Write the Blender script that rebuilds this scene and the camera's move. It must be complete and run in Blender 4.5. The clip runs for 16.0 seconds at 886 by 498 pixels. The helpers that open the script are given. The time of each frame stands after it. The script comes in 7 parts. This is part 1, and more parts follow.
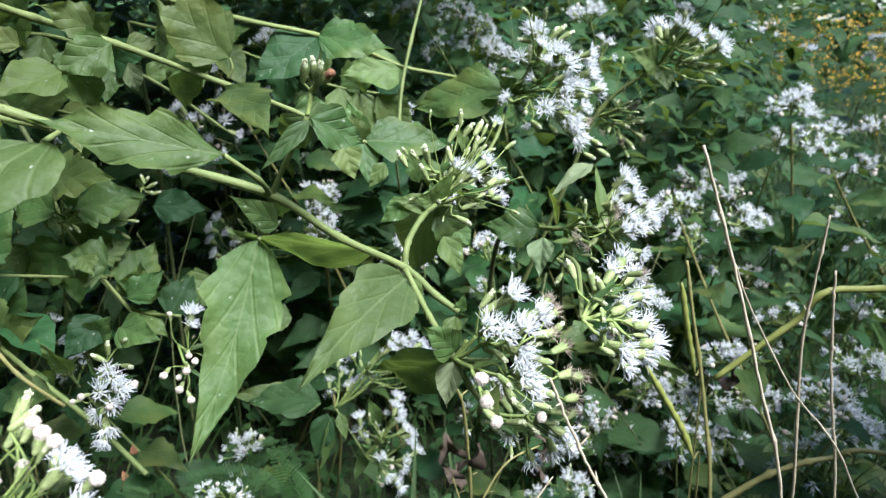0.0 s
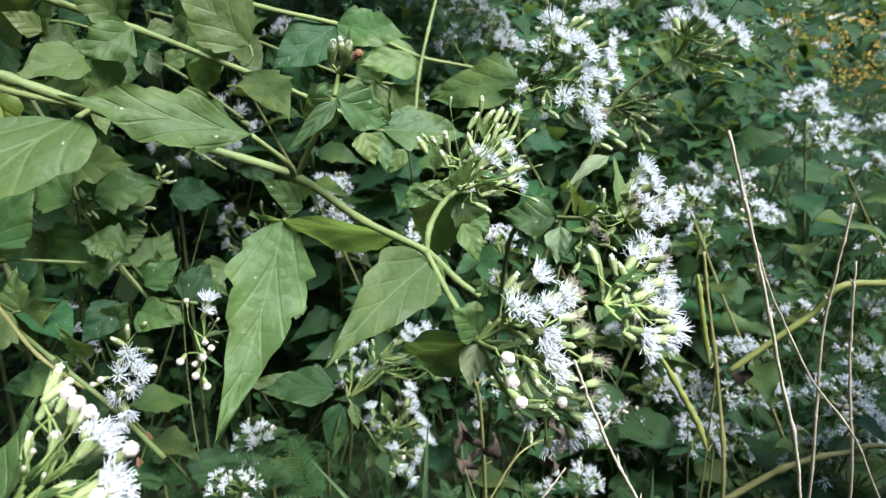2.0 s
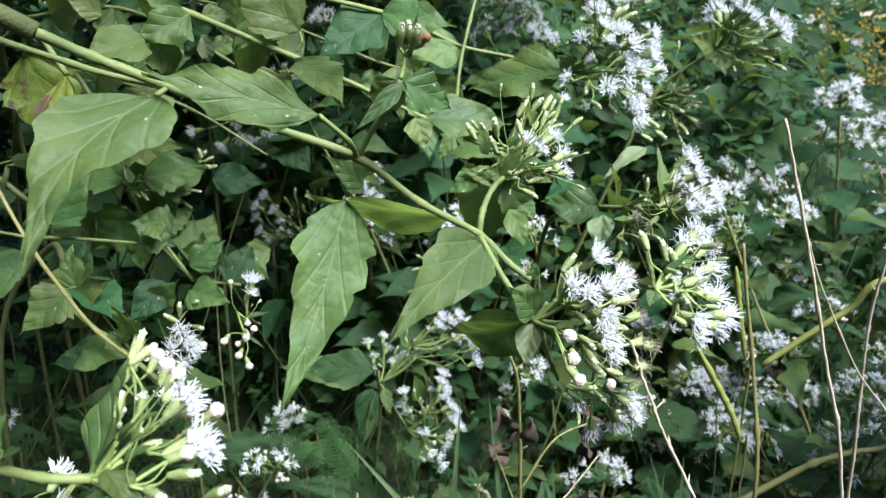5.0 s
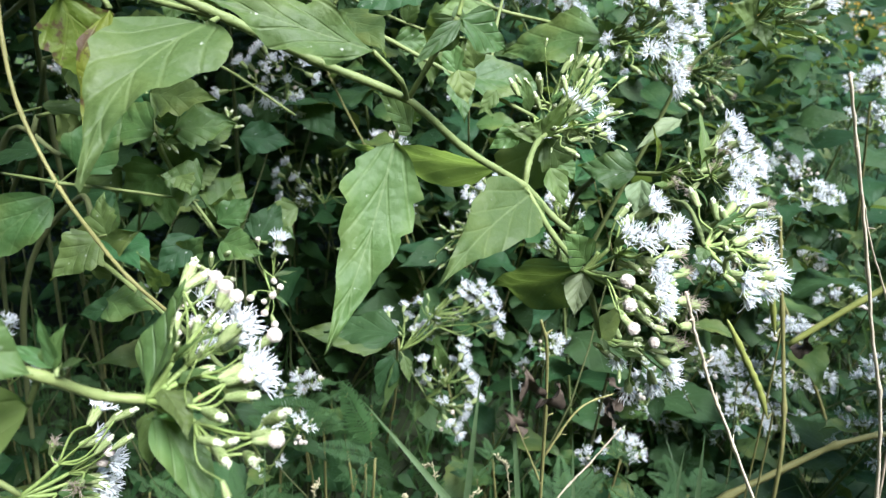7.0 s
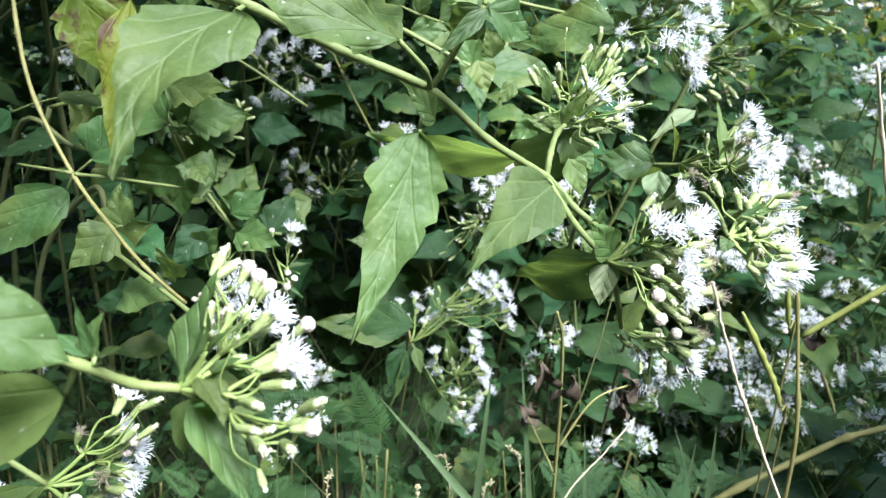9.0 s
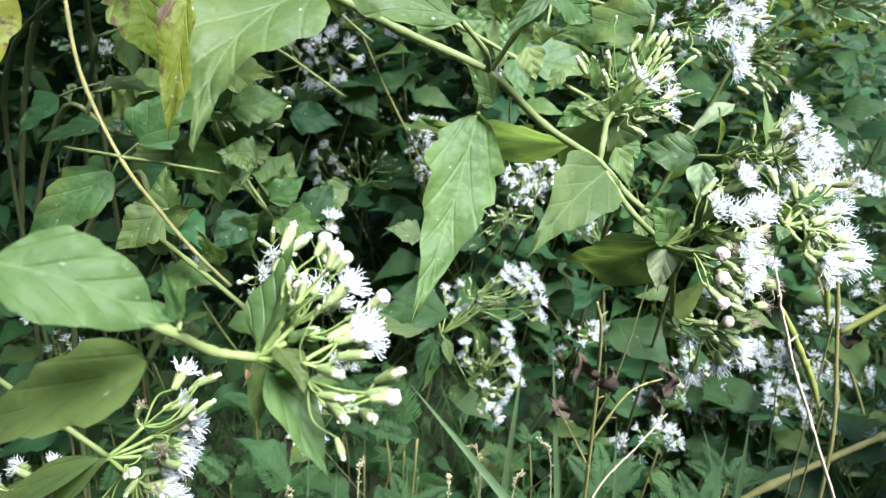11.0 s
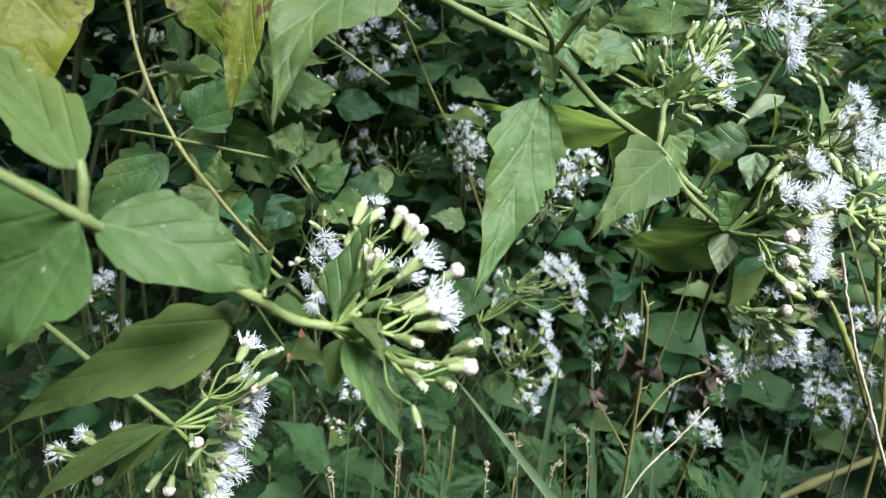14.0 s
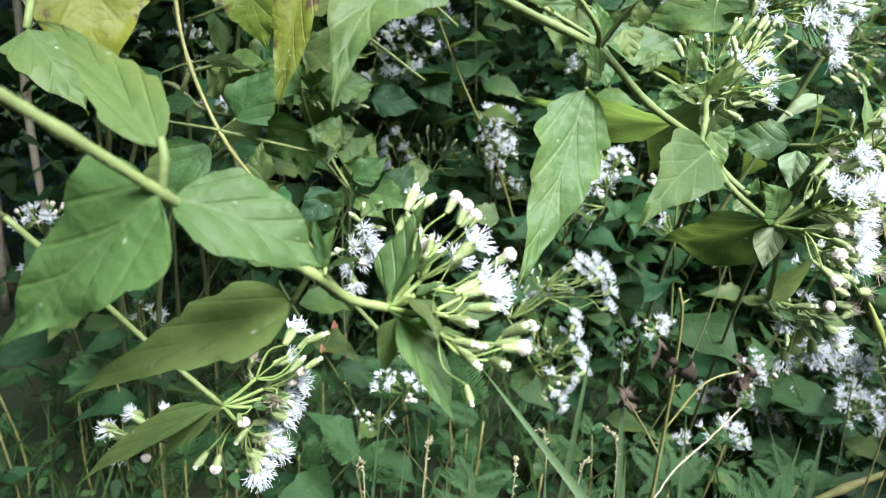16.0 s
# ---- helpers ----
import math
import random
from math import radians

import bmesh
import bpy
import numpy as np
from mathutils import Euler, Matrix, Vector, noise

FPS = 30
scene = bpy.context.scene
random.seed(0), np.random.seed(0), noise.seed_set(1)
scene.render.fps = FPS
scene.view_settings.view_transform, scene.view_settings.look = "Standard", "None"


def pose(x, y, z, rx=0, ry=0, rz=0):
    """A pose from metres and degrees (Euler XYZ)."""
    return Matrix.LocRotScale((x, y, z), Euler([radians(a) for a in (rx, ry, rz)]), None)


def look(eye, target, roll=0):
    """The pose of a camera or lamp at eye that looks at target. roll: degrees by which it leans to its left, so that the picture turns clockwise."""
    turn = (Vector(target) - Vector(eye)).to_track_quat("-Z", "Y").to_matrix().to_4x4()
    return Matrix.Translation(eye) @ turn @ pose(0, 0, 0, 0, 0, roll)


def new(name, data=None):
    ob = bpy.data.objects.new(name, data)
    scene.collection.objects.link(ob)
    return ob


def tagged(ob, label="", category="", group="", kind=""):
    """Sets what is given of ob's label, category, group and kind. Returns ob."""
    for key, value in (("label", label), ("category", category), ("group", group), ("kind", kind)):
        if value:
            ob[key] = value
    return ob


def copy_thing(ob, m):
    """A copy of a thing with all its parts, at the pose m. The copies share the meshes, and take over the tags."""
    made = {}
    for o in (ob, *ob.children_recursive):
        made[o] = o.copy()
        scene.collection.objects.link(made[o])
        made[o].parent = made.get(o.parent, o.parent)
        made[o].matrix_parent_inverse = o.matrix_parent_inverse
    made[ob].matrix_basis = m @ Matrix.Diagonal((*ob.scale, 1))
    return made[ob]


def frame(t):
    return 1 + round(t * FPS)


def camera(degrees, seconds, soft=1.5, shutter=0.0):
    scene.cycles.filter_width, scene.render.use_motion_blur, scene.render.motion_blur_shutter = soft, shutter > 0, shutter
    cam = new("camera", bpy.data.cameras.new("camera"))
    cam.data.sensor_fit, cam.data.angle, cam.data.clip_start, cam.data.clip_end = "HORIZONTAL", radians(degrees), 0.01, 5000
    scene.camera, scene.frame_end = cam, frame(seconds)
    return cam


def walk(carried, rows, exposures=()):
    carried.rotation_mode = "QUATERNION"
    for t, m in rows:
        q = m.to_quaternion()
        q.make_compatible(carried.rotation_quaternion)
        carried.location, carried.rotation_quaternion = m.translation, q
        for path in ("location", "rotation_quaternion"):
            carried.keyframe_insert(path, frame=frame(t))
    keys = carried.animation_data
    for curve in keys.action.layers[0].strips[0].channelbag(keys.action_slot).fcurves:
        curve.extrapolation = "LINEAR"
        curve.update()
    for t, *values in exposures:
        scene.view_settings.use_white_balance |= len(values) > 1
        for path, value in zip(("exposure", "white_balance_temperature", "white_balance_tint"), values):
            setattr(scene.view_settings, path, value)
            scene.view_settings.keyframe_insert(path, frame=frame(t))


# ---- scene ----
cam = camera(67.00, 16.0, soft=1.2)
cam.data.dof.use_dof, cam.data.dof.focus_distance, cam.data.dof.aperture_fstop = True, 0.265, 23.0
PATH = [
    (0, (0.00684, 0.00189, 0.55351), (-0.0200, 0.9487, 0.2329), 0.13),
    (0.5, (0.00544, 0.00081, 0.55412), (-0.0213, 0.9512, 0.2443), 0.15),
    (1, (0.00285, 0.00060, 0.55260), (-0.0202, 0.9514, 0.2436), 0.60),
    (1.5, (0.00200, 0.00021, 0.55097), (-0.0234, 0.9493, 0.2371), 0.60),
    (2, (0.00079, -0.00046, 0.54870), (-0.0348, 0.9451, 0.2251), 0.47),
    (2.5, (-0.00057, -0.00181, 0.54798), (-0.0461, 0.9427, 0.2226), 0.32),
    (3, (-0.00219, -0.00326, 0.54894), (-0.0520, 0.9420, 0.2266), 0.28),
    (3.5, (-0.00474, -0.00510, 0.54839), (-0.0575, 0.9410, 0.2288), 0.59),
    (6, (-0.01866, -0.00827, 0.53860), (-0.0848, 0.9278, 0.1930), 1.54),
    (6.5, (-0.02228, -0.00749, 0.53300), (-0.0869, 0.9268, 0.1825), 2.42),
    (7, (-0.02689, -0.00928, 0.53112), (-0.0953, 0.9240, 0.1786), 2.82),
    (7.5, (-0.02554, -0.00672, 0.53002), (-0.0863, 0.9243, 0.1701), 2.77),
    (8, (-0.02836, -0.00907, 0.53035), (-0.0936, 0.9217, 0.1705), 2.90),
    (8.5, (-0.03304, -0.01047, 0.53022), (-0.1051, 0.9196, 0.1699), 2.82),
    (9, (-0.03430, -0.00978, 0.52973), (-0.1050, 0.9195, 0.1673), 2.82),
    (11.5, (-0.05213, -0.01628, 0.52362), (-0.1531, 0.9084, 0.1565), 3.42),
    (12, (-0.05477, -0.01792, 0.52367), (-0.1658, 0.9050, 0.1551), 3.45),
    (12.5, (-0.05571, -0.01779, 0.52308), (-0.1701, 0.9042, 0.1530), 3.37),
    (13, (-0.05562, -0.01702, 0.52133), (-0.1692, 0.9031, 0.1464), 3.41),
    (13.5, (-0.05773, -0.01823, 0.52037), (-0.1778, 0.9005, 0.1441), 3.41),
    (14, (-0.05921, -0.01967, 0.51961), (-0.1865, 0.8989, 0.1454), 3.55),
    (14.5, (-0.06028, -0.02083, 0.51882), (-0.1942, 0.8967, 0.1444), 3.56),
    (15, (-0.06179, -0.02280, 0.51780), (-0.2040, 0.8942, 0.1452), 3.81),
    (15.5, (-0.06319, -0.02415, 0.51766), (-0.2139, 0.8913, 0.1444), 3.76),
    (16, (-0.06579, -0.02598, 0.51674), (-0.2254, 0.8872, 0.1417), 3.82),
]
EXPOSURES = [(0, 1.89, 5620, 10), (3.5, 1.91, 5620, 10), (6, 1.99, 5620, 10), (8, 2.29, 5620, 10), (11.5, 2.40, 5620, 10), (12.5, 2.10, 5620, 9), (14, 1.90, 5620, 9), (15, 2.23, 5620, 9), (16, 2.29, 5620, 9)]
walk(cam, [(t, look(eye, target, roll)) for t, eye, target, roll in PATH], EXPOSURES)

# ---- light: open shade under a bright sky, soft sun from the upper right ----
SUN_ELEVATION, SUN_TURN = 55.0, 130.0
world = bpy.data.worlds.new("world")
scene.world = world
world.use_nodes = True
wn, wl = world.node_tree.nodes, world.node_tree.links
sky = wn.new("ShaderNodeTexSky")
sky.sky_type, sky.sun_disc = "NISHITA", False
sky.sun_elevation, sky.sun_rotation = radians(SUN_ELEVATION), radians(SUN_TURN)
wl.new(sky.outputs[0], wn["Background"].inputs[0])
wn["Background"].inputs[1].default_value = 0.085
sun = new("sun", bpy.data.lights.new("sun", "SUN"))
sun.data.energy, sun.data.angle, sun.data.color = 5.0, radians(30), (1.0, 0.95, 0.86)
sun.matrix_world = look((0.56, -0.47, 1.05), (0, 0, 0))

# ---- materials ----
def material(name):
    m = bpy.data.materials.new(name)
    m.use_nodes = True
    nt = m.node_tree
    return m, nt.nodes, nt.links, nt.nodes["Principled BSDF"]


def math_node(nodes, links, op, a, b=0.0, c=0.0):
    n = nodes.new("ShaderNodeMath")
    n.operation = op
    for socket, value in zip(n.inputs, (a, b, c)):
        if isinstance(value, (int, float)):
            socket.default_value = value
        else:
            links.new(value, socket)
    return n.outputs[0]


def mix_node(nodes, links, fac, a, b, mode="MIX"):
    n = nodes.new("ShaderNodeMix")
    n.data_type, n.blend_type = "RGBA", mode
    for socket, value in ((n.inputs[0], fac), (n.inputs[6], a), (n.inputs[7], b)):
        if isinstance(value, (int, float)):
            socket.default_value = value
        elif isinstance(value, tuple):
            socket.default_value = (*value, 1)
        else:
            links.new(value, socket)
    return n.outputs[2]


def noise_node(nodes, links, coords, scale, detail=3.0, rough=0.55):
    n = nodes.new("ShaderNodeTexNoise")
    n.inputs["Scale"].default_value, n.inputs["Detail"].default_value, n.inputs["Roughness"].default_value = scale, detail, rough
    links.new(coords, n.inputs["Vector"])
    return n.outputs["Fac"]


def ramp_node(nodes, links, fac, a, b):
    n = nodes.new("ShaderNodeMapRange")
    n.inputs[1].default_value, n.inputs[2].default_value = a, b
    links.new(fac, n.inputs[0])
    return n.outputs[0]


def leaf_material(name, dark, light, vein, gloss=0.45, clear=0.3, spots=None, per_island=False, ageing=None, spec=0.30):
    """A leaf with a midrib, side veins and a net of fine veins, blotches of lighter green and dust specks; UV y runs from base to tip."""
    m, nodes, links, bsdf = material(name)
    uv = nodes.new("ShaderNodeTexCoord")
    sep = nodes.new("ShaderNodeSeparateXYZ")
    links.new(uv.outputs["UV"], sep.inputs[0])
    side = math_node(nodes, links, "ABSOLUTE", math_node(nodes, links, "SUBTRACT", sep.outputs[0], 0.5))
    along = sep.outputs[1]
    mid = math_node(nodes, links, "LESS_THAN", side, math_node(nodes, links, "MULTIPLY_ADD", along, -0.016, 0.019))
    # side veins leave the midrib at an angle and bend forward
    bow = math_node(nodes, links, "POWER", side, 0.8)
    phase = math_node(nodes, links, "FRACT", math_node(nodes, links, "MULTIPLY", math_node(nodes, links, "SUBTRACT", along, math_node(nodes, links, "MULTIPLY", bow, 0.9)), 3.7))
    near = math_node(nodes, links, "ABSOLUTE", math_node(nodes, links, "SUBTRACT", phase, 0.5))
    side_vein = math_node(nodes, links, "MULTIPLY", ramp_node(nodes, links, near, 0.11, 0.02), 0.55)
    where = uv.outputs["Object"]
    net = nodes.new("ShaderNodeTexVoronoi")
    net.feature = "DISTANCE_TO_EDGE"
    net.inputs["Scale"].default_value = 620.0
    links.new(where, net.inputs["Vector"])
    fine = ramp_node(nodes, links, net.outputs["Distance"], 0.09, 0.0)
    info = nodes.new("ShaderNodeObjectInfo")
    chance = info.outputs["Random"]
    if per_island:
        chance = nodes.new("ShaderNodeNewGeometry").outputs["Random Per Island"]
    blotch = noise_node(nodes, links, where, 45.0, 4.0)
    grain = noise_node(nodes, links, where, 900.0, 2.0)
    tone = math_node(nodes, links, "MULTIPLY_ADD", chance, 0.6, math_node(nodes, links, "MULTIPLY_ADD", blotch, 1.3, -0.45))
    colour = mix_node(nodes, links, ramp_node(nodes, links, tone, 0.0, 1.0), dark, light)
    hue = nodes.new("ShaderNodeHueSaturation")
    links.new(math_node(nodes, links, "MULTIPLY_ADD", math_node(nodes, links, "FRACT", math_node(nodes, links, "MULTIPLY", chance, 7.3)), 0.06, 0.472), hue.inputs["Hue"])
    links.new(math_node(nodes, links, "MULTIPLY_ADD", math_node(nodes, links, "FRACT", math_node(nodes, links, "MULTIPLY", chance, 13.7)), 0.6, 0.7), hue.inputs["Value"])
    hue.inputs["Saturation"].default_value = 1.04
    links.new(colour, hue.inputs["Color"])
    colour = mix_node(nodes, links, math_node(nodes, links, "MULTIPLY", grain, 0.25), hue.outputs[0], tuple(0.6 * v for v in dark))
    if ageing:
        patch = math_node(nodes, links, "ADD", noise_node(nodes, links, where, 22.0, 2.0), math_node(nodes, links, "MULTIPLY", side, 0.22))
        colour = mix_node(nodes, links, math_node(nodes, links, "MULTIPLY", ramp_node(nodes, links, patch, 0.50, 0.70), 0.45), colour, ageing)
    if spots:
        worn = math_node(nodes, links, "ADD", noise_node(nodes, links, where, 75.0, 5.0, 0.7), math_node(nodes, links, "MULTIPLY", side, 0.25))
        colour = mix_node(nodes, links, ramp_node(nodes, links, worn, 0.62, 0.67), colour, spots)
    veins = math_node(nodes, links, "MAXIMUM", mid, side_vein)
    colour = mix_node(nodes, links, math_node(nodes, links, "MULTIPLY", fine, 0.10), colour, vein)
    colour = mix_node(nodes, links, math_node(nodes, links, "MULTIPLY", veins, math_node(nodes, links, "MULTIPLY_ADD", blotch, 0.5, 0.0)), colour, vein)
    dust = noise_node(nodes, links, where, 260.0, 3.0, 0.7)
    colour = mix_node(nodes, links, math_node(nodes, links, "MULTIPLY", ramp_node(nodes, links, dust, 0.68, 0.76), 0.55), colour, (0.45, 0.47, 0.40))
    links.new(colour, bsdf.inputs["Base Color"])
    links.new(math_node(nodes, links, "MULTIPLY_ADD", grain, 0.25, gloss), bsdf.inputs["Roughness"])
    bsdf.inputs["Specular IOR Level"].default_value = spec
    height = math_node(nodes, links, "ADD", math_node(nodes, links, "MULTIPLY", veins, -0.55), math_node(nodes, links, "MULTIPLY", fine, -0.04))
    blister = nodes.new("ShaderNodeTexVoronoi")
    blister.feature, blister.inputs["Scale"].default_value, blister.inputs["Smoothness"].default_value = "SMOOTH_F1", 260.0, 0.4
    bent = nodes.new("ShaderNodeVectorMath")
    bent.operation = "MULTIPLY_ADD"
    warp = nodes.new("ShaderNodeTexNoise")
    warp.inputs["Scale"].default_value = 150.0
    links.new(where, warp.inputs["Vector"])
    links.new(warp.outputs["Color"], bent.inputs[0])
    bent.inputs[1].default_value = (0.006, 0.006, 0.006)
    links.new(where, bent.inputs[2])
    links.new(bent.outputs[0], blister.inputs["Vector"])
    height = math_node(nodes, links, "ADD", height, math_node(nodes, links, "MULTIPLY", blister.outputs["Distance"], -0.6))
    height = math_node(nodes, links, "ADD", height, math_node(nodes, links, "MULTIPLY", blotch, 0.35))
    bump = nodes.new("ShaderNodeBump")
    bump.inputs["Strength"].default_value, bump.inputs["Distance"].default_value = 0.7, 0.0010
    links.new(height, bump.inputs["Height"])
    links.new(bump.outputs[0], bsdf.inputs["Normal"])
    through_light = nodes.new("ShaderNodeBsdfTranslucent")
    links.new(mix_node(nodes, links, 0.5, colour, (0.30, 0.42, 0.06), "MIX"), through_light.inputs[0])
    both = nodes.new("ShaderNodeMixShader")
    both.inputs[0].default_value = clear
    links.new(bsdf.outputs[0], both.inputs[1])
    links.new(through_light.outputs[0], both.inputs[2])
    links.new(both.outputs[0], nodes["Material Output"].inputs[0])
    return m


def plain_material(name, dark, light, rough=0.6, scale=120.0, relief=0.0004, clear=0.0, per_island=False):
    """A surface of two tones with mottling at two scales."""
    m, nodes, links, bsdf = material(name)
    where = nodes.new("ShaderNodeTexCoord").outputs["Object"]
    big, small = noise_node(nodes, links, where, scale, 4.0), noise_node(nodes, links, where, scale * 9, 2.0)
    chance = nodes.new("ShaderNodeNewGeometry").outputs["Random Per Island"] if per_island else nodes.new("ShaderNodeObjectInfo").outputs["Random"]
    tone = math_node(nodes, links, "MULTIPLY_ADD", chance, 0.4, math_node(nodes, links, "MULTIPLY_ADD", big, 1.2, -0.3))
    tone = math_node(nodes, links, "MULTIPLY_ADD", small, 0.5, math_node(nodes, links, "SUBTRACT", tone, 0.25))
    links.new(mix_node(nodes, links, ramp_node(nodes, links, tone, 0.0, 1.0), dark, light), bsdf.inputs["Base Color"])
    bsdf.inputs["Roughness"].default_value = rough
    bsdf.inputs["Specular IOR Level"].default_value = 0.3
    bump = nodes.new("ShaderNodeBump")
    bump.inputs["Strength"].default_value, bump.inputs["Distance"].default_value = 0.6, relief
    links.new(small, bump.inputs["Height"])
    links.new(bump.outputs[0], bsdf.inputs["Normal"])
    if clear:
        thin = nodes.new("ShaderNodeBsdfTranslucent")
        thin.inputs[0].default_value = (*light, 1)
        both = nodes.new("ShaderNodeMixShader")
        both.inputs[0].default_value = clear
        links.new(bsdf.outputs[0], both.inputs[1])
        links.new(thin.outputs[0], both.inputs[2])
        links.new(both.outputs[0], nodes["Material Output"].inputs[0])
    return m


LEAF = leaf_material("leaf_green", (0.034, 0.067, 0.021), (0.077, 0.122, 0.034), (0.12, 0.16, 0.06), ageing=(0.130, 0.138, 0.030))
# deep green of the darker leaves, lowered further to stand for thicket shade
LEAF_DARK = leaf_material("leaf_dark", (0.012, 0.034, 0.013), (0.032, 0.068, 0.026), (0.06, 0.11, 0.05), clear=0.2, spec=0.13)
LEAF_LIGHT = leaf_material("leaf_light", (0.066, 0.106, 0.031), (0.126, 0.170, 0.056), (0.18, 0.23, 0.09), clear=0.45)
LEAF_PALE = leaf_material("leaf_pale", (0.13, 0.17, 0.085), (0.21, 0.25, 0.14), (0.27, 0.31, 0.18))
LEAF_COOL = leaf_material("leaf_cool", (0.028, 0.050, 0.014), (0.060, 0.086, 0.026), (0.15, 0.19, 0.08), gloss=0.46, clear=0.25, ageing=(0.100, 0.125, 0.030), spec=0.24)
LEAF_OLD = leaf_material("leaf_old", (0.066, 0.095, 0.012), (0.150, 0.165, 0.020), (0.18, 0.20, 0.05), clear=0.25, spots=(0.050, 0.026, 0.012))
# back foliage: leaf green darkened to stand for the thicket's shade
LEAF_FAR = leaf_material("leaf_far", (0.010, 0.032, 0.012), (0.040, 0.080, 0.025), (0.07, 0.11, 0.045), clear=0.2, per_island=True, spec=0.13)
STEM = plain_material("stem_green", (0.078, 0.106, 0.032), (0.145, 0.172, 0.058), 0.65, 60.0)
STEM_OLD = plain_material("stem_brownish", (0.12, 0.12, 0.04), (0.22, 0.20, 0.075), 0.6)
# darkened copy of the stem colours, standing for shade inside the thicket
STEM_SHADED = plain_material("stem_shaded", (0.045, 0.060, 0.020), (0.105, 0.115, 0.045), 0.7)
STALK = plain_material("flower_stalk", (0.125, 0.180, 0.045), (0.24, 0.30, 0.095), 0.55, clear=0.15)
CUP = plain_material("flower_cup", (0.10, 0.15, 0.035), (0.22, 0.28, 0.09), 0.6, 330.0, clear=0.15)
BRACT = plain_material("flower_bract", (0.14, 0.19, 0.060), (0.36, 0.41, 0.19), 0.6, 330.0, clear=0.2, per_island=True)
PETAL = plain_material("flower_white", (0.74, 0.76, 0.79), (0.84, 0.85, 0.87), 0.7, 300.0, clear=0.45)
CREAM = plain_material("bud_cream", (0.34, 0.38, 0.21), (0.68, 0.69, 0.53), 0.7, 500.0, clear=0.2)
CLOSED = plain_material("flower_closed", (0.38, 0.32, 0.28), (0.60, 0.54, 0.48), 0.85, 500.0, 0.0006)
WITHERED = plain_material("flower_withered", (0.16, 0.12, 0.08), (0.50, 0.44, 0.36), 0.85, 500.0, 0.0006)
RUST = plain_material("flower_rust", (0.12, 0.055, 0.030), (0.26, 0.13, 0.07), 0.8, 500.0)
DRY = plain_material("dry_stalk", (0.24, 0.195, 0.14), (0.50, 0.43, 0.33), 0.8, 200.0, 0.0006)
DEAD = plain_material("dead_leaf", (0.025, 0.018, 0.013), (0.075, 0.055, 0.038), 0.85, 120.0, 0.0008)
POD = plain_material("pod_green", (0.13, 0.16, 0.03), (0.24, 0.25, 0.07), 0.5)
GRASS = plain_material("grass_green", (0.020, 0.050, 0.013), (0.060, 0.110, 0.028), 0.5, 60.0, clear=0.25, per_island=True)
FROND = plain_material("frond_green", (0.018, 0.050, 0.014), (0.046, 0.102, 0.026), 0.55, 90.0, clear=0.2)
BLADE = plain_material("grass_pale", (0.060, 0.105, 0.045), (0.120, 0.175, 0.080), 0.5, 60.0, clear=0.25)
STRAW = plain_material("grass_straw", (0.20, 0.18, 0.10), (0.42, 0.38, 0.24), 0.8, 200.0)
YELLOW = plain_material("flower_yellow", (0.36, 0.21, 0.008), (0.60, 0.37, 0.02), 0.6, 100.0, clear=0.3, per_island=True)
SOIL = plain_material("soil", (0.011, 0.014, 0.007), (0.028, 0.040, 0.014), 0.95, 14.0, 0.004)


# ---- building blocks ----
def mesh_of(name, verts, faces, mats, slots=None, uvs=None, smooth=True):
    me = bpy.data.meshes.new(name)
    me.from_pydata([tuple(v) for v in verts], [], faces)
    for m in mats:
        me.materials.append(m)
    if slots is not None:
        me.polygons.foreach_set("material_index", slots)
    if smooth:
        me.polygons.foreach_set("use_smooth", [True] * len(me.polygons))
    if uvs is not None:
        layer = me.uv_layers.new(name="UVMap")
        order = np.zeros(len(me.loops), dtype=np.int32)
        me.loops.foreach_get("vertex_index", order)
        layer.data.foreach_set("uv", np.asarray(uvs, dtype=np.float32)[order].ravel())
    me.update()
    return me


def put(name, me, parent=None, m=None, label=""):
    ob = new(name, me)
    if parent is not None:
        ob.parent = parent
    if m is not None:
        ob.matrix_basis = m
    return tagged(ob, label)


def spline(points, steps):
    """A smooth line through the points."""
    p = [Vector(q) for q in points]
    p = [2 * p[0] - p[1], *p, 2 * p[-1] - p[-2]]
    line = []
    for a, b, c, d in zip(p, p[1:], p[2:], p[3:]):
        for k in range(steps):
            t = k / steps
            line.append(0.5 * (2 * b + (c - a) * t + (2 * a - 5 * b + 4 * c - d) * t * t + (3 * b - a - 3 * c + d) * t ** 3))
    return line + [p[-2]]


def tube(line, radii, sides, verts, faces, cap=True):
    """Adds a tube along the line to verts and faces."""
    start = len(verts)
    across = None
    for n, q in enumerate(line):
        ahead = (line[min(n + 1, len(line) - 1)] - line[max(n - 1, 0)]).normalized()
        if across is None:
            across = ahead.orthogonal().normalized()
        across = (across - ahead * across.dot(ahead)).normalized()
        other = ahead.cross(across)
        for k in range(sides):
            a = 2 * math.pi * k / sides
            verts.append(q + radii[n] * (math.cos(a) * across + math.sin(a) * other))
    for n in range(len(line) - 1):
        for k in range(sides):
            a, b = start + n * sides + k, start + n * sides + (k + 1) % sides
            faces.append((a, b, b + sides, a + sides))
    if cap:
        faces.append(tuple(start + (len(line) - 1) * sides + k for k in range(sides)))
        faces.append(tuple(start + k for k in reversed(range(sides))))


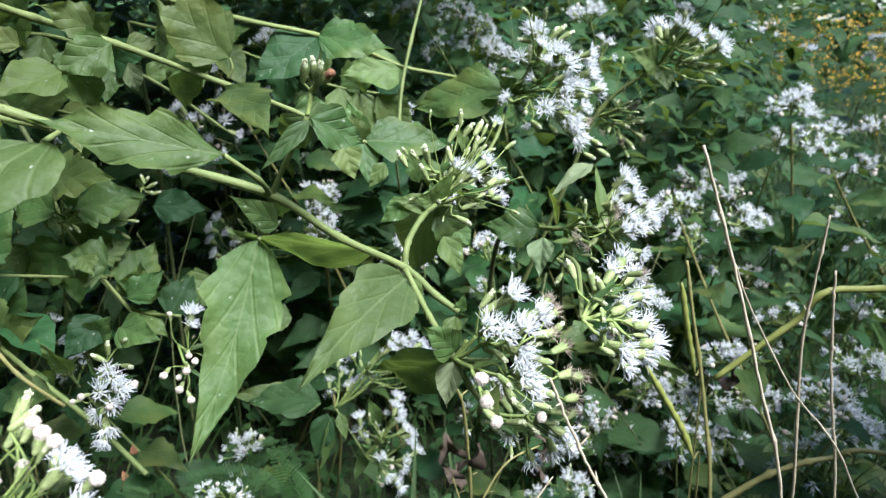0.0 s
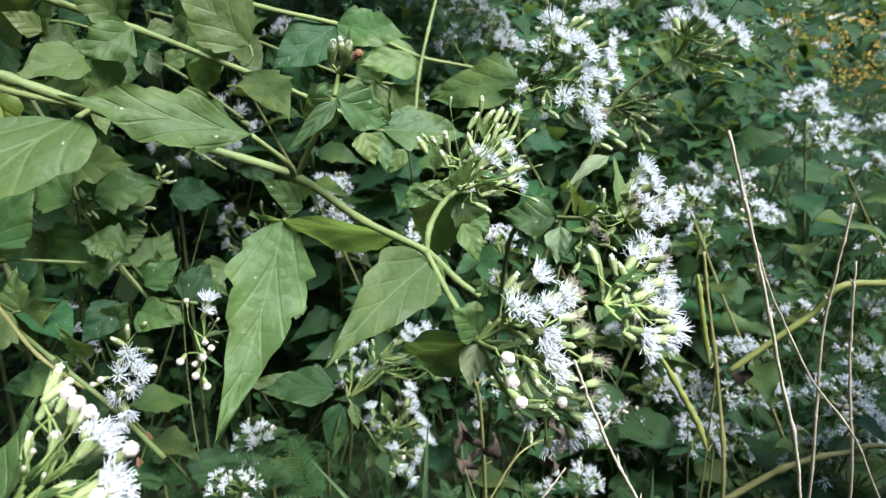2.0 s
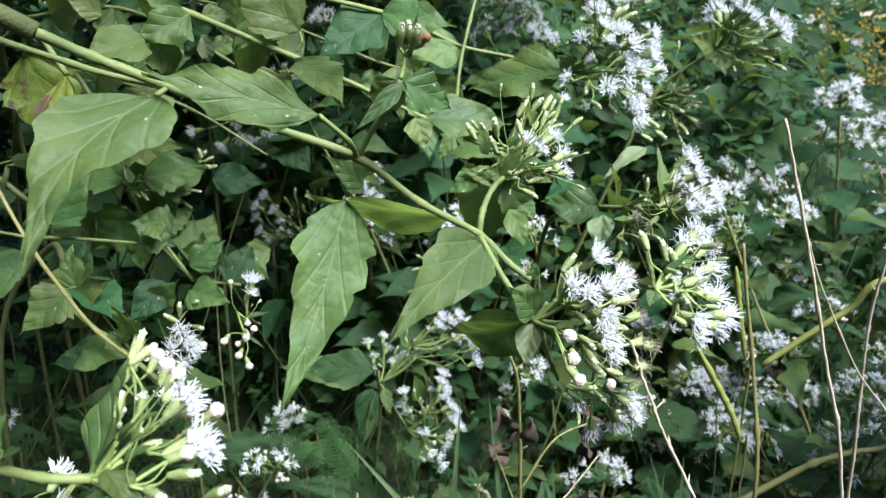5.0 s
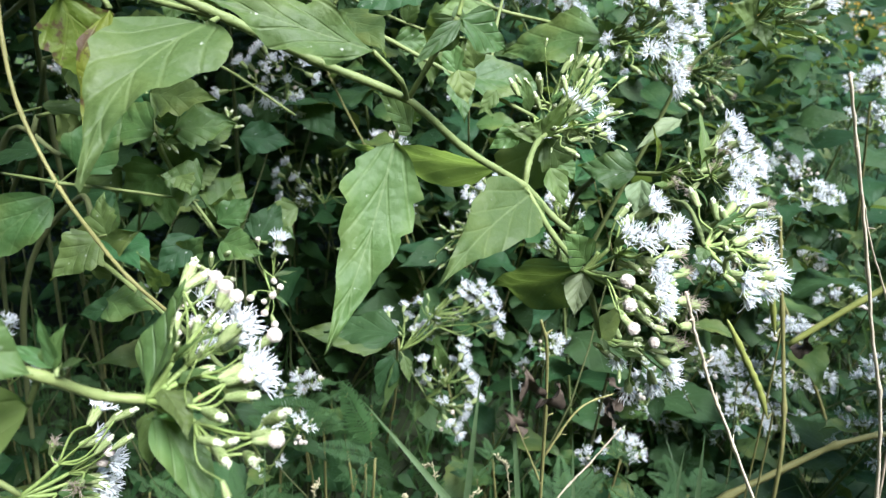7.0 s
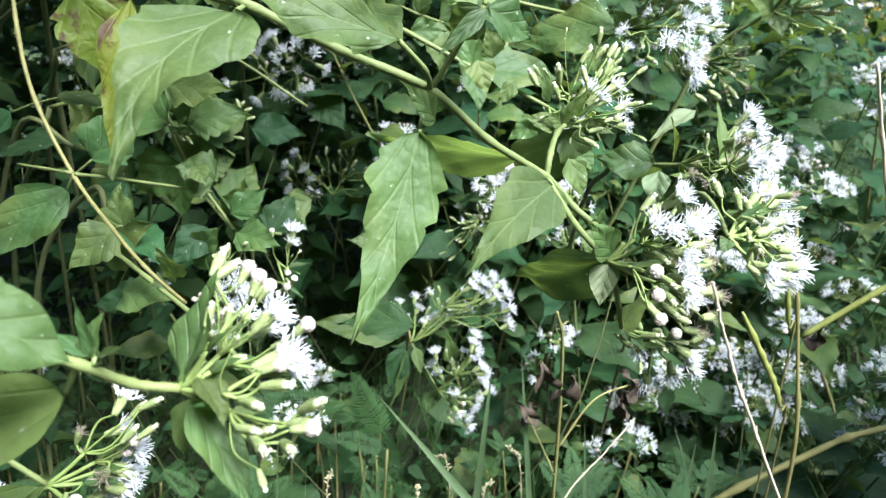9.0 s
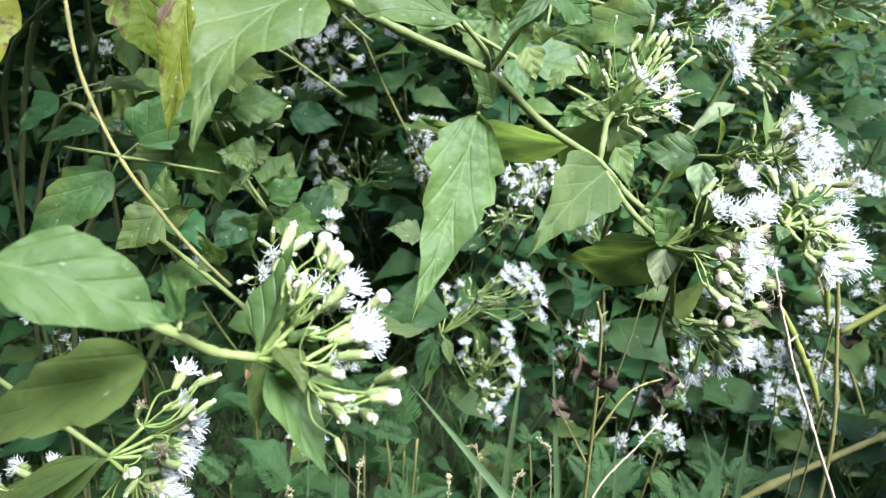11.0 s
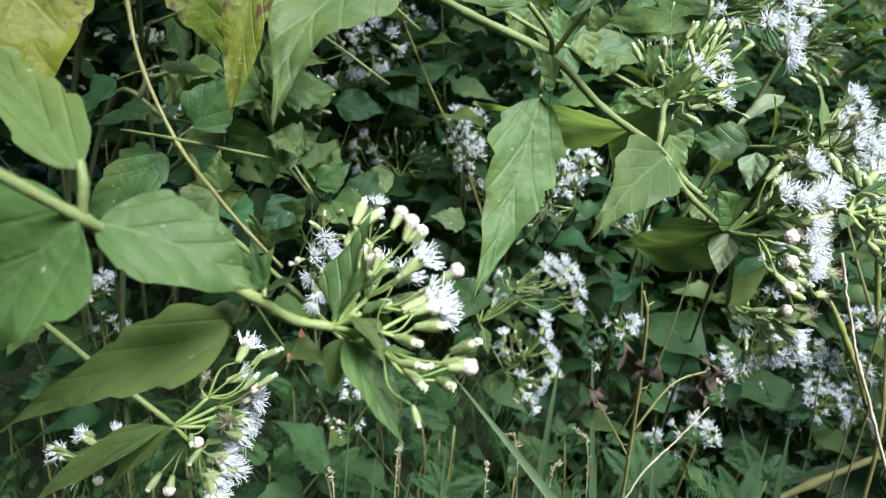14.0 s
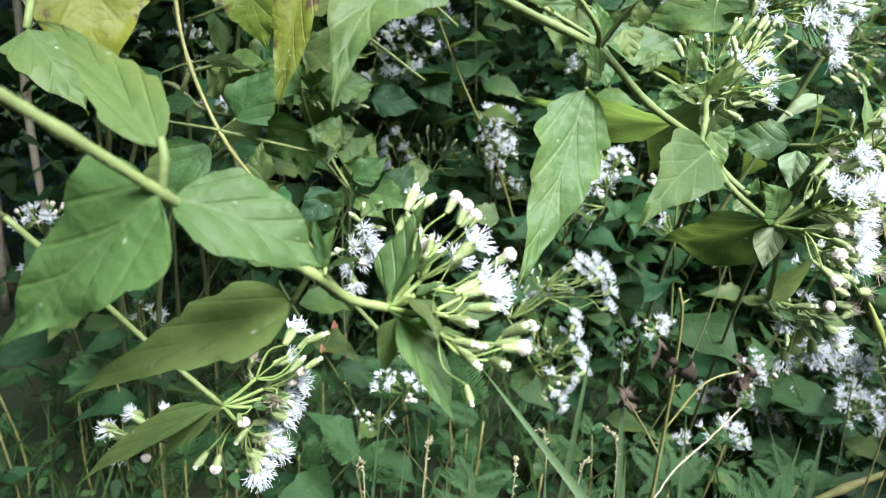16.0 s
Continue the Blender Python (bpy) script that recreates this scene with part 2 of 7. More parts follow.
def frame_on(place, ahead, up):
    """The pose at place whose y axis points ahead and whose z axis lies nearest to up."""
    y = Vector(ahead).normalized()
    z = Vector(up) - y * y.dot(Vector(up))
    z = z.normalized() if z.length > 1e-4 else y.orthogonal().normalized()
    return Matrix.Translation(place) @ Matrix((y.cross(z), y, z)).transposed().to_4x4()


def leaf_shape(length, width, bend, fold, tooth, wav, rng, nu=26, nv=8, base=0.26, full=1.45, blunt=1.15, curve=None, drawn=0.5):
    """A deltoid, coarsely toothed leaf with a drawn-out tip: verts, faces, uvs and the tip. y runs along it, z is its upper side."""
    verts, uvs, faces = [], [], []
    teeth, shift, lean = rng.uniform(4.5, 6.5), rng.random(), rng.uniform(-0.12, 0.12) if curve is None else curve
    waves, turn = rng.uniform(1.5, 2.6), rng.uniform(0, 6.28)
    bites = [[rng.uniform(0.45, 1.35) for _ in range(9)] for _ in range(2)]
    y = z = 0.0
    for i in range(nu + 1):
        u = i / nu
        angle = bend * (u - 0.5)
        if i:
            y += length / nu * math.cos(angle)
            z -= length / nu * math.sin(angle)
        if u < base:
            h = math.sin(0.5 * math.pi * u / base) ** blunt
        else:
            k = (u - base) / (1 - base)
            h = (1 - k ** full) ** (1 + drawn * k)
        for j in range(-nv // 2, nv // 2 + 1):
            v = 2 * j / nv
            run = u ** 0.9 * teeth + shift + 0.37 * (v > 0)
            saw = run % 1.0
            # forward teeth: the margin swells slowly to a point, then drops back in a notch
            notch = ((saw / 0.74) ** 0.75 if saw < 0.74 else ((1 - saw) / 0.26) ** 1.4) - 0.55
            reach = min(1.0, max(0.0, (u - 0.07) / 0.12)) * max(0.0, 1 - (u / 0.84) ** 3)
            edge = 1 + 0.25 * tooth * bites[v > 0][int(run) % 9] * notch * abs(v) ** 3 * reach
            x = 0.5 * width * v * h * edge
            lift = fold * abs(x) * (1 - 0.35 * abs(v))
            ripple = wav * width * 0.085 * math.sin(6.28 * waves * u + turn + (1.7 if v > 0 else 0)) * v * v
            quilt = 0.016 * width * math.sin(6.28 * (u * 3.7 - abs(v) * h * 1.6)) * min(1.0, 3 * abs(v)) * (1 - abs(v) * 0.6) + 0.075 * width * noise.noise((u * 4 + shift * 50, v * 1.6, shift * 9)) * abs(v)
            up = lift + ripple + quilt
            verts.append(Vector((x + lean * width * math.sin(math.pi * u) * 0.6, y + up * math.sin(angle), z + up * math.cos(angle))))
            uvs.append((x / width + 0.5, u))
    w = nv + 1
    for i in range(nu):
        for j in range(nv):
            a = i * w + j
            faces.append((a, a + 1, a + w + 1, a + w))
    return verts, faces, uvs, Vector((0, y, z))


def shoot(name, label, category="wild shrub shoot"):
    return tagged(new(name), label, category, "shrub shoots")


def stem(thing, points, thick, thin, mat=None, name="stem"):
    """A tapered, slightly knotty, hairy stem through the points."""
    rng = random.Random(len(points) * 131 + int(abs(points[0][0]) * 9999))
    line = spline(points, 7)
    verts, faces = [], []
    radii = [(thick + (thin - thick) * n / (len(line) - 1)) * (1 + 0.07 * rng.uniform(-1, 1) + (0.22 if n % 7 == 0 and 0 < n < len(line) - 1 else 0)) for n in range(len(line))]
    tube(line, radii, 9, verts, faces)
    # short fine hairs
    for a, b, r in zip(line, line[1:], radii):
        for _ in range(int((b - a).length / 0.00022) if name == "stem" and thick > 0.00095 and (a - b).length < 0.02 else 0):
            q = a.lerp(b, rng.random())
            way = Vector((rng.gauss(0, 1), rng.gauss(0, 1), rng.gauss(0, 1)))
            ahead = (b - a).normalized()
            way = (way - ahead * way.dot(ahead)).normalized()
            s = len(verts)
            side = ahead * 0.00007
            verts += [q + way * r * 0.9 - side, q + way * r * 0.9 + side, q + way * (r + rng.uniform(0.0004, 0.0008)) + ahead * 0.0002]
            faces.append((s, s + 1, s + 2))
    return put(name, mesh_of(name, verts, faces, [mat or STEM]), thing)


LEAF_COUNT = [0]


def leaf(thing, foot, tip, width, up, bend=0.4, fold=0.25, mat=None, label="", tooth=0.6, wav=0.6, full=1.6, blunt=0.95, base=0.29, curve=None, drawn=0.5):
    """A leaf from its foot to its tip, its upper side towards up."""
    LEAF_COUNT[0] += 1
    rng = random.Random(LEAF_COUNT[0] * 7 + 3)
    foot, tip = Vector(foot), Vector(tip)
    verts, faces, uvs, end = leaf_shape(1.0, width / (tip - foot).length, bend, fold, tooth, wav, rng, 60, 12, base, full, blunt, curve, drawn)
    size = (tip - foot).length / end.length
    tilt = frame_on((0, 0, 0), end, (0, 0, 1)).inverted()
    m = frame_on(foot, tip - foot, up)
    verts = [size * (tilt @ v) for v in verts]
    return put("leaf", mesh_of("leaf", verts, faces, [mat or LEAF], uvs=uvs), thing, m, label)


def cup_rings(rings, sides, verts, faces, slots, slot, twist=0.0):
    """A turned body round z through rings of (height, radius)."""
    start = len(verts)
    for n, (h, r) in enumerate(rings):
        for k in range(sides):
            a = 2 * math.pi * (k + twist * n) / sides
            verts.append(Vector((r * math.cos(a), r * math.sin(a), h)))
    for n in range(len(rings) - 1):
        for k in range(sides):
            a, b = start + n * sides + k, start + n * sides + (k + 1) % sides
            faces.append((a, b, b + sides, a + sides))
            slots.append(slot)
    faces.append(tuple(start + (len(rings) - 1) * sides + k for k in range(sides)))
    slots.append(slot)


def scales(foot, top, reach, rows, count, verts, faces, slots, slot, rng):
    """Overlapping lance-shaped bracts round a flower cup, each with its point a little free."""
    step = (top - foot) / rows
    for n in range(rows):
        h0 = foot + step * (n - 0.3)
        r = reach * (0.62 + 0.42 * min(1.0, (n + 0.6) / (0.6 * rows)))
        for k in range(count):
            a = 2 * math.pi * (k + 0.5 * (n % 2)) / count + rng.uniform(-0.12, 0.12)
            out, side = Vector((math.cos(a), math.sin(a), 0)), Vector((-math.sin(a), math.cos(a), 0))
            w, long_ = reach * 2.6 / count, step * rng.uniform(1.7, 2.3)
            s = len(verts)
            verts += [out * r * 0.96 + side * w * 0.6 + Vector((0, 0, h0)), out * r * 0.96 - side * w * 0.6 + Vector((0, 0, h0)),
                      out * r * 1.06 - side * w + Vector((0, 0, h0 + long_ * 0.5)), out * (r * 1.14 + 0.0001) + Vector((0, 0, h0 + long_ * 0.55)), out * r * 1.06 + side * w + Vector((0, 0, h0 + long_ * 0.5)),
                      out * (r * 1.12 + 0.00025) + Vector((0, 0, h0 + long_))]
            faces += [(s, s + 1, s + 2, s + 3), (s, s + 3, s + 4), (s + 2, s + 5, s + 3), (s + 3, s + 5, s + 4)]
            slots += [slot] * 4


def curl(foot, way, reach, bend, rng):
    """A wavy thread from foot along way that curls over at its end."""
    side = way.orthogonal().normalized()
    side = (Matrix.Rotation(rng.uniform(0, 6.283), 3, way) @ side)
    wave, turn = rng.uniform(0.10, 0.26), rng.uniform(0, 6.283)
    return [foot + way * reach * u * (1 - 0.18 * u) + side * reach * (bend * u * u + wave * 0.5 * u * math.sin(turn + 5.0 * u)) for u in (0, 0.27, 0.52, 0.77, 1.0)]


def head_mesh(kind, seed, near=True):
    """A flower head on z, its centre of bloom at the origin, its stalk's end below. Kinds: open, bud, ball, dry, rusty bud."""
    rng = random.Random(seed)
    verts, faces, slots = [], [], []
    sides = 9 if near else 5
    cup = [(-0.0080, 0.0004), (-0.0074, 0.0009), (-0.0062, 0.0014), (-0.0042, 0.0017), (-0.0020, 0.0017), (-0.0008, 0.0012)]
    slim = {"d": 0.85, "b": 0.80}.get(kind, 1.0)
    cup = [(h, r * slim) for h, r in cup]
    cup_rings(cup if near else cup[::2] + cup[-1:], sides, verts, faces, slots, 0)
    if near:
        scales(-0.0074, -0.0012, 0.0017 * slim, 5, 8, verts, faces, slots, 2, rng)
    if kind == "o":
        # white florets in a brush, each with long curling threads
        for n in range(24 if near else 9):
            a, lean = n * 2.4 + rng.uniform(-0.3, 0.3), 0.95 * math.sqrt((n + 0.5) / (24 if near else 9)) + rng.gauss(0, 0.08)
            way = Vector((math.sin(lean) * math.cos(a), math.sin(lean) * math.sin(a), math.cos(lean)))
            foot = Vector((way.x, way.y, 0)) * 0.0012 + Vector((0, 0, -0.0024))
            mouth = foot + way * (0.0034 if near else 0.0038) * rng.uniform(0.85, 1.15)
            n0 = len(faces)
            wide = 1.0 if near else 1.9
            tube([foot, foot.lerp(mouth, 0.7), mouth], [0.00025 * wide, 0.00034 * wide, 0.00052 * wide], 5 if near else 4, verts, faces)
            for _ in range(3 if near else 2):
                out = (way + Vector((rng.gauss(0, 0.38), rng.gauss(0, 0.38), rng.gauss(0, 0.30)))).normalized()
                long_ = rng.uniform(0.0026, 0.0050)
                if near:
                    tube(curl(mouth, out, long_, rng.uniform(-0.35, 0.45), rng), [0.00017, 0.00015, 0.00014, 0.00012, 0.00009], 3, verts, faces, False)
                else:
                    tube([mouth, mouth + out * long_ * 0.9], [0.00030, 0.00022], 3, verts, faces, False)
            slots += [1] * (len(faces) - n0)
    elif kind == "d":
        # a spent brush of short tan bristles
        for _ in range(46):
            a, lean = rng.uniform(0, 6.283), abs(rng.gauss(0, 0.5))
            way = Vector((math.sin(lean) * math.cos(a), math.sin(lean) * math.sin(a), math.cos(lean)))
            n0 = len(faces)
            tube(curl(Vector((way.x, way.y, 0)) * 0.0010 + Vector((0, 0, -0.0022)), way, rng.uniform(0.0034, 0.0062), rng.uniform(-0.6, 0.6), rng), [0.00018, 0.00015, 0.00013, 0.00011, 0.00008], 3, verts, faces, False)
            slots += [1] * (len(faces) - n0)
    else:
        top = {"b": [(-0.0014, 0.0011), (-0.0006, 0.0011), (0.0002, 0.0008), (0.0006, 0.0004)], "B": [(-0.0014, 0.0014), (0.0006, 0.0016), (0.0018, 0.0012), (0.0024, 0.0005)],
               "w": [(-0.0026, 0.0016), (-0.0012, 0.0025), (0.0006, 0.0028), (0.0020, 0.0021), (0.0027, 0.0009)]}[kind]
        cup_rings(top, sides + 3, verts, faces, slots, 1)
        # packed tips of florets
        size, many, r0 = {"w": (0.0027, 90, 0.00034), "b": (0.0009, 20, 0.00028), "B": (0.0014, 22, 0.00030)}[kind]
        for _ in range(many if near else 8):
            n = rng.uniform(-0.3 if kind == "w" else 0.1, 1)
            a = rng.uniform(0, 6.283)
            r = math.sqrt(max(0, 1 - n * n))
            q = Vector((r * math.cos(a), r * math.sin(a), n)) * size
            lift = Vector((0, 0, 0.0 if kind == "w" else rng.uniform(0.0003, 0.0011)))
            n0 = len(faces)
            tube([q * 0.8, q * 1.06 + lift * 0.6, q * 1.16 + lift], [r0, r0 * 1.1, r0 * 0.4], 4, verts, faces)
            slots += [1] * (len(faces) - n0)
    second = {"o": PETAL, "b": CREAM, "w": CLOSED, "d": WITHERED, "B": RUST}[kind]
    return mesh_of("flower_head", verts, faces, [CUP, second, BRACT], slots)


HEADS = {(kind, n): head_mesh(kind, 10 * n + 1, True) for kind in "obwdB" for n in range(5)}
FAR_HEADS = {(kind, n): head_mesh(kind, 10 * n + 5, False) for kind in "obw" for n in range(4)}
HEAD_LABELS = {"o": "open white tufted flower head", "b": "closed green bud with white tip", "w": "round pinkish-white unopened head", "d": "withered brown flower head", "B": "rust-tipped closed bud"}
CLUSTER_COUNT = [0]


def cluster(thing, foot, heads, extra=0, spread=0.02, kinds="b", heads_of=None, name="flower_stalk"):
    """A flower cluster: stalks from the foot, each with a head at its end, and some more heads round the middle of them."""
    CLUSTER_COUNT[0] += 1
    rng = random.Random(CLUSTER_COUNT[0] * 17)
    foot = Vector(foot)
    rows = [(k, Vector((x, y, z)), s) for k, x, y, z, s in heads]
    middle = sum((q for _, q, _ in rows), Vector()) / len(rows)
    for _ in range(extra):
        k, q, s = rng.choice(rows)
        q = q.lerp(foot.lerp(middle, rng.uniform(0.55, 1.0)), rng.uniform(0.3, 0.85)) + Vector((rng.gauss(0, 1), rng.gauss(0, 1), rng.gauss(0, 1))) * spread * 0.35
        rows.append((rng.choice(kinds), q, rng.uniform(0.55, 0.85) * s))
    verts, faces, made = [], [], []
    # the stalks fork: each head hangs on the nearest of a few side branches
    count = max(1, round(len(rows) / 4.5))
    hubs = []
    for _ in range(count):
        aim = rng.choice(rows)[1].lerp(middle, 0.25)
        hub = foot.lerp(aim, rng.uniform(0.40, 0.58)) + Vector((rng.gauss(0, 1), rng.gauss(0, 1), rng.gauss(0, 1))) * 0.05 * (aim - foot).length
        hubs.append(hub)
        line = spline([foot, foot.lerp(hub, 0.5) + Vector((0, 0, -0.04 * (hub - foot).length)), hub], 4)
        tube(line, [0.00085 * (1 - 0.25 * n / len(line)) for n in range(len(line))], 6, verts, faces)
    for k, q, s in rows:
        s *= {"b": 0.88, "B": 0.88, "w": 0.78, "o": 0.92}.get(k, 1.0)
        start = min(hubs, key=lambda p: (p - q).length)
        away = q - start
        ahead = (away.normalized() + 0.2 * (middle - foot).normalized() + Vector((rng.gauss(0, 0.25), rng.gauss(0, 0.25), rng.gauss(0, 0.25) + 0.1))).normalized()
        end = q - ahead * 0.0077 * s
        knee = start.lerp(end, 0.55) + Vector((rng.gauss(0, 1), rng.gauss(0, 1), rng.gauss(0, 1) - 0.5)) * 0.07 * away.length
        line = spline([start, knee, end], 4)
        tube(line, [0.00055 * (1 - 0.3 * n / len(line)) * min(1.3, s) for n in range(len(line))], 5, verts, faces)
        m = frame_on(q, ahead, (rng.gauss(0, 1), rng.gauss(0, 1), rng.gauss(0, 1)))
        turn = Matrix(((1, 0, 0), (0, 0, 1), (0, -1, 0))).to_4x4()
        made.append((k, m @ turn @ Matrix.Scale(s, 4)))
    ob = put(name, mesh_of(name, verts, faces, [STALK]), thing)
    if heads_of is None:
        # small narrow leaves where the stalks fork
        for hub in [foot] + hubs:
            for _ in range(rng.choice((0, 1, 2))):
                way = (hub - foot if hub is not foot else middle - foot).normalized() + Vector((rng.gauss(0, 0.7), rng.gauss(0, 0.7), rng.gauss(0, 0.7)))
                leaf(thing, hub, hub + way.normalized() * rng.uniform(0.008, 0.017), rng.uniform(0.002, 0.0045), (rng.gauss(0, 0.4), -0.5, 1), rng.uniform(-0.5, 0.8), 0.5, tooth=0.1)
    source = heads_of or HEADS
    for k, m in made:
        put("flower_head", source[k, rng.randrange(5 if source is HEADS else 4)], ob, m, HEAD_LABELS[k])
    return ob

# ---- ground ----
def ground_height(x, y):
    far = math.hypot(x, y - 0.5)
    bump = 0.012 * noise.noise((x * 5, y * 5, 0)) + 0.03 * noise.noise((x * 0.9, y * 0.9, 3))
    return bump * min(1.0, 0.4 + far) + 0.10 * min(1.0, max(0.0, (far - 1.2) / 3.0))


def build_ground():
    # one sheet: fine near the plants, ever coarser out to the horizon
    steps = [-400, -120, -40, -15, -7, -4, -2.6, -1.8] + [n * 0.08 - 1.28 for n in range(38)] + [2.2, 3, 4, 5.5, 8, 15, 40, 120, 400]
    verts = [(x, y + 0.5, ground_height(x, y + 0.5)) for y in steps for x in steps]
    n = len(steps)
    faces = [(j * n + i, j * n + i + 1, (j + 1) * n + i + 1, (j + 1) * n + i) for j in range(n - 1) for i in range(n - 1)]
    tagged(put("ground", mesh_of("ground", verts, faces, [SOIL])), "dark soil with moss and low green growth", "ground", kind="structure")


build_ground()

main = shoot("flowering_shoot", "green hairy shrub shoot with toothed leaves and fluffy white flowers", "wild shrub shoot")
stem(main, [(-0.1437, 0.1850, 0.5387), (-0.1342, 0.1960, 0.5314), (-0.1127, 0.2050, 0.5212), (-0.0886, 0.2150, 0.5093), (-0.0591, 0.2259, 0.4967), (-0.0382, 0.2360, 0.4784), (-0.0150, 0.2445, 0.4637), (-0.0031, 0.2450, 0.4522), (0.0063, 0.2430, 0.4460)], 0.0017, 0.0013)
stem(main, [(-0.0150, 0.2445, 0.4637), (-0.0044, 0.2250, 0.4520), (0.0051, 0.2012, 0.4475)], 0.0012, 0.0010)
stem(main, [(-0.0591, 0.2259, 0.4967), (-0.0521, 0.2210, 0.5088), (-0.0420, 0.2135, 0.5256)], 0.0010, 0.0008)
stem(main, [(-0.0150, 0.2445, 0.4637), (-0.0139, 0.2500, 0.4719), (-0.0103, 0.2750, 0.4744), (-0.0048, 0.3000, 0.4742)], 0.0013, 0.0011)
leaf(main, (-0.0615, 0.2150, 0.4838), (-0.0752, 0.1705, 0.4252), 0.0275, (0.33, -0.82, 0.46), -0.30, 0.22, LEAF_COOL, tooth=1.1, wav=1.0, full=1.0, curve=-0.12, base=0.27, blunt=0.7, drawn=0.12)
stem(main, [(-0.0591, 0.2259, 0.4967), (-0.0612, 0.2280, 0.4910), (-0.0615, 0.2150, 0.4838)], 0.0009, 0.0009, name="petiole")
leaf(main, (-0.0135, 0.2330, 0.4635), (-0.0403, 0.1715, 0.4515), 0.026, (0.57, -0.29, 0.77), -0.1, 0.26, LEAF_COOL, tooth=0.6, full=1.1, base=0.22, blunt=0.5, drawn=0.3)
leaf(main, (-0.0682, 0.2090, 0.5138), (-0.1144, 0.1860, 0.5282), 0.0190, (0.59, -0.69, 0.42), 0.35, 0.2, LEAF_COOL, tooth=1.0, wav=1.6, full=1.9, base=0.38, drawn=0.7)
stem(main, [(-0.0591, 0.2259, 0.4967), (-0.0605, 0.2170, 0.5043), (-0.0682, 0.2090, 0.5138)], 0.0010, 0.0009, name="petiole")
leaf(main, (-0.0569, 0.2235, 0.4867), (-0.0665, 0.2045, 0.5019), 0.01, (0.86, -0.50, -0.08), 0.5, 0.2, tooth=0.2)
leaf(main, (-0.0242, 0.2500, 0.4693), (-0.0894, 0.2643, 0.4723), 0.026, (-0.18, -0.70, -0.69), 0.3, 0.3, mat=LEAF_LIGHT)
leaf(main, (0.0054, 0.2030, 0.4477), (-0.0267, 0.2314, 0.4272), 0.026, (-0.35, -0.77, -0.53), 0.3, 0.4, mat=LEAF_DARK, tooth=0.2)
leaf(main, (0.0054, 0.2000, 0.4509), (-0.0047, 0.1900, 0.4645), 0.012, (0.62, -0.77, -0.11), 0.4, 0.3, tooth=0.2)
leaf(main, (0.0054, 0.2000, 0.4472), (0.0027, 0.1920, 0.4345), 0.01, (-0.32, -0.77, 0.55), 0.3, 0.5, mat=LEAF_PALE, tooth=0.1)
leaf(main, (-0.0412, 0.2130, 0.5245), (-0.0559, 0.2050, 0.5095), 0.006, (0.17, -0.93, 0.33), 0.3, 0.4, tooth=0)
leaf(main, (-0.0408, 0.2130, 0.5248), (-0.0259, 0.2250, 0.5149), 0.0147, (0.70, -0.68, 0.22), 0.4, 0.3, tooth=0.3)
leaf(main, (-0.0422, 0.2150, 0.5242), (-0.0541, 0.2250, 0.5133), 0.0129, (-0.45, -0.85, -0.28), 0.4, 0.3, tooth=0.3)
leaf(main, (-0.0121, 0.2420, 0.4604), (-0.0062, 0.2280, 0.4518), 0.006, (-0.16, -0.56, 0.81), 0.3, 0.3, tooth=0)
leaf(main, (-0.0608, 0.2300, 0.4947), (-0.0611, 0.2450, 0.4832), 0.012, (0.57, -0.49, -0.66), 0.4, 0.3)
leaf(main, (-0.0443, 0.2200, 0.5230), (-0.0386, 0.2500, 0.5209), 0.012, (0.85, -0.13, 0.51), 0.4, 0.3)
cluster(main, (-0.0420, 0.2135, 0.5256), [("b", -0.0413, 0.2120, 0.5417, 1.0), ("b", -0.0394, 0.2140, 0.5423, 1.0), ("b", -0.0362, 0.2100, 0.5413, 1.0), ("B", -0.0340, 0.2120, 0.5384, 1.0), ("b", -0.0391, 0.2170, 0.5383, 0.9)], 0, 0.02, "bw")
cluster(main, (0.0051, 0.2012, 0.4475), [("o", 0.0240, 0.1970, 0.4735, 1), ("o", 0.0162, 0.1900, 0.4653, 1), ("o", 0.0208, 0.1870, 0.4648, 0.95), ("o", 0.0274, 0.1900, 0.4657, 1.05), ("o", 0.0331, 0.2000, 0.4652, 0.95), ("o", 0.0267, 0.1900, 0.4551, 1.05), ("o", 0.0287, 0.1900, 0.4476, 1.1), ("o", 0.0324, 0.1960, 0.4393, 1), ("b", 0.0171, 0.2050, 0.4699, 0.9), ("b", 0.0192, 0.2000, 0.4687, 0.95), ("b", 0.0210, 0.1900, 0.4533, 0.8), ("d", 0.0462, 0.2250, 0.4412, 1), ("d", 0.0394, 0.2150, 0.4506, 1), ("d", 0.0392, 0.2280, 0.4588, 0.9), ("d", 0.0418, 0.2250, 0.4552, 0.9), ("b", 0.0433, 0.2220, 0.4509, 0.9), ("w", 0.0130, 0.1700, 0.4578, 0.88), ("w", 0.0147, 0.1700, 0.4505, 0.88), ("w", 0.0179, 0.1750, 0.4406, 0.88), ("b", 0.0239, 0.1850, 0.4416, 1), ("b", 0.0280, 0.1920, 0.4340, 1), ("b", 0.0222, 0.1820, 0.4486, 0.9), ("d", 0.0483, 0.2250, 0.4296, 1), ("d", 0.0538, 0.2280, 0.4263, 1.1), ("d", 0.0516, 0.2280, 0.4176, 1), ("d", 0.0483, 0.2300, 0.4100, 1), ("b", 0.0406, 0.2150, 0.4262, 1), ("b", 0.0390, 0.2150, 0.4210, 0.95), ("b", 0.0335, 0.2050, 0.4464, 0.9), ("b", 0.0385, 0.2120, 0.4409, 0.9)], 9, 0.020, "bbbd")
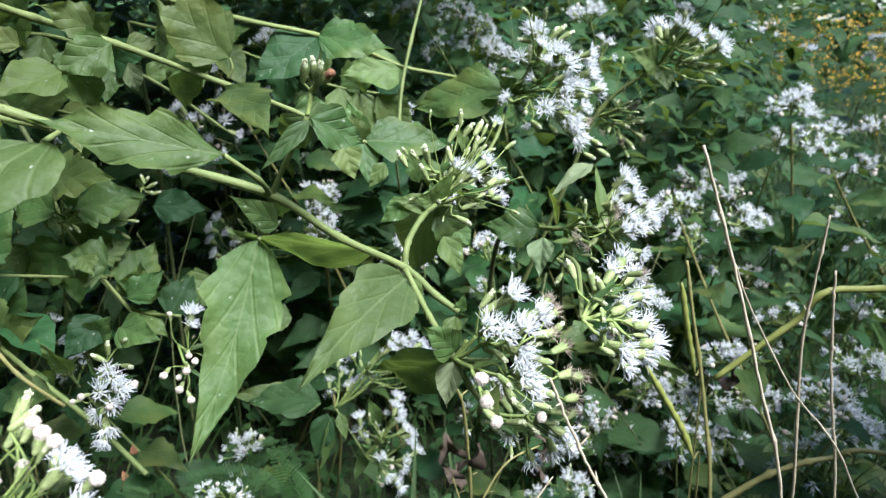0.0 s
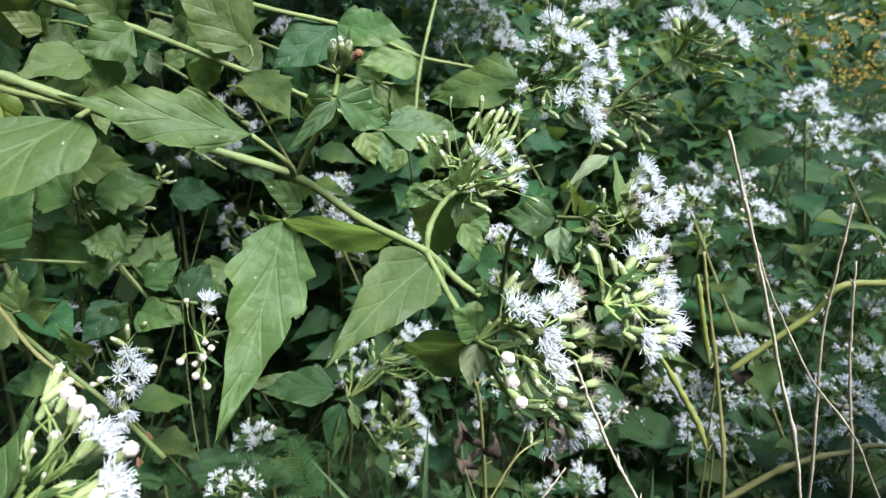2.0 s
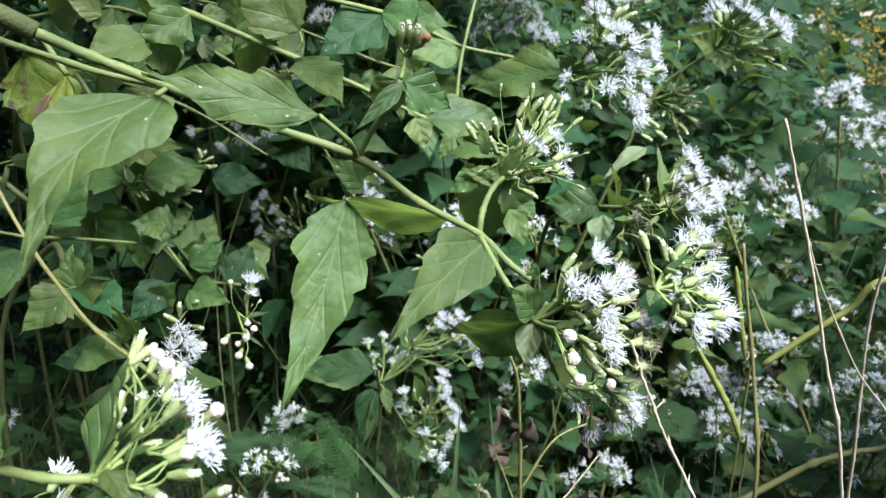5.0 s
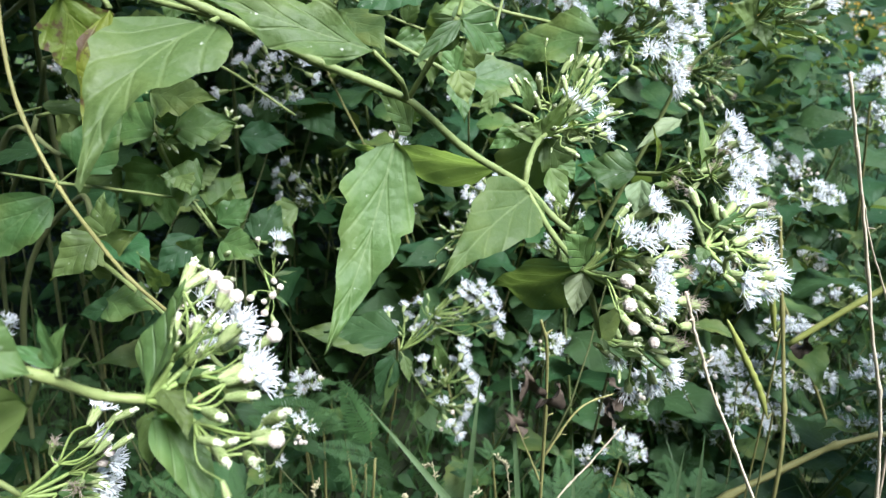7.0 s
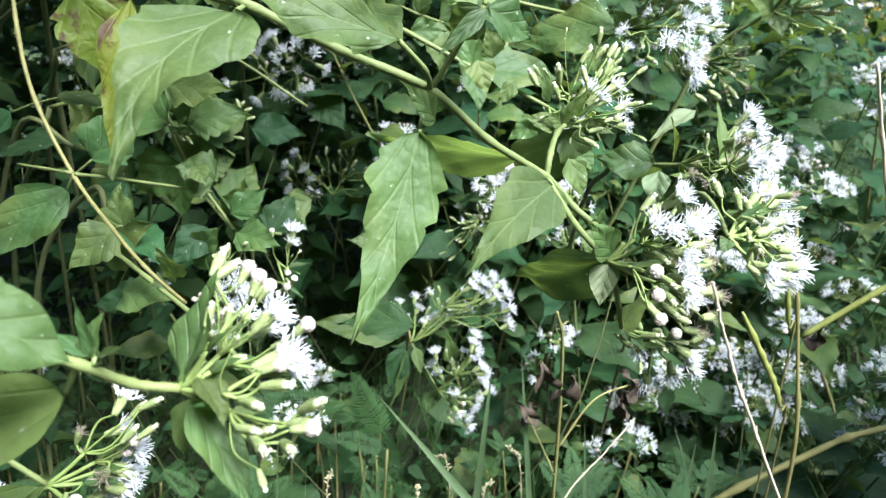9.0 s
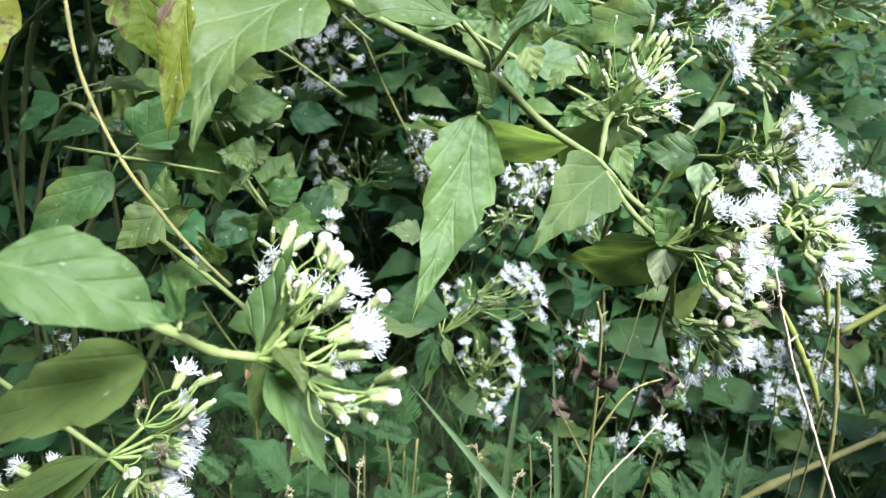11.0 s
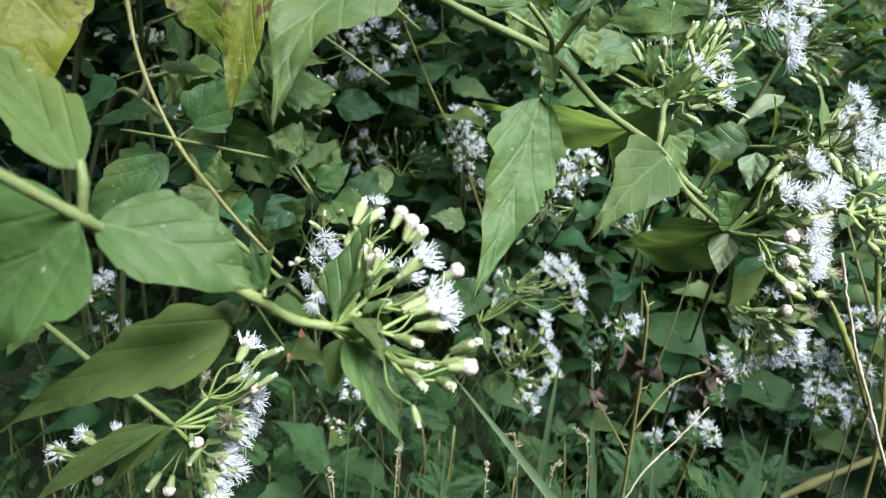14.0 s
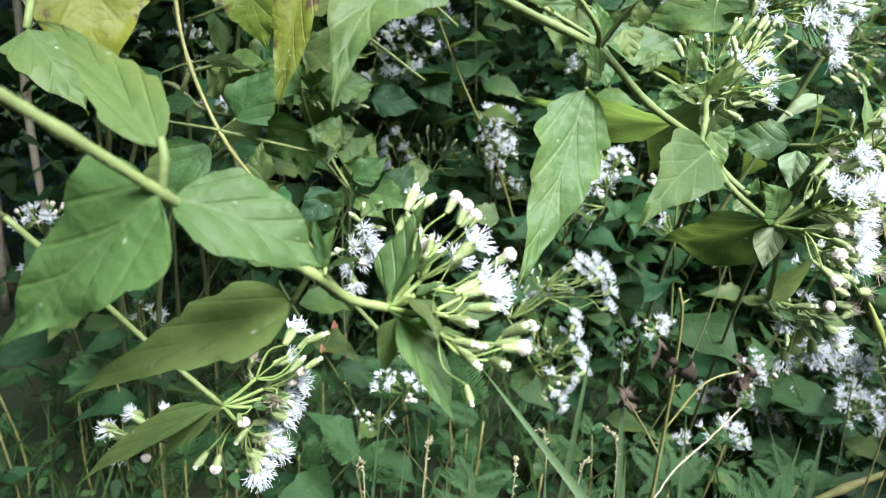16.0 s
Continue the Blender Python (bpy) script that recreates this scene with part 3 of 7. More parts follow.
stem(main, [(0.0051, 0.2012, 0.4475), (0.0101, 0.2060, 0.4351), (0.0185, 0.2273, 0.4106)], 0.0011, 0.0009)
cluster(main, (0.0185, 0.2273, 0.4106), [("o", 0.0504, 0.2370, 0.3948, 1.15), ("o", 0.0538, 0.2400, 0.3868, 0.9), ("o", 0.0388, 0.2500, 0.3727, 1.05), ("o", 0.0475, 0.2460, 0.3796, 1.1), ("w", 0.0378, 0.2220, 0.4124, 0.95), ("o", 0.0267, 0.2280, 0.3995, 0.8), ("b", 0.0301, 0.2150, 0.4146, 1), ("b", 0.0229, 0.2220, 0.4050, 0.9), ("b", 0.0373, 0.2300, 0.4005, 1), ("b", 0.0452, 0.2320, 0.4036, 0.9), ("d", 0.0540, 0.2380, 0.4055, 0.9)], 7, 0.02, "bbd")
leaf(main, (0.0185, 0.2273, 0.4106), (0.0209, 0.2000, 0.4399), 0.009, (-0.2, -0.9, 0.4), 0.3, 0.4, mat=LEAF_PALE, tooth=0.1)
leaf(main, (0.0063, 0.2430, 0.4460), (0.0084, 0.2430, 0.4537), 0.005, (-0.11, -0.99, 0.03), 0.2, 0.6, tooth=0)
leaf(main, (0.0048, 0.2400, 0.4454), (0.0027, 0.2350, 0.4357), 0.0075, (0.02, -0.89, 0.46), 0.4, 0.3, tooth=0.2)
cluster(main, (-0.0048, 0.3000, 0.4742), [("o", 0.0044, 0.3050, 0.4917, 1), ("o", 0.0115, 0.3130, 0.4866, 1.1), ("o", 0.0188, 0.3180, 0.4911, 1.0), ("o", 0.0241, 0.3220, 0.4812, 1), ("o", 0.0209, 0.3200, 0.4754, 0.9), ("o", 0.0266, 0.3220, 0.4716, 0.8), ("b", -0.0225, 0.3100, 0.4958, 1.1), ("b", -0.0158, 0.3080, 0.4962, 1.2), ("b", -0.0101, 0.3060, 0.4992, 1.2), ("b", -0.0114, 0.3000, 0.4918, 1), ("b", 0.0126, 0.3100, 0.4717, 1), ("b", 0.0104, 0.3000, 0.4654, 1), ("b", 0.0042, 0.3150, 0.5067, 1.1), ("b", 0.0113, 0.3180, 0.5079, 1.1), ("b", 0.0157, 0.3180, 0.5090, 1.1), ("b", 0.0140, 0.3180, 0.5018, 1), ("o", 0.0232, 0.3300, 0.5081, 0.6)], 34, 0.034, "b")
leaf(main, (-0.0053, 0.3000, 0.4734), (-0.0140, 0.2950, 0.4799), 0.0081, (0.48, -0.87, -0.03), 0.4, 0.3)
leaf(main, (-0.0042, 0.3050, 0.4713), (0.0108, 0.3150, 0.4479), 0.02, (0.48, -0.88, -0.07), 0.4, 0.3)
leaf(main, (-0.0045, 0.3150, 0.4680), (-0.0208, 0.3400, 0.4246), 0.03, (-0.67, -0.72, -0.17), 0.4, 0.3)

leaf(main, (-0.0085, 0.3000, 0.4725), (-0.0242, 0.2960, 0.4771), 0.0100, (0.3, -0.8, 0.5), 0.4, 0.35, LEAF_LIGHT, tooth=0.4)
leaf(main, (-0.0085, 0.3000, 0.4725), (0.0039, 0.2960, 0.4922), 0.0090, (0.3, -0.8, 0.5), 0.4, 0.35, LEAF_LIGHT, tooth=0.4)
leaf(main, (-0.0292, 0.3100, 0.4915), (-0.0370, 0.3060, 0.4800), 0.0080, (0.3, -0.8, 0.5), 0.4, 0.35, LEAF_LIGHT, tooth=0.4)
leaf(main, (-0.0128, 0.3050, 0.4834), (-0.0182, 0.3010, 0.4999), 0.0080, (0.3, -0.8, 0.5), 0.4, 0.35, LEAF_LIGHT, tooth=0.4)
leaf(main, (0.0036, 0.3150, 0.4733), (0.0200, 0.3110, 0.4691), 0.0100, (0.3, -0.8, 0.5), 0.4, 0.35, LEAF_LIGHT, tooth=0.4)
leaf(main, (0.0096, 0.3180, 0.4950), (0.0023, 0.3140, 0.5088), 0.0070, (0.3, -0.8, 0.5), 0.4, 0.35, LEAF_LIGHT, tooth=0.4)
leaf(main, (-0.0178, 0.3000, 0.4763), (-0.0307, 0.2960, 0.4662), 0.0110, (0.3, -0.8, 0.5), 0.4, 0.35, LEAF_LIGHT, tooth=0.4)
leaf(main, (-0.0015, 0.3000, 0.4589), (0.0071, 0.2960, 0.4407), 0.0130, (0.3, -0.8, 0.5), 0.4, 0.35, LEAF_LIGHT, tooth=0.4)
leaf(main, (-0.0466, 0.3000, 0.5008), (-0.0411, 0.2960, 0.4860), 0.0140, (0.3, -0.8, 0.5), 0.4, 0.35, LEAF_LIGHT, tooth=0.4)
leaf(main, (-0.0399, 0.3100, 0.5007), (-0.0433, 0.3060, 0.5154), 0.0120, (0.3, -0.8, 0.5), 0.4, 0.35, LEAF_LIGHT, tooth=0.4)
leaf(main, (0.0040, 0.3100, 0.4590), (0.0110, 0.3060, 0.4518), 0.0100, (0.3, -0.8, 0.5), 0.4, 0.35, LEAF_LIGHT, tooth=0.4)

behind = shoot("flowering_shoot", "slender green shrub shoot with white tufted flower heads", "wild shrub shoot")
stem(behind, [(0.0640, 0.3600, 0.4300), (0.0600, 0.2900, 0.4480), (0.0516, 0.2280, 0.4504)], 0.0012, 0.0010)
cluster(behind, (0.0516, 0.2280, 0.4504), [("o", 0.0710, 0.2560, 0.4650, 1.15), ("o", 0.0666, 0.2500, 0.4614, 1.05), ("o", 0.0755, 0.2520, 0.4593, 1.1), ("o", 0.0791, 0.2500, 0.4510, 1.15), ("o", 0.0699, 0.2400, 0.4500, 1.1), ("o", 0.0730, 0.2380, 0.4450, 0.9), ("o", 0.0788, 0.2380, 0.4435, 1.1), ("o", 0.0806, 0.2320, 0.4385, 1.2), ("o", 0.0767, 0.2280, 0.4356, 1.1), ("o", 0.0675, 0.2230, 0.4400, 1.15), ("o", 0.0690, 0.2220, 0.4336, 0.9), ("b", 0.0482, 0.2450, 0.4661, 1.1), ("b", 0.0563, 0.2430, 0.4633, 1.1), ("b", 0.0588, 0.2400, 0.4613, 1), ("b", 0.0632, 0.2400, 0.4568, 1), ("b", 0.0595, 0.2250, 0.4422, 0.9), ("b", 0.0626, 0.2230, 0.4387, 0.9), ("b", 0.0600, 0.2300, 0.4492, 0.8), ("b", 0.0640, 0.2280, 0.4456, 0.9)], 12, 0.022, "bbbbd")
leaf(behind, (0.0520, 0.2280, 0.4497), (0.0485, 0.2220, 0.4453), 0.0056, (0.04, -0.61, 0.79), 0.3, 0.3, tooth=0.2)
stem(behind, [(0.0361, 0.4000, 0.4351), (0.0583, 0.3600, 0.4450), (0.0796, 0.3400, 0.4522)], 0.0013, 0.0011)
cluster(behind, (0.0630, 0.3500, 0.4484), [("o", 0.0937, 0.3500, 0.4772, 1.3), ("o", 0.0986, 0.3450, 0.4685, 1.3), ("o", 0.0908, 0.3500, 0.4702, 1.2), ("o", 0.1017, 0.3300, 0.4635, 1.3), ("o", 0.0892, 0.3200, 0.4575, 1.2), ("o", 0.1049, 0.3300, 0.4591, 0.9), ("d", 0.0874, 0.3400, 0.4575, 1.0), ("d", 0.0719, 0.3300, 0.4436, 1.0), ("d", 0.0676, 0.3400, 0.4465, 1.0), ("b", 0.0609, 0.3300, 0.4342, 1.0), ("b", 0.0571, 0.3300, 0.4247, 1.0), ("o", 0.0953, 0.3100, 0.4478, 0.9), ("o", 0.0879, 0.3450, 0.4638, 1.2), ("o", 0.0954, 0.3200, 0.4590, 1.2), ("o", 0.0928, 0.3300, 0.4619, 1.2)], 34, 0.034, "bbbbd")
leaf(behind, (0.0493, 0.3500, 0.4479), (0.0184, 0.3600, 0.4468), 0.0221, (-0.28, -0.80, 0.53), 0.5, 0.3)
leaf(behind, (0.0457, 0.3600, 0.4465), (0.0358, 0.3700, 0.4348), 0.0124, (-0.76, -0.64, 0.10), 0.5, 0.3, mat=LEAF_LIGHT)
leaf(behind, (0.0584, 0.3500, 0.4490), (0.0491, 0.3300, 0.4761), 0.008, (0.89, -0.46, -0.04), 0.3, 0.5, mat=LEAF_OLD)
leaf(behind, (0.0796, 0.3400, 0.4522), (0.0781, 0.3600, 0.4817), 0.01, (0.60, -0.65, 0.47), 0.4, 0.5, mat=LEAF_LIGHT)
leaf(behind, (0.0498, 0.3400, 0.4463), (0.0481, 0.3300, 0.4277), 0.0144, (-0.44, -0.77, 0.46), 0.4, 0.4, mat=LEAF_PALE, tooth=0.2)

second = shoot("flowering_shoot", "green hairy shrub shoot with broad toothed leaves", "wild shrub shoot")
stem(second, [(-0.2092, 0.3000, 0.5656), (-0.1926, 0.3250, 0.5551), (-0.1659, 0.3450, 0.5431), (-0.1213, 0.3700, 0.5214), (-0.0917, 0.3890, 0.5057), (-0.0525, 0.3950, 0.4871), (-0.0059, 0.4000, 0.4660)], 0.0018, 0.0012)
leaf(second, (-0.1187, 0.3720, 0.5352), (-0.1523, 0.3600, 0.5735), 0.0356, (0.45, -0.88, 0.12), 0.4, 0.2, tooth=0.6)
stem(second, [(-0.1206, 0.3720, 0.5246), (-0.1176, 0.3720, 0.5299), (-0.1187, 0.3720, 0.5352)], 0.0009, 0.0008, name="petiole")
leaf(second, (-0.1348, 0.4000, 0.5602), (-0.1681, 0.4050, 0.5214), 0.034, (-0.12, -0.99, -0.03), 0.4, 0.2, mat=LEAF_LIGHT, tooth=0.6)
leaf(second, (-0.1630, 0.3350, 0.5439), (-0.1841, 0.3150, 0.5304), 0.0218, (0.56, -0.78, 0.28), 0.5, 0.25, mat=LEAF_LIGHT, tooth=0.9, wav=1.2)
leaf(second, (-0.1734, 0.3400, 0.5490), (-0.1876, 0.3200, 0.5610), 0.0186, (0.82, -0.57, 0.03), 0.5, 0.25, mat=LEAF_LIGHT, tooth=0.9, wav=1.2)
leaf(second, (-0.1751, 0.3100, 0.5318), (-0.1911, 0.2800, 0.5240), 0.0237, (0.47, -0.45, 0.76), 0.4, 0.35, mat=LEAF_LIGHT, tooth=0.3)
leaf(second, (-0.1780, 0.3200, 0.5320), (-0.1763, 0.3400, 0.5110), 0.0198, (0.87, -0.39, -0.30), 0.4, 0.3, mat=LEAF_LIGHT, tooth=0.6)
leaf(second, (-0.2116, 0.3400, 0.5421), (-0.2243, 0.3300, 0.5511), 0.0126, (0.66, -0.74, 0.12), 0.4, 0.2, mat=LEAF_LIGHT, tooth=0.6)
leaf(second, (-0.1689, 0.3600, 0.5328), (-0.1694, 0.3700, 0.5170), 0.0127, (0.86, -0.42, -0.30), 0.4, 0.4, mat=LEAF_PALE, tooth=0.4)
leaf(second, (-0.1682, 0.3600, 0.5422), (-0.1537, 0.3700, 0.5430), 0.012, (0.46, -0.72, 0.52), 0.5, 0.3, mat=LEAF_LIGHT)
leaf(second, (-0.1454, 0.2600, 0.5132), (-0.1405, 0.2550, 0.5047), 0.0075, (0.68, -0.39, 0.63), 0.4, 0.4, mat=LEAF_LIGHT, tooth=0.1)
leaf(second, (-0.1198, 0.3650, 0.5189), (-0.0787, 0.2960, 0.5050), 0.03, (-0.11, -0.26, 0.96), 0.4, 0.15, tooth=1.2, wav=0.8)
leaf(second, (-0.2288, 0.3700, 0.4707), (-0.1844, 0.3600, 0.4712), 0.03, (-0.18, -0.76, 0.62), 0.4, 0.2, tooth=1.2)
leaf(second, (-0.2231, 0.3800, 0.4482), (-0.1870, 0.3900, 0.4517), 0.0256, (0.18, -0.83, 0.53), 0.4, 0.2, tooth=1.0)
leaf(second, (-0.2093, 0.4500, 0.4308), (-0.1730, 0.4600, 0.4260), 0.0258, (0.29, -0.77, 0.56), 0.4, 0.2, mat=LEAF_DARK, tooth=0.6)
leaf(second, (-0.2851, 0.3800, 0.3730), (-0.2695, 0.3900, 0.4004), 0.0225, (0.29, -0.94, 0.18), 0.4, 0.2, tooth=0.9)
leaf(second, (-0.2002, 0.3800, 0.3906), (-0.1785, 0.3900, 0.4063), 0.0194, (0.16, -0.92, 0.36), 0.4, 0.2, tooth=0.9)
leaf(second, (-0.1529, 0.4000, 0.3975), (-0.1776, 0.3900, 0.3890), 0.019, (0.19, -0.87, 0.46), 0.4, 0.2, tooth=0.6)
leaf(second, (-0.1628, 0.3000, 0.4094), (-0.1368, 0.2900, 0.4077), 0.018, (-0.21, -0.68, 0.71), 0.5, 0.3, tooth=0.4)
leaf(second, (-0.0781, 0.3600, 0.3320), (-0.1302, 0.3700, 0.3244), 0.026, (-0.22, -0.54, 0.81), 0.4, 0.25, mat=LEAF_DARK, tooth=0.7)
leaf(second, (-0.2361, 0.3400, 0.3502), (-0.2682, 0.3300, 0.3438), 0.0233, (0.09, -0.73, 0.68), 0.4, 0.25, mat=LEAF_DARK, tooth=0.5)
leaf(second, (-0.0903, 0.3900, 0.5056), (-0.0692, 0.4000, 0.5061), 0.0159, (0.42, -0.90, 0.13), 0.4, 0.3)
leaf(second, (-0.0525, 0.3950, 0.4871), (-0.0463, 0.3800, 0.4634), 0.018, (0.39, -0.73, 0.56), 0.4, 0.3)
leaf(second, (-0.0508, 0.3950, 0.4871), (0.0007, 0.4100, 0.4815), 0.03, (0.27, -0.67, 0.69), 0.5, 0.3)
leaf(second, (-0.0525, 0.3950, 0.4864), (-0.0616, 0.4000, 0.5111), 0.016, (0.12, -0.96, 0.24), 0.4, 0.3)
cluster(second, (-0.0059, 0.4000, 0.4660), [("o", 0.0013, 0.3800, 0.4571, 1), ("b", -0.0020, 0.3800, 0.4638, 1.0), ("b", 0.0062, 0.3900, 0.4581, 1.0)], 8, 0.02, "bo")

third = shoot("flowering_shoot", "green shrub shoot ending in a dense white flower head", "wild shrub shoot")
stem(third, [(-0.1424, 0.3600, 0.5641), (-0.1183, 0.4000, 0.5548), (-0.0832, 0.4300, 0.5462), (-0.0564, 0.4600, 0.5351), (-0.0331, 0.4700, 0.5248), (-0.0005, 0.4700, 0.5187), (0.0379, 0.4400, 0.5109)], 0.0015, 0.0011)
leaf(third, (-0.0826, 0.4300, 0.5448), (-0.1174, 0.4000, 0.5189), 0.0359, (0.24, -0.78, 0.57), 0.5, 0.25, mat=LEAF_DARK, tooth=0.3)
leaf(third, (-0.0815, 0.4300, 0.5455), (-0.0338, 0.4200, 0.5381), 0.03, (-0.06, -0.77, 0.63), 0.4, 0.2, tooth=0.7)
leaf(third, (-0.0343, 0.4700, 0.5237), (-0.0740, 0.4500, 0.5202), 0.0304, (0.35, -0.79, 0.51), 0.3, 0.2, mat=LEAF_LIGHT, tooth=0.2)
leaf(third, (0.0342, 0.4400, 0.5126), (-0.0287, 0.4720, 0.4959), 0.04, (-0.49, -0.67, 0.56), 0.5, 0.2, tooth=0.5)
leaf(third, (0.0379, 0.4400, 0.5109), (0.0110, 0.4500, 0.5043), 0.02, (-0.35, -0.37, 0.86), 0.4, 0.4, mat=LEAF_LIGHT)
leaf(third, (0.0397, 0.4400, 0.5109), (0.0397, 0.4200, 0.4913), 0.0191, (0.41, -0.64, 0.65), 0.4, 0.4)
leaf(third, (0.0390, 0.4400, 0.5116), (0.0281, 0.4300, 0.5231), 0.0127, (0.38, -0.85, -0.38), 0.4, 0.4)
cluster(third, (0.0379, 0.4400, 0.5109), [("o", 0.0475, 0.4200, 0.5505, 1.35), ("o", 0.0598, 0.4000, 0.5391, 1.3), ("o", 0.0689, 0.4000, 0.5317, 1.3), ("o", 0.0846, 0.4200, 0.5254, 1.4), ("o", 0.0914, 0.4300, 0.5145, 1.3), ("o", 0.0774, 0.4100, 0.5173, 1.4), ("o", 0.0695, 0.3950, 0.5010, 1.3), ("o", 0.0759, 0.3990, 0.4880, 1.4), ("o", 0.0527, 0.3780, 0.5094, 1.3), ("o", 0.0798, 0.4100, 0.5058, 1.2), ("o", 0.0674, 0.4000, 0.5197, 1.2), ("b", 0.0632, 0.4300, 0.5498, 1.3), ("b", 0.0725, 0.4300, 0.5479, 1.3), ("b", 0.0675, 0.4300, 0.5511, 1.3), ("b", 0.0404, 0.4200, 0.5441, 1.3), ("b", 0.0467, 0.4200, 0.5393, 1.3), ("d", 0.0821, 0.4100, 0.4974, 1.2), ("b", 0.0619, 0.4100, 0.5253, 1.1), ("b", 0.0919, 0.4200, 0.4821, 1.2), ("b", 0.0977, 0.4200, 0.4751, 1.2), ("b", 0.0891, 0.4200, 0.4733, 1.1), ("o", 0.0583, 0.4100, 0.5317, 1.2), ("o", 0.0813, 0.4200, 0.5329, 1.2), ("o", 0.0664, 0.4000, 0.5101, 1.2), ("o", 0.0745, 0.4000, 0.4955, 1.2), ("o", 0.0539, 0.4200, 0.5425, 1.1), ("b", 0.0437, 0.4000, 0.5035, 1.1), ("b", 0.0524, 0.4000, 0.4953, 1.1), ("b", 0.0625, 0.4000, 0.4921, 1.1)], 34, 0.034, "bbbooo")
stem(third, [(0.0346, 0.4400, 0.5020), (0.0276, 0.4000, 0.4902), (0.0168, 0.3600, 0.4812)], 0.0011, 0.0009)
stem(third, [(-0.0349, 0.4400, 0.4871), (-0.0332, 0.4550, 0.5146), (-0.0279, 0.4700, 0.5428), (-0.0225, 0.4900, 0.5682), (-0.0190, 0.5000, 0.5904)], 0.0012, 0.001)

high = shoot("flowering_shoot", "tall green shrub shoot with white flowers and brown dry buds", "wild shrub shoot")
stem(high, [(0.0476, 0.5200, 0.3189), (0.0851, 0.5000, 0.4361), (0.1051, 0.4900, 0.4945), (0.1431, 0.4900, 0.5258)], 0.0018, 0.0013)
cluster(high, (0.1431, 0.4900, 0.5258), [("o", 0.1385, 0.4900, 0.5520, 1.5), ("o", 0.1373, 0.4900, 0.5446, 1.2), ("o", 0.1525, 0.4800, 0.5539, 1.5), ("o", 0.1606, 0.4800, 0.5485, 1.4), ("o", 0.1789, 0.4700, 0.5398, 1.6), ("o", 0.1748, 0.4800, 0.5467, 1.2), ("b", 0.1683, 0.4800, 0.5321, 1.3), ("b", 0.1728, 0.4800, 0.5265, 1.3), ("b", 0.1768, 0.4700, 0.5271, 1.2), ("b", 0.1531, 0.4900, 0.5410, 1.3), ("o", 0.1463, 0.4900, 0.5502, 1.2), ("o", 0.1669, 0.4800, 0.5438, 1.2)], 22, 0.035, "b")
leaf(high, (0.1431, 0.4900, 0.5258), (0.1169, 0.4700, 0.5353), 0.02, (0.62, -0.78, 0.08), 0.4, 0.4, mat=LEAF_LIGHT)
leaf(high, (0.1452, 0.4900, 0.5247), (0.1459, 0.4700, 0.5085), 0.014, (-0.25, -0.62, 0.75), 0.4, 0.4)
cluster(high, (0.1046, 0.4900, 0.4905), [("d", 0.1294, 0.4950, 0.4960, 1.0), ("b", 0.1365, 0.4950, 0.4860, 1.2), ("d", 0.1389, 0.4950, 0.4737, 1.0), ("b", 0.1254, 0.4900, 0.4826, 1.3), ("b", 0.1309, 0.4900, 0.4675, 1.3), ("b", 0.1178, 0.4900, 0.5005, 1.3), ("d", 0.1223, 0.4900, 0.4724, 1.0), ("b", 0.1344, 0.5000, 0.4995, 1.2)], 32, 0.034, "bbbbd")
leaf(high, (0.0992, 0.4700, 0.4596), (0.0695, 0.4600, 0.4374), 0.014, (-0.38, -0.54, 0.75), 0.4, 0.4, mat=LEAF_PALE)

near = shoot("flowering_shoot", "near shrub shoot with broad matte green leaves and a bud cluster", "wild shrub shoot")
stem(near, [(-0.1548, 0.0450, 0.5095), (-0.1548, 0.0620, 0.4980), (-0.1486, 0.0710, 0.4889), (-0.1396, 0.0831, 0.4757), (-0.1342, 0.0960, 0.4640), (-0.1185, 0.1047, 0.4530), (-0.1123, 0.1130, 0.4436), (-0.1040, 0.1180, 0.4400)], 0.0011, 0.0012)
leaf(near, (-0.1394, 0.0815, 0.4762), (-0.1828, 0.0800, 0.4340), 0.0275, (-0.19, -0.94, 0.27), 0.3, 0.15, LEAF_LIGHT, tooth=0.45, base=0.13, blunt=0.45, full=1.25, drawn=0.5)
leaf(near, (-0.1389, 0.0860, 0.4741), (-0.1125, 0.0955, 0.4593), 0.0185, (0.52, -0.52, 0.68), 0.5, 0.25, LEAF_LIGHT, tooth=0.25, base=0.34, blunt=0.6, drawn=0.2, full=2.0)
stem(near, [(-0.1185, 0.1047, 0.4530), (-0.1242, 0.1070, 0.4437)], 0.0008, 0.0007, name="petiole")
leaf(near, (-0.1242, 0.1070, 0.4433), (-0.1850, 0.0990, 0.4085), 0.0185, (-0.05, -0.80, 0.60), 0.3, 0.30, LEAF_LIGHT, tooth=0.9, base=0.18, blunt=0.6, full=1.15, drawn=0.5)
stem(near, [(-0.1396, 0.0831, 0.4757), (-0.1389, 0.0840, 0.4821), (-0.1406, 0.0860, 0.4855)], 0.001, 0.0009, name="petiole")
leaf(near, (-0.1420, 0.0860, 0.4839), (-0.1980, 0.1260, 0.5000), 0.0135, (0.05, -0.25, 0.97), 0.5, 0.45, LEAF, tooth=0.9, base=0.18, blunt=0.55, full=1.3, curve=0.15)
leaf(near, (-0.1181, 0.1070, 0.4528), (-0.1146, 0.1100, 0.4631), 0.005, (-0.04, -0.96, 0.29), 0.3, 0.5, tooth=0)
cluster(near, (-0.1154, 0.1070, 0.4518), [("b", -0.1151, 0.1080, 0.4535, 0.5), ("b", -0.1164, 0.1080, 0.4547, 0.5)], 0, 0.02, "bw")
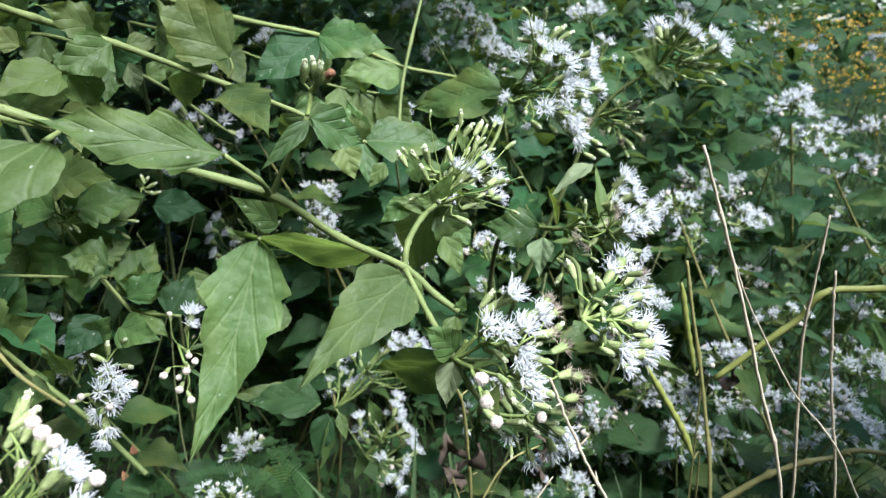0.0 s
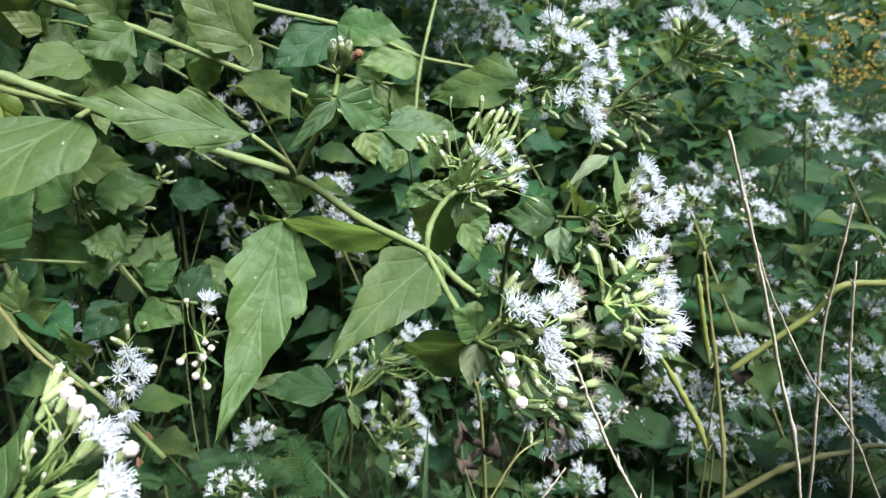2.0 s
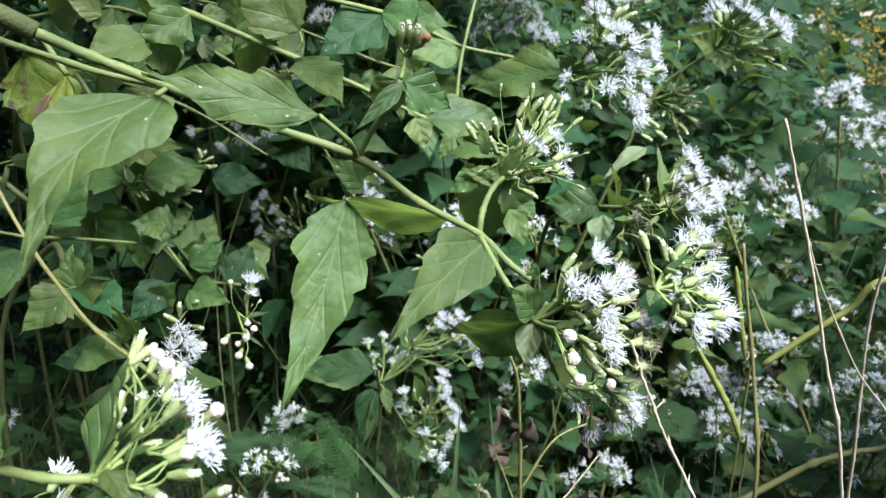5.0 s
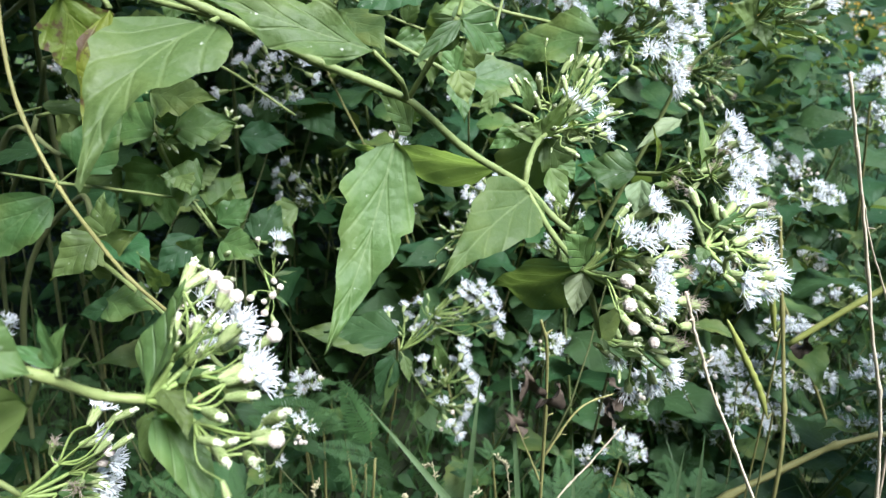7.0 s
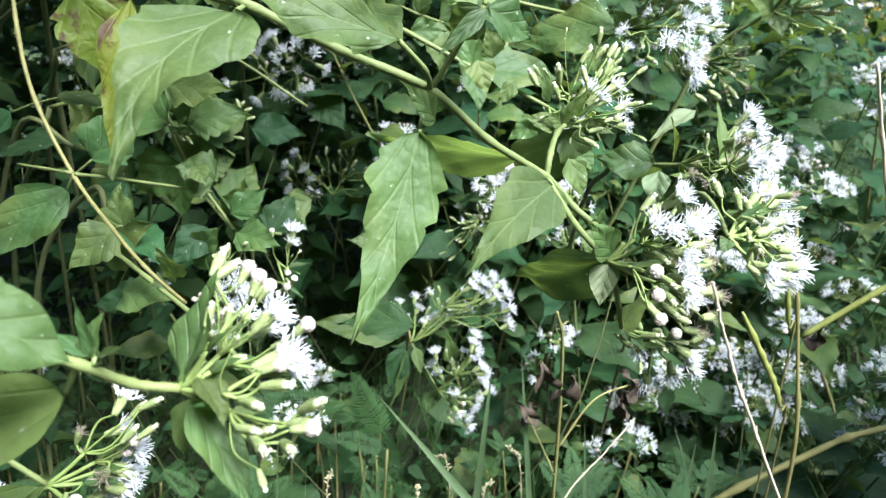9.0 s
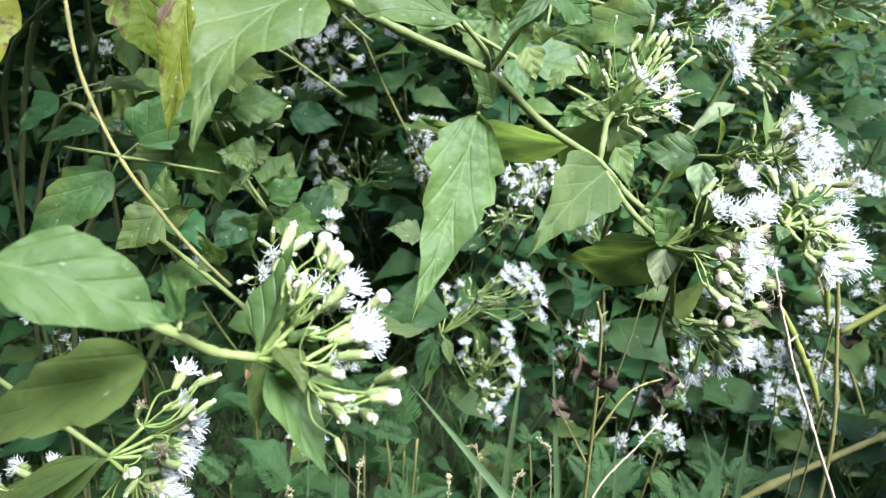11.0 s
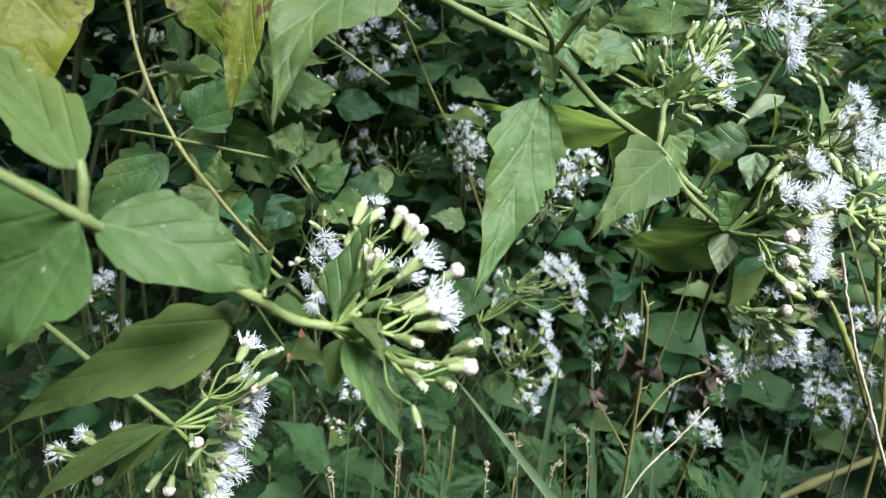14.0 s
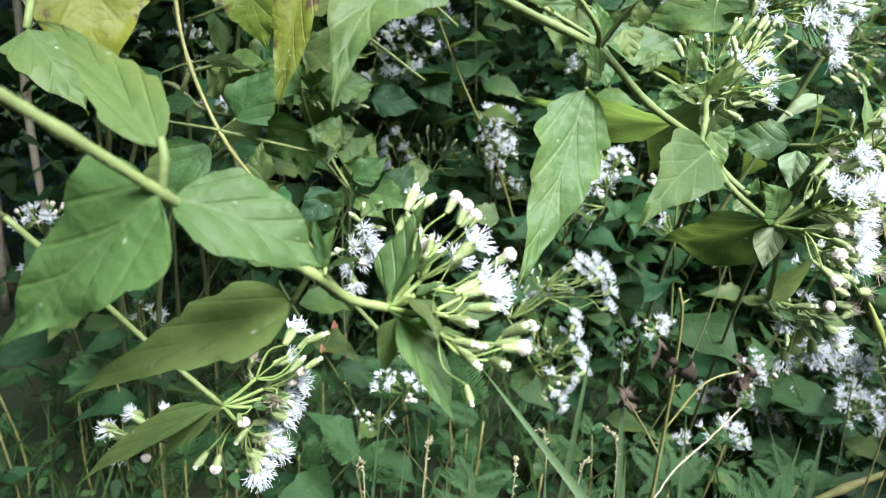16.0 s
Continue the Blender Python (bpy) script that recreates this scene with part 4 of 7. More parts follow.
cluster(near, (-0.1040, 0.1180, 0.4400), [("b", -0.1059, 0.1520, 0.4609, 1.1), ("b", -0.0997, 0.1450, 0.4610, 1.0), ("b", -0.1078, 0.1500, 0.4530, 1), ("w", -0.0911, 0.1320, 0.4661, 0.75), ("w", -0.0880, 0.1300, 0.4648, 0.8), ("w", -0.0856, 0.1300, 0.4626, 0.75), ("o", -0.0849, 0.1320, 0.4552, 1.0), ("w", -0.0760, 0.1280, 0.4543, 0.8), ("o", -0.0780, 0.1240, 0.4460, 1.2), ("o", -0.0812, 0.1260, 0.4466, 1.1), ("o", -0.0901, 0.1400, 0.4465, 0.9), ("b", -0.0687, 0.1120, 0.4442, 1.05), ("b", -0.0693, 0.1080, 0.4413, 1.0), ("w", -0.0692, 0.1070, 0.4408, 0.8), ("b", -0.0724, 0.1020, 0.4385, 1.0), ("b", -0.0813, 0.1080, 0.4444, 1.0), ("b", -0.0787, 0.1030, 0.4368, 0.9), ("b", -0.0767, 0.1150, 0.4458, 1.0), ("b", -0.0934, 0.1300, 0.4422, 0.9), ("o", -0.0997, 0.1500, 0.4437, 0.8), ("b", -0.0781, 0.1060, 0.4402, 0.8)], 15, 0.018, "bbbw")
leaf(near, (-0.1041, 0.1190, 0.4419), (-0.0988, 0.1320, 0.4652), 0.015, (-0.57, -0.66, 0.50), -0.4, 0.5, tooth=0)
leaf(near, (-0.1009, 0.1170, 0.4387), (-0.0825, 0.1050, 0.4173), 0.012, (0.58, -0.39, 0.72), 0.4, 0.5, tooth=0)
leaf(near, (-0.0979, 0.1150, 0.4455), (-0.0882, 0.1060, 0.4393), 0.008, (0.50, -0.07, 0.87), 0.4, 0.5, mat=LEAF_LIGHT, tooth=0)
leaf(near, (-0.1016, 0.1170, 0.4379), (-0.1032, 0.1150, 0.4223), 0.007, (-0.30, -0.94, 0.15), 0.4, 0.4, mat=LEAF_LIGHT, tooth=0)
stem(near, [(-0.2228, 0.1300, 0.4446), (-0.2048, 0.1400, 0.4173), (-0.1928, 0.1480, 0.3966), (-0.1709, 0.1520, 0.3745)], 0.001, 0.0009)
cluster(near, (-0.1709, 0.1520, 0.3745), [("o", -0.1508, 0.1690, 0.4000, 1), ("o", -0.1484, 0.1690, 0.3778, 1.05), ("o", -0.1536, 0.1680, 0.3702, 1.2), ("o", -0.1536, 0.1650, 0.3637, 1.2), ("o", -0.1574, 0.1630, 0.3557, 1.2), ("o", -0.1587, 0.1580, 0.3492, 1.2), ("o", -0.1597, 0.1550, 0.3439, 1.2), ("b", -0.1399, 0.1700, 0.3983, 1), ("b", -0.1413, 0.1680, 0.3890, 0.9), ("b", -0.1451, 0.1700, 0.3963, 0.9), ("b", -0.1463, 0.1650, 0.3900, 0.9), ("w", -0.1475, 0.1650, 0.3847, 0.8), ("w", -0.1647, 0.1550, 0.3664, 0.9), ("w", -0.1741, 0.1500, 0.3481, 0.9), ("b", -0.1818, 0.1500, 0.3472, 1), ("b", -0.1663, 0.1520, 0.3599, 0.9), ("o", -0.1519, 0.1680, 0.3872, 0.9), ("o", -0.1565, 0.1660, 0.3674, 1.0), ("o", -0.1509, 0.1680, 0.3670, 1.0), ("o", -0.1587, 0.1610, 0.3544, 1.0), ("o", -0.1544, 0.1630, 0.3499, 1.0), ("o", -0.1593, 0.1640, 0.3621, 0.9), ("w", -0.1513, 0.1660, 0.3792, 0.8), ("w", -0.1633, 0.1560, 0.3461, 0.9)], 9, 0.02, "bbd")
cluster(near, (-0.2040, 0.1600, 0.3460), [("o", -0.2312, 0.1670, 0.3405, 0.9), ("o", -0.2212, 0.1700, 0.3483, 0.8), ("o", -0.2249, 0.1650, 0.3318, 0.9), ("o", -0.2061, 0.1700, 0.3533, 0.7), ("b", -0.2172, 0.1650, 0.3514, 1), ("b", -0.2247, 0.1620, 0.3429, 1.1), ("w", -0.2098, 0.1600, 0.3368, 0.8), ("b", -0.2002, 0.1600, 0.3481, 0.9), ("o", -0.2130, 0.1680, 0.3447, 0.7)], 3, 0.02, "b")
stem(near, [(-0.1709, 0.1520, 0.3745), (-0.1863, 0.1560, 0.3602), (-0.2040, 0.1600, 0.3460)], 0.0011, 0.001)
leaf(near, (-0.1727, 0.1500, 0.3755), (-0.2251, 0.1400, 0.3361), 0.012, (-0.41, -0.59, 0.70), 0.4, 0.4, tooth=0)
leaf(near, (-0.1696, 0.1500, 0.3761), (-0.1957, 0.1460, 0.3463), 0.01, (-0.47, -0.72, 0.51), 0.4, 0.4, mat=LEAF_LIGHT, tooth=0)

drooping = shoot("leafy_shoot", "drooping shrub shoot with large ageing yellow-green leaves", "wild shrub shoot")
stem(drooping, [(-0.1402, 0.1900, 0.5674), (-0.1785, 0.2000, 0.5438), (-0.1471, 0.2050, 0.5287), (-0.1164, 0.2050, 0.5218)], 0.0012, 0.001)
stem(drooping, [(-0.1164, 0.2050, 0.5218), (-0.1135, 0.1900, 0.5206)], 0.0009, 0.0008, name="petiole")
leaf(drooping, (-0.1135, 0.1900, 0.5206), (-0.1250, 0.1361, 0.4841), 0.032, (0.17, -0.58, 0.80), 0.3, 0.2, LEAF_COOL, tooth=0.9, wav=0.9, base=0.20, blunt=0.6, full=1.2, curve=0.35, drawn=0.6)
leaf(drooping, (-0.1779, 0.2500, 0.5209), (-0.1840, 0.2330, 0.4610), 0.018, (0.09, -0.94, 0.32), 0.3, 0.3, mat=LEAF_OLD, tooth=0.6)
leaf(drooping, (-0.2498, 0.3300, 0.5223), (-0.2362, 0.3380, 0.4714), 0.0362, (0.47, -0.88, -0.01), 0.4, 0.2, mat=LEAF_OLD, tooth=1.0)
leaf(drooping, (-0.2651, 0.2200, 0.5377), (-0.2411, 0.2000, 0.4652), 0.0537, (0.56, -0.73, 0.39), 0.4, 0.15, mat=LEAF_OLD, tooth=0.6)
leaf(drooping, (-0.2319, 0.1600, 0.4944), (-0.2062, 0.1500, 0.4724), 0.024, (0.47, -0.45, 0.76), 0.4, 0.2, mat=LEAF, tooth=0.8)
stem(drooping, [(-0.1779, 0.2500, 0.5209), (-0.1965, 0.2600, 0.5391), (-0.2498, 0.3300, 0.5223)], 0.0012, 0.001)
stem(drooping, [(-0.2319, 0.1600, 0.4944), (-0.2519, 0.2000, 0.5291), (-0.2582, 0.2200, 0.5379), (-0.1965, 0.2600, 0.5391)], 0.0013, 0.0012)

tangle = shoot("leafy_shoot", "tangled shrub shoot with yellowish-green toothed leaves", "wild shrub shoot")
stem(tangle, [(-0.3173, 0.4300, 0.5382), (-0.2505, 0.4300, 0.5455), (-0.1895, 0.4300, 0.5189), (-0.1453, 0.4300, 0.4876)], 0.0012, 0.0009)
leaf(tangle, (-0.2971, 0.4300, 0.5404), (-0.2466, 0.4040, 0.5598), 0.0301, (-0.40, -0.90, -0.16), 0.45, 0.25, tooth=0.6)
leaf(tangle, (-0.2971, 0.4300, 0.5404), (-0.2918, 0.4239, 0.5072), 0.0232, (0.93, -0.31, 0.20), 0.45, 0.25, mat=LEAF_DARK, tooth=1.09)
leaf(tangle, (-0.2757, 0.4300, 0.5428), (-0.2416, 0.4089, 0.5716), 0.0301, (-0.36, -0.90, -0.24), 0.45, 0.25, mat=LEAF_LIGHT, tooth=0.9)
leaf(tangle, (-0.2538, 0.4300, 0.5451), (-0.2371, 0.4479, 0.5605), 0.0197, (0.53, -0.78, 0.33), 0.45, 0.25, mat=LEAF_DARK, tooth=0.81)
leaf(tangle, (-0.2538, 0.4300, 0.5451), (-0.2551, 0.4134, 0.5182), 0.0215, (0.19, -0.84, 0.51), 0.45, 0.25, mat=LEAF_LIGHT, tooth=0.79)
leaf(tangle, (-0.2324, 0.4300, 0.5376), (-0.1962, 0.4095, 0.5597), 0.0286, (-0.36, -0.90, -0.24), 0.45, 0.25, tooth=0.6)
leaf(tangle, (-0.2324, 0.4300, 0.5376), (-0.2402, 0.4191, 0.5052), 0.0238, (0.41, -0.89, 0.20), 0.45, 0.25, mat=LEAF_LIGHT, tooth=0.82)
leaf(tangle, (-0.2129, 0.4300, 0.5291), (-0.1813, 0.4174, 0.5383), 0.024, (-0.40, -0.90, 0.15), 0.45, 0.25, mat=LEAF_DARK, tooth=0.8)
leaf(tangle, (-0.2129, 0.4300, 0.5291), (-0.2138, 0.4154, 0.5049), 0.0192, (0.36, -0.81, 0.47), 0.45, 0.25, tooth=1.03)
leaf(tangle, (-0.1926, 0.4300, 0.5202), (-0.1753, 0.4394, 0.5261), 0.014, (0.37, -0.88, 0.31), 0.45, 0.25, mat=LEAF_LIGHT, tooth=0.8)
leaf(tangle, (-0.1764, 0.4300, 0.5096), (-0.1393, 0.4044, 0.5295), 0.0304, (-0.53, -0.84, -0.09), 0.45, 0.25, tooth=0.7)
stem(tangle, [(-0.3610, 0.4700, 0.4752), (-0.2948, 0.4700, 0.4959), (-0.2323, 0.4700, 0.4790), (-0.1746, 0.4700, 0.4452)], 0.0012, 0.0009)
leaf(tangle, (-0.3409, 0.4700, 0.4815), (-0.3196, 0.4854, 0.4910), 0.019, (0.23, -0.72, 0.65), 0.45, 0.25, tooth=0.5)
leaf(tangle, (-0.3409, 0.4700, 0.4815), (-0.3296, 0.4582, 0.4447), 0.0274, (0.91, -0.21, 0.35), 0.45, 0.25, tooth=0.7)
leaf(tangle, (-0.3197, 0.4700, 0.4881), (-0.2913, 0.4715, 0.5089), 0.0239, (0.10, -0.99, -0.07), 0.45, 0.25, tooth=1.08)
leaf(tangle, (-0.3197, 0.4700, 0.4881), (-0.3165, 0.4785, 0.4548), 0.0235, (0.96, -0.29, 0.02), 0.45, 0.25, mat=LEAF_DARK, tooth=0.55)
leaf(tangle, (-0.2981, 0.4700, 0.4949), (-0.2461, 0.4516, 0.5094), 0.0294, (-0.41, -0.79, 0.46), 0.45, 0.25, tooth=0.92)
leaf(tangle, (-0.2981, 0.4700, 0.4949), (-0.2832, 0.4592, 0.4627), 0.0252, (0.81, -0.32, 0.48), 0.45, 0.25, mat=LEAF_DARK, tooth=0.73)
leaf(tangle, (-0.2761, 0.4700, 0.4909), (-0.2368, 0.4747, 0.4957), 0.0271, (0.03, -0.83, 0.56), 0.45, 0.25, mat=LEAF_LIGHT, tooth=0.88)
leaf(tangle, (-0.2761, 0.4700, 0.4909), (-0.2636, 0.4585, 0.4664), 0.0202, (0.66, -0.49, 0.57), 0.45, 0.25, mat=LEAF_DARK, tooth=0.95)
leaf(tangle, (-0.2562, 0.4700, 0.4854), (-0.2797, 0.4867, 0.4510), 0.0242, (-0.45, -0.88, -0.12), 0.45, 0.25, tooth=0.6)
stem(tangle, [(-0.3235, 0.4000, 0.4469), (-0.2773, 0.4000, 0.4585), (-0.2394, 0.4000, 0.4484), (-0.2032, 0.4000, 0.4232)], 0.0012, 0.0009)
leaf(tangle, (-0.3095, 0.4000, 0.4504), (-0.3139, 0.4198, 0.4247), 0.0223, (0.96, -0.11, -0.25), 0.45, 0.25, mat=LEAF_LIGHT, tooth=0.78)
leaf(tangle, (-0.2947, 0.4000, 0.4541), (-0.2624, 0.3926, 0.4587), 0.0227, (-0.26, -0.71, 0.66), 0.45, 0.25, tooth=0.5)
leaf(tangle, (-0.2796, 0.4000, 0.4579), (-0.2507, 0.4071, 0.4705), 0.0219, (0.07, -0.93, 0.36), 0.45, 0.25, tooth=0.58)
leaf(tangle, (-0.2796, 0.4000, 0.4579), (-0.2984, 0.4067, 0.4181), 0.0303, (-0.02, -0.99, -0.16), 0.45, 0.25, mat=LEAF_LIGHT, tooth=1.0)
leaf(tangle, (-0.2659, 0.4000, 0.4555), (-0.2408, 0.4009, 0.4810), 0.0244, (-0.17, -0.97, 0.20), 0.45, 0.25, mat=LEAF_DARK, tooth=0.53)
leaf(tangle, (-0.2659, 0.4000, 0.4555), (-0.2485, 0.3967, 0.4265), 0.0231, (0.82, -0.22, 0.52), 0.45, 0.25, tooth=0.97)
leaf(tangle, (-0.2538, 0.4000, 0.4522), (-0.2342, 0.4178, 0.4697), 0.0216, (0.15, -0.77, 0.62), 0.45, 0.25, mat=LEAF_DARK, tooth=0.64)
leaf(tangle, (-0.2413, 0.4000, 0.4489), (-0.2113, 0.3803, 0.4776), 0.0312, (-0.35, -0.90, -0.25), 0.45, 0.25, mat=LEAF_DARK, tooth=0.76)
leaf(tangle, (-0.2287, 0.4000, 0.4409), (-0.2177, 0.4089, 0.4642), 0.0185, (0.37, -0.91, 0.17), 0.45, 0.25, tooth=0.59)
leaf(tangle, (-0.2287, 0.4000, 0.4409), (-0.2397, 0.4060, 0.4116), 0.0217, (-0.11, -0.98, -0.16), 0.45, 0.25, tooth=0.94)
leaf(tangle, (-0.2171, 0.4000, 0.4328), (-0.2340, 0.4159, 0.4035), 0.024, (-0.46, -0.86, -0.20), 0.45, 0.25, tooth=0.87)
stem(tangle, [(-0.2413, 0.5200, 0.5533), (-0.1745, 0.5200, 0.5378), (-0.0989, 0.5200, 0.5099), (-0.0560, 0.5200, 0.5020)], 0.0012, 0.0009)
leaf(tangle, (-0.2213, 0.5200, 0.5487), (-0.1746, 0.4944, 0.5561), 0.0305, (-0.49, -0.84, 0.21), 0.45, 0.25, tooth=0.8)
leaf(tangle, (-0.2213, 0.5200, 0.5487), (-0.2135, 0.5357, 0.5154), 0.0256, (0.83, -0.55, -0.06), 0.45, 0.25, mat=LEAF_LIGHT, tooth=1.04)
leaf(tangle, (-0.2000, 0.5200, 0.5437), (-0.1810, 0.4929, 0.5070), 0.0268, (0.55, -0.51, 0.66), 0.45, 0.25, tooth=0.84)
leaf(tangle, (-0.1778, 0.5200, 0.5386), (-0.1511, 0.5217, 0.5492), 0.0196, (-0.17, -0.81, 0.56), 0.45, 0.25, tooth=0.5)
leaf(tangle, (-0.1778, 0.5200, 0.5386), (-0.1498, 0.4952, 0.5060), 0.029, (0.35, -0.57, 0.74), 0.45, 0.25, tooth=0.8)
leaf(tangle, (-0.1520, 0.5200, 0.5295), (-0.1419, 0.5353, 0.5102), 0.0181, (0.62, -0.74, -0.26), 0.45, 0.25, mat=LEAF_DARK, tooth=1.02)
leaf(tangle, (-0.1279, 0.5200, 0.5206), (-0.0972, 0.5039, 0.5499), 0.0298, (-0.53, -0.84, 0.09), 0.45, 0.25, tooth=0.65)
leaf(tangle, (-0.1279, 0.5200, 0.5206), (-0.1325, 0.5222, 0.4863), 0.0236, (-0.12, -0.99, -0.05), 0.45, 0.25, mat=LEAF_DARK, tooth=0.72)
leaf(tangle, (-0.1027, 0.5200, 0.5113), (-0.0902, 0.5192, 0.5324), 0.0168, (-0.36, -0.92, 0.18), 0.45, 0.25, mat=LEAF_LIGHT, tooth=1.08)
leaf(tangle, (-0.0861, 0.5200, 0.5075), (-0.0514, 0.5307, 0.5228), 0.0245, (0.15, -0.94, 0.32), 0.45, 0.25, tooth=1.08)
leaf(tangle, (-0.0861, 0.5200, 0.5075), (-0.0800, 0.5098, 0.4653), 0.0298, (0.39, -0.88, 0.27), 0.45, 0.25, mat=LEAF_LIGHT, tooth=0.66)
leaf(tangle, (-0.0723, 0.5200, 0.5050), (-0.0482, 0.4980, 0.5346), 0.0271, (-0.73, -0.68, 0.08), 0.45, 0.25, tooth=0.53)
leaf(tangle, (-0.0723, 0.5200, 0.5050), (-0.0650, 0.5128, 0.4648), 0.0265, (0.68, -0.69, 0.25), 0.45, 0.25, mat=LEAF_LIGHT, tooth=0.69)
leaf(tangle, (-0.0581, 0.5200, 0.5024), (-0.0320, 0.5332, 0.5232), 0.0244, (-0.07, -0.80, 0.60), 0.45, 0.25, mat=LEAF_DARK, tooth=0.91)
leaf(tangle, (-0.0581, 0.5200, 0.5024), (-0.0309, 0.5351, 0.4683), 0.0276, (0.38, -0.92, -0.10), 0.45, 0.25, mat=LEAF_LIGHT, tooth=0.78)

thin = shoot("flowering_shoot", "thin arching shrub stem with pairs of toothed leaves", "wild shrub shoot")
stem(thin, [(-0.3047, 0.3600, 0.5324), (-0.2925, 0.3400, 0.4973), (-0.2782, 0.3250, 0.4648), (-0.2527, 0.3100, 0.4288), (-0.2199, 0.2850, 0.4114), (-0.1968, 0.2700, 0.3993), (-0.1815, 0.2750, 0.3796)], 0.0012, 0.0009, STEM_OLD)
stem(thin, [(-0.2963, 0.3450, 0.4587), (-0.3083, 0.3450, 0.4537)], 0.0007, 0.0006, name="petiole")
leaf(thin, (-0.3083, 0.3450, 0.4537), (-0.3313, 0.3350, 0.4282), 0.024, (-0.3, -0.75, 0.55), 0.4, 0.22, LEAF_DARK, tooth=0.6, base=0.28, full=1.35, blunt=0.7, drawn=0.6)
stem(thin, [(-0.2963, 0.3450, 0.4587), (-0.2798, 0.3450, 0.4635)], 0.0007, 0.0006, name="petiole")
leaf(thin, (-0.2798, 0.3450, 0.4635), (-0.2521, 0.3650, 0.4552), 0.020, (0.0, -0.35, 0.94), 0.4, 0.22, LEAF, tooth=0.5, base=0.28, full=1.35, blunt=0.7, drawn=0.6)
stem(thin, [(-0.2647, 0.3250, 0.4247), (-0.2689, 0.3250, 0.4171)], 0.0007, 0.0006, name="petiole")
leaf(thin, (-0.2689, 0.3250, 0.4171), (-0.3148, 0.3000, 0.3743), 0.030, (0.3, -0.85, 0.42), 0.4, 0.22, LEAF, tooth=0.8, base=0.28, full=1.35, blunt=0.7, drawn=0.6)
stem(thin, [(-0.2647, 0.3250, 0.4247), (-0.2515, 0.3250, 0.4352)], 0.0007, 0.0006, name="petiole")
leaf(thin, (-0.2515, 0.3250, 0.4352), (-0.2280, 0.3400, 0.4670), 0.029, (0.35, -0.85, 0.35), 0.4, 0.22, LEAF, tooth=0.8, base=0.28, full=1.35, blunt=0.7, drawn=0.6)
stem(thin, [(-0.2277, 0.3020, 0.4066), (-0.2296, 0.3020, 0.4058)], 0.0007, 0.0006, name="petiole")
leaf(thin, (-0.2296, 0.3020, 0.4058), (-0.2495, 0.2870, 0.3858), 0.025, (0.2, -0.8, 0.55), 0.4, 0.22, LEAF, tooth=0.9, base=0.28, full=1.35, blunt=0.7, drawn=0.6)
stem(thin, [(-0.2277, 0.3020, 0.4066), (-0.2251, 0.3020, 0.4072)], 0.0007, 0.0006, name="petiole")
leaf(thin, (-0.2251, 0.3020, 0.4072), (-0.2297, 0.3120, 0.4275), 0.021, (-0.15, -0.95, 0.2), 0.4, 0.22, LEAF, tooth=1.3, base=0.28, full=1.35, blunt=0.7, drawn=0.6)
leaf(thin, (-0.3217, 0.4000, 0.4266), (-0.3622, 0.3900, 0.4120), 0.020, (-0.1, -0.6, 0.8), 0.4, 0.22, LEAF_DARK, tooth=0.9, base=0.30, full=1.35, blunt=0.75, drawn=0.6)
leaf(thin, (-0.2659, 0.3800, 0.4054), (-0.2947, 0.3700, 0.3825), 0.022, (-0.1, -0.8, 0.6), 0.4, 0.22, LEAF_DARK, tooth=0.9, base=0.30, full=1.35, blunt=0.75, drawn=0.6)
leaf(thin, (-0.1987, 0.2900, 0.3843), (-0.2013, 0.2800, 0.3833), 0.010, (0.2, -0.9, 0.3), 0.4, 0.22, LEAF, tooth=0.9, base=0.30, full=1.35, blunt=0.75, drawn=0.6)
leaf(thin, (-0.1971, 0.2900, 0.3854), (-0.1846, 0.2800, 0.3976), 0.009, (0.2, -0.9, 0.3), 0.4, 0.22, LEAF, tooth=0.9, base=0.30, full=1.35, blunt=0.75, drawn=0.6)
leaf(thin, (-0.2103, 0.3300, 0.3670), (-0.2205, 0.3200, 0.3916), 0.016, (-0.3, -0.8, 0.5), 0.4, 0.22, LEAF, tooth=0.9, base=0.30, full=1.35, blunt=0.75, drawn=0.6)
leaf(thin, (-0.2176, 0.3600, 0.3639), (-0.1925, 0.3500, 0.3941), 0.026, (0.2, -0.85, 0.4), 0.4, 0.22, LEAF, tooth=0.9, base=0.30, full=1.35, blunt=0.75, drawn=0.6)
leaf(thin, (-0.2059, 0.4000, 0.3803), (-0.1925, 0.3900, 0.4130), 0.026, (0.3, -0.85, 0.4), 0.4, 0.22, LEAF, tooth=0.9, base=0.30, full=1.35, blunt=0.75, drawn=0.6)
leaf(thin, (-0.1669, 0.4200, 0.3768), (-0.1904, 0.4100, 0.3837), 0.018, (-0.2, -0.8, 0.55), 0.4, 0.22, LEAF, tooth=0.9, base=0.30, full=1.35, blunt=0.75, drawn=0.6)
leaf(thin, (-0.1035, 0.4000, 0.3696), (-0.1279, 0.3900, 0.3753), 0.018, (0.0, -0.7, 0.7), 0.4, 0.22, LEAF_COOL, tooth=0.9, base=0.30, full=1.35, blunt=0.75, drawn=0.6)
leaf(thin, (-0.2047, 0.3700, 0.4142), (-0.2254, 0.3600, 0.4246), 0.030, (0.1, -0.85, 0.5), 0.4, 0.22, LEAF, tooth=0.9, base=0.30, full=1.35, blunt=0.75, drawn=0.6)
leaf(thin, (-0.2111, 0.3600, 0.4259), (-0.2006, 0.3500, 0.4161), 0.014, (0.4, -0.85, 0.3), 0.4, 0.22, LEAF, tooth=0.9, base=0.30, full=1.35, blunt=0.75, drawn=0.6)
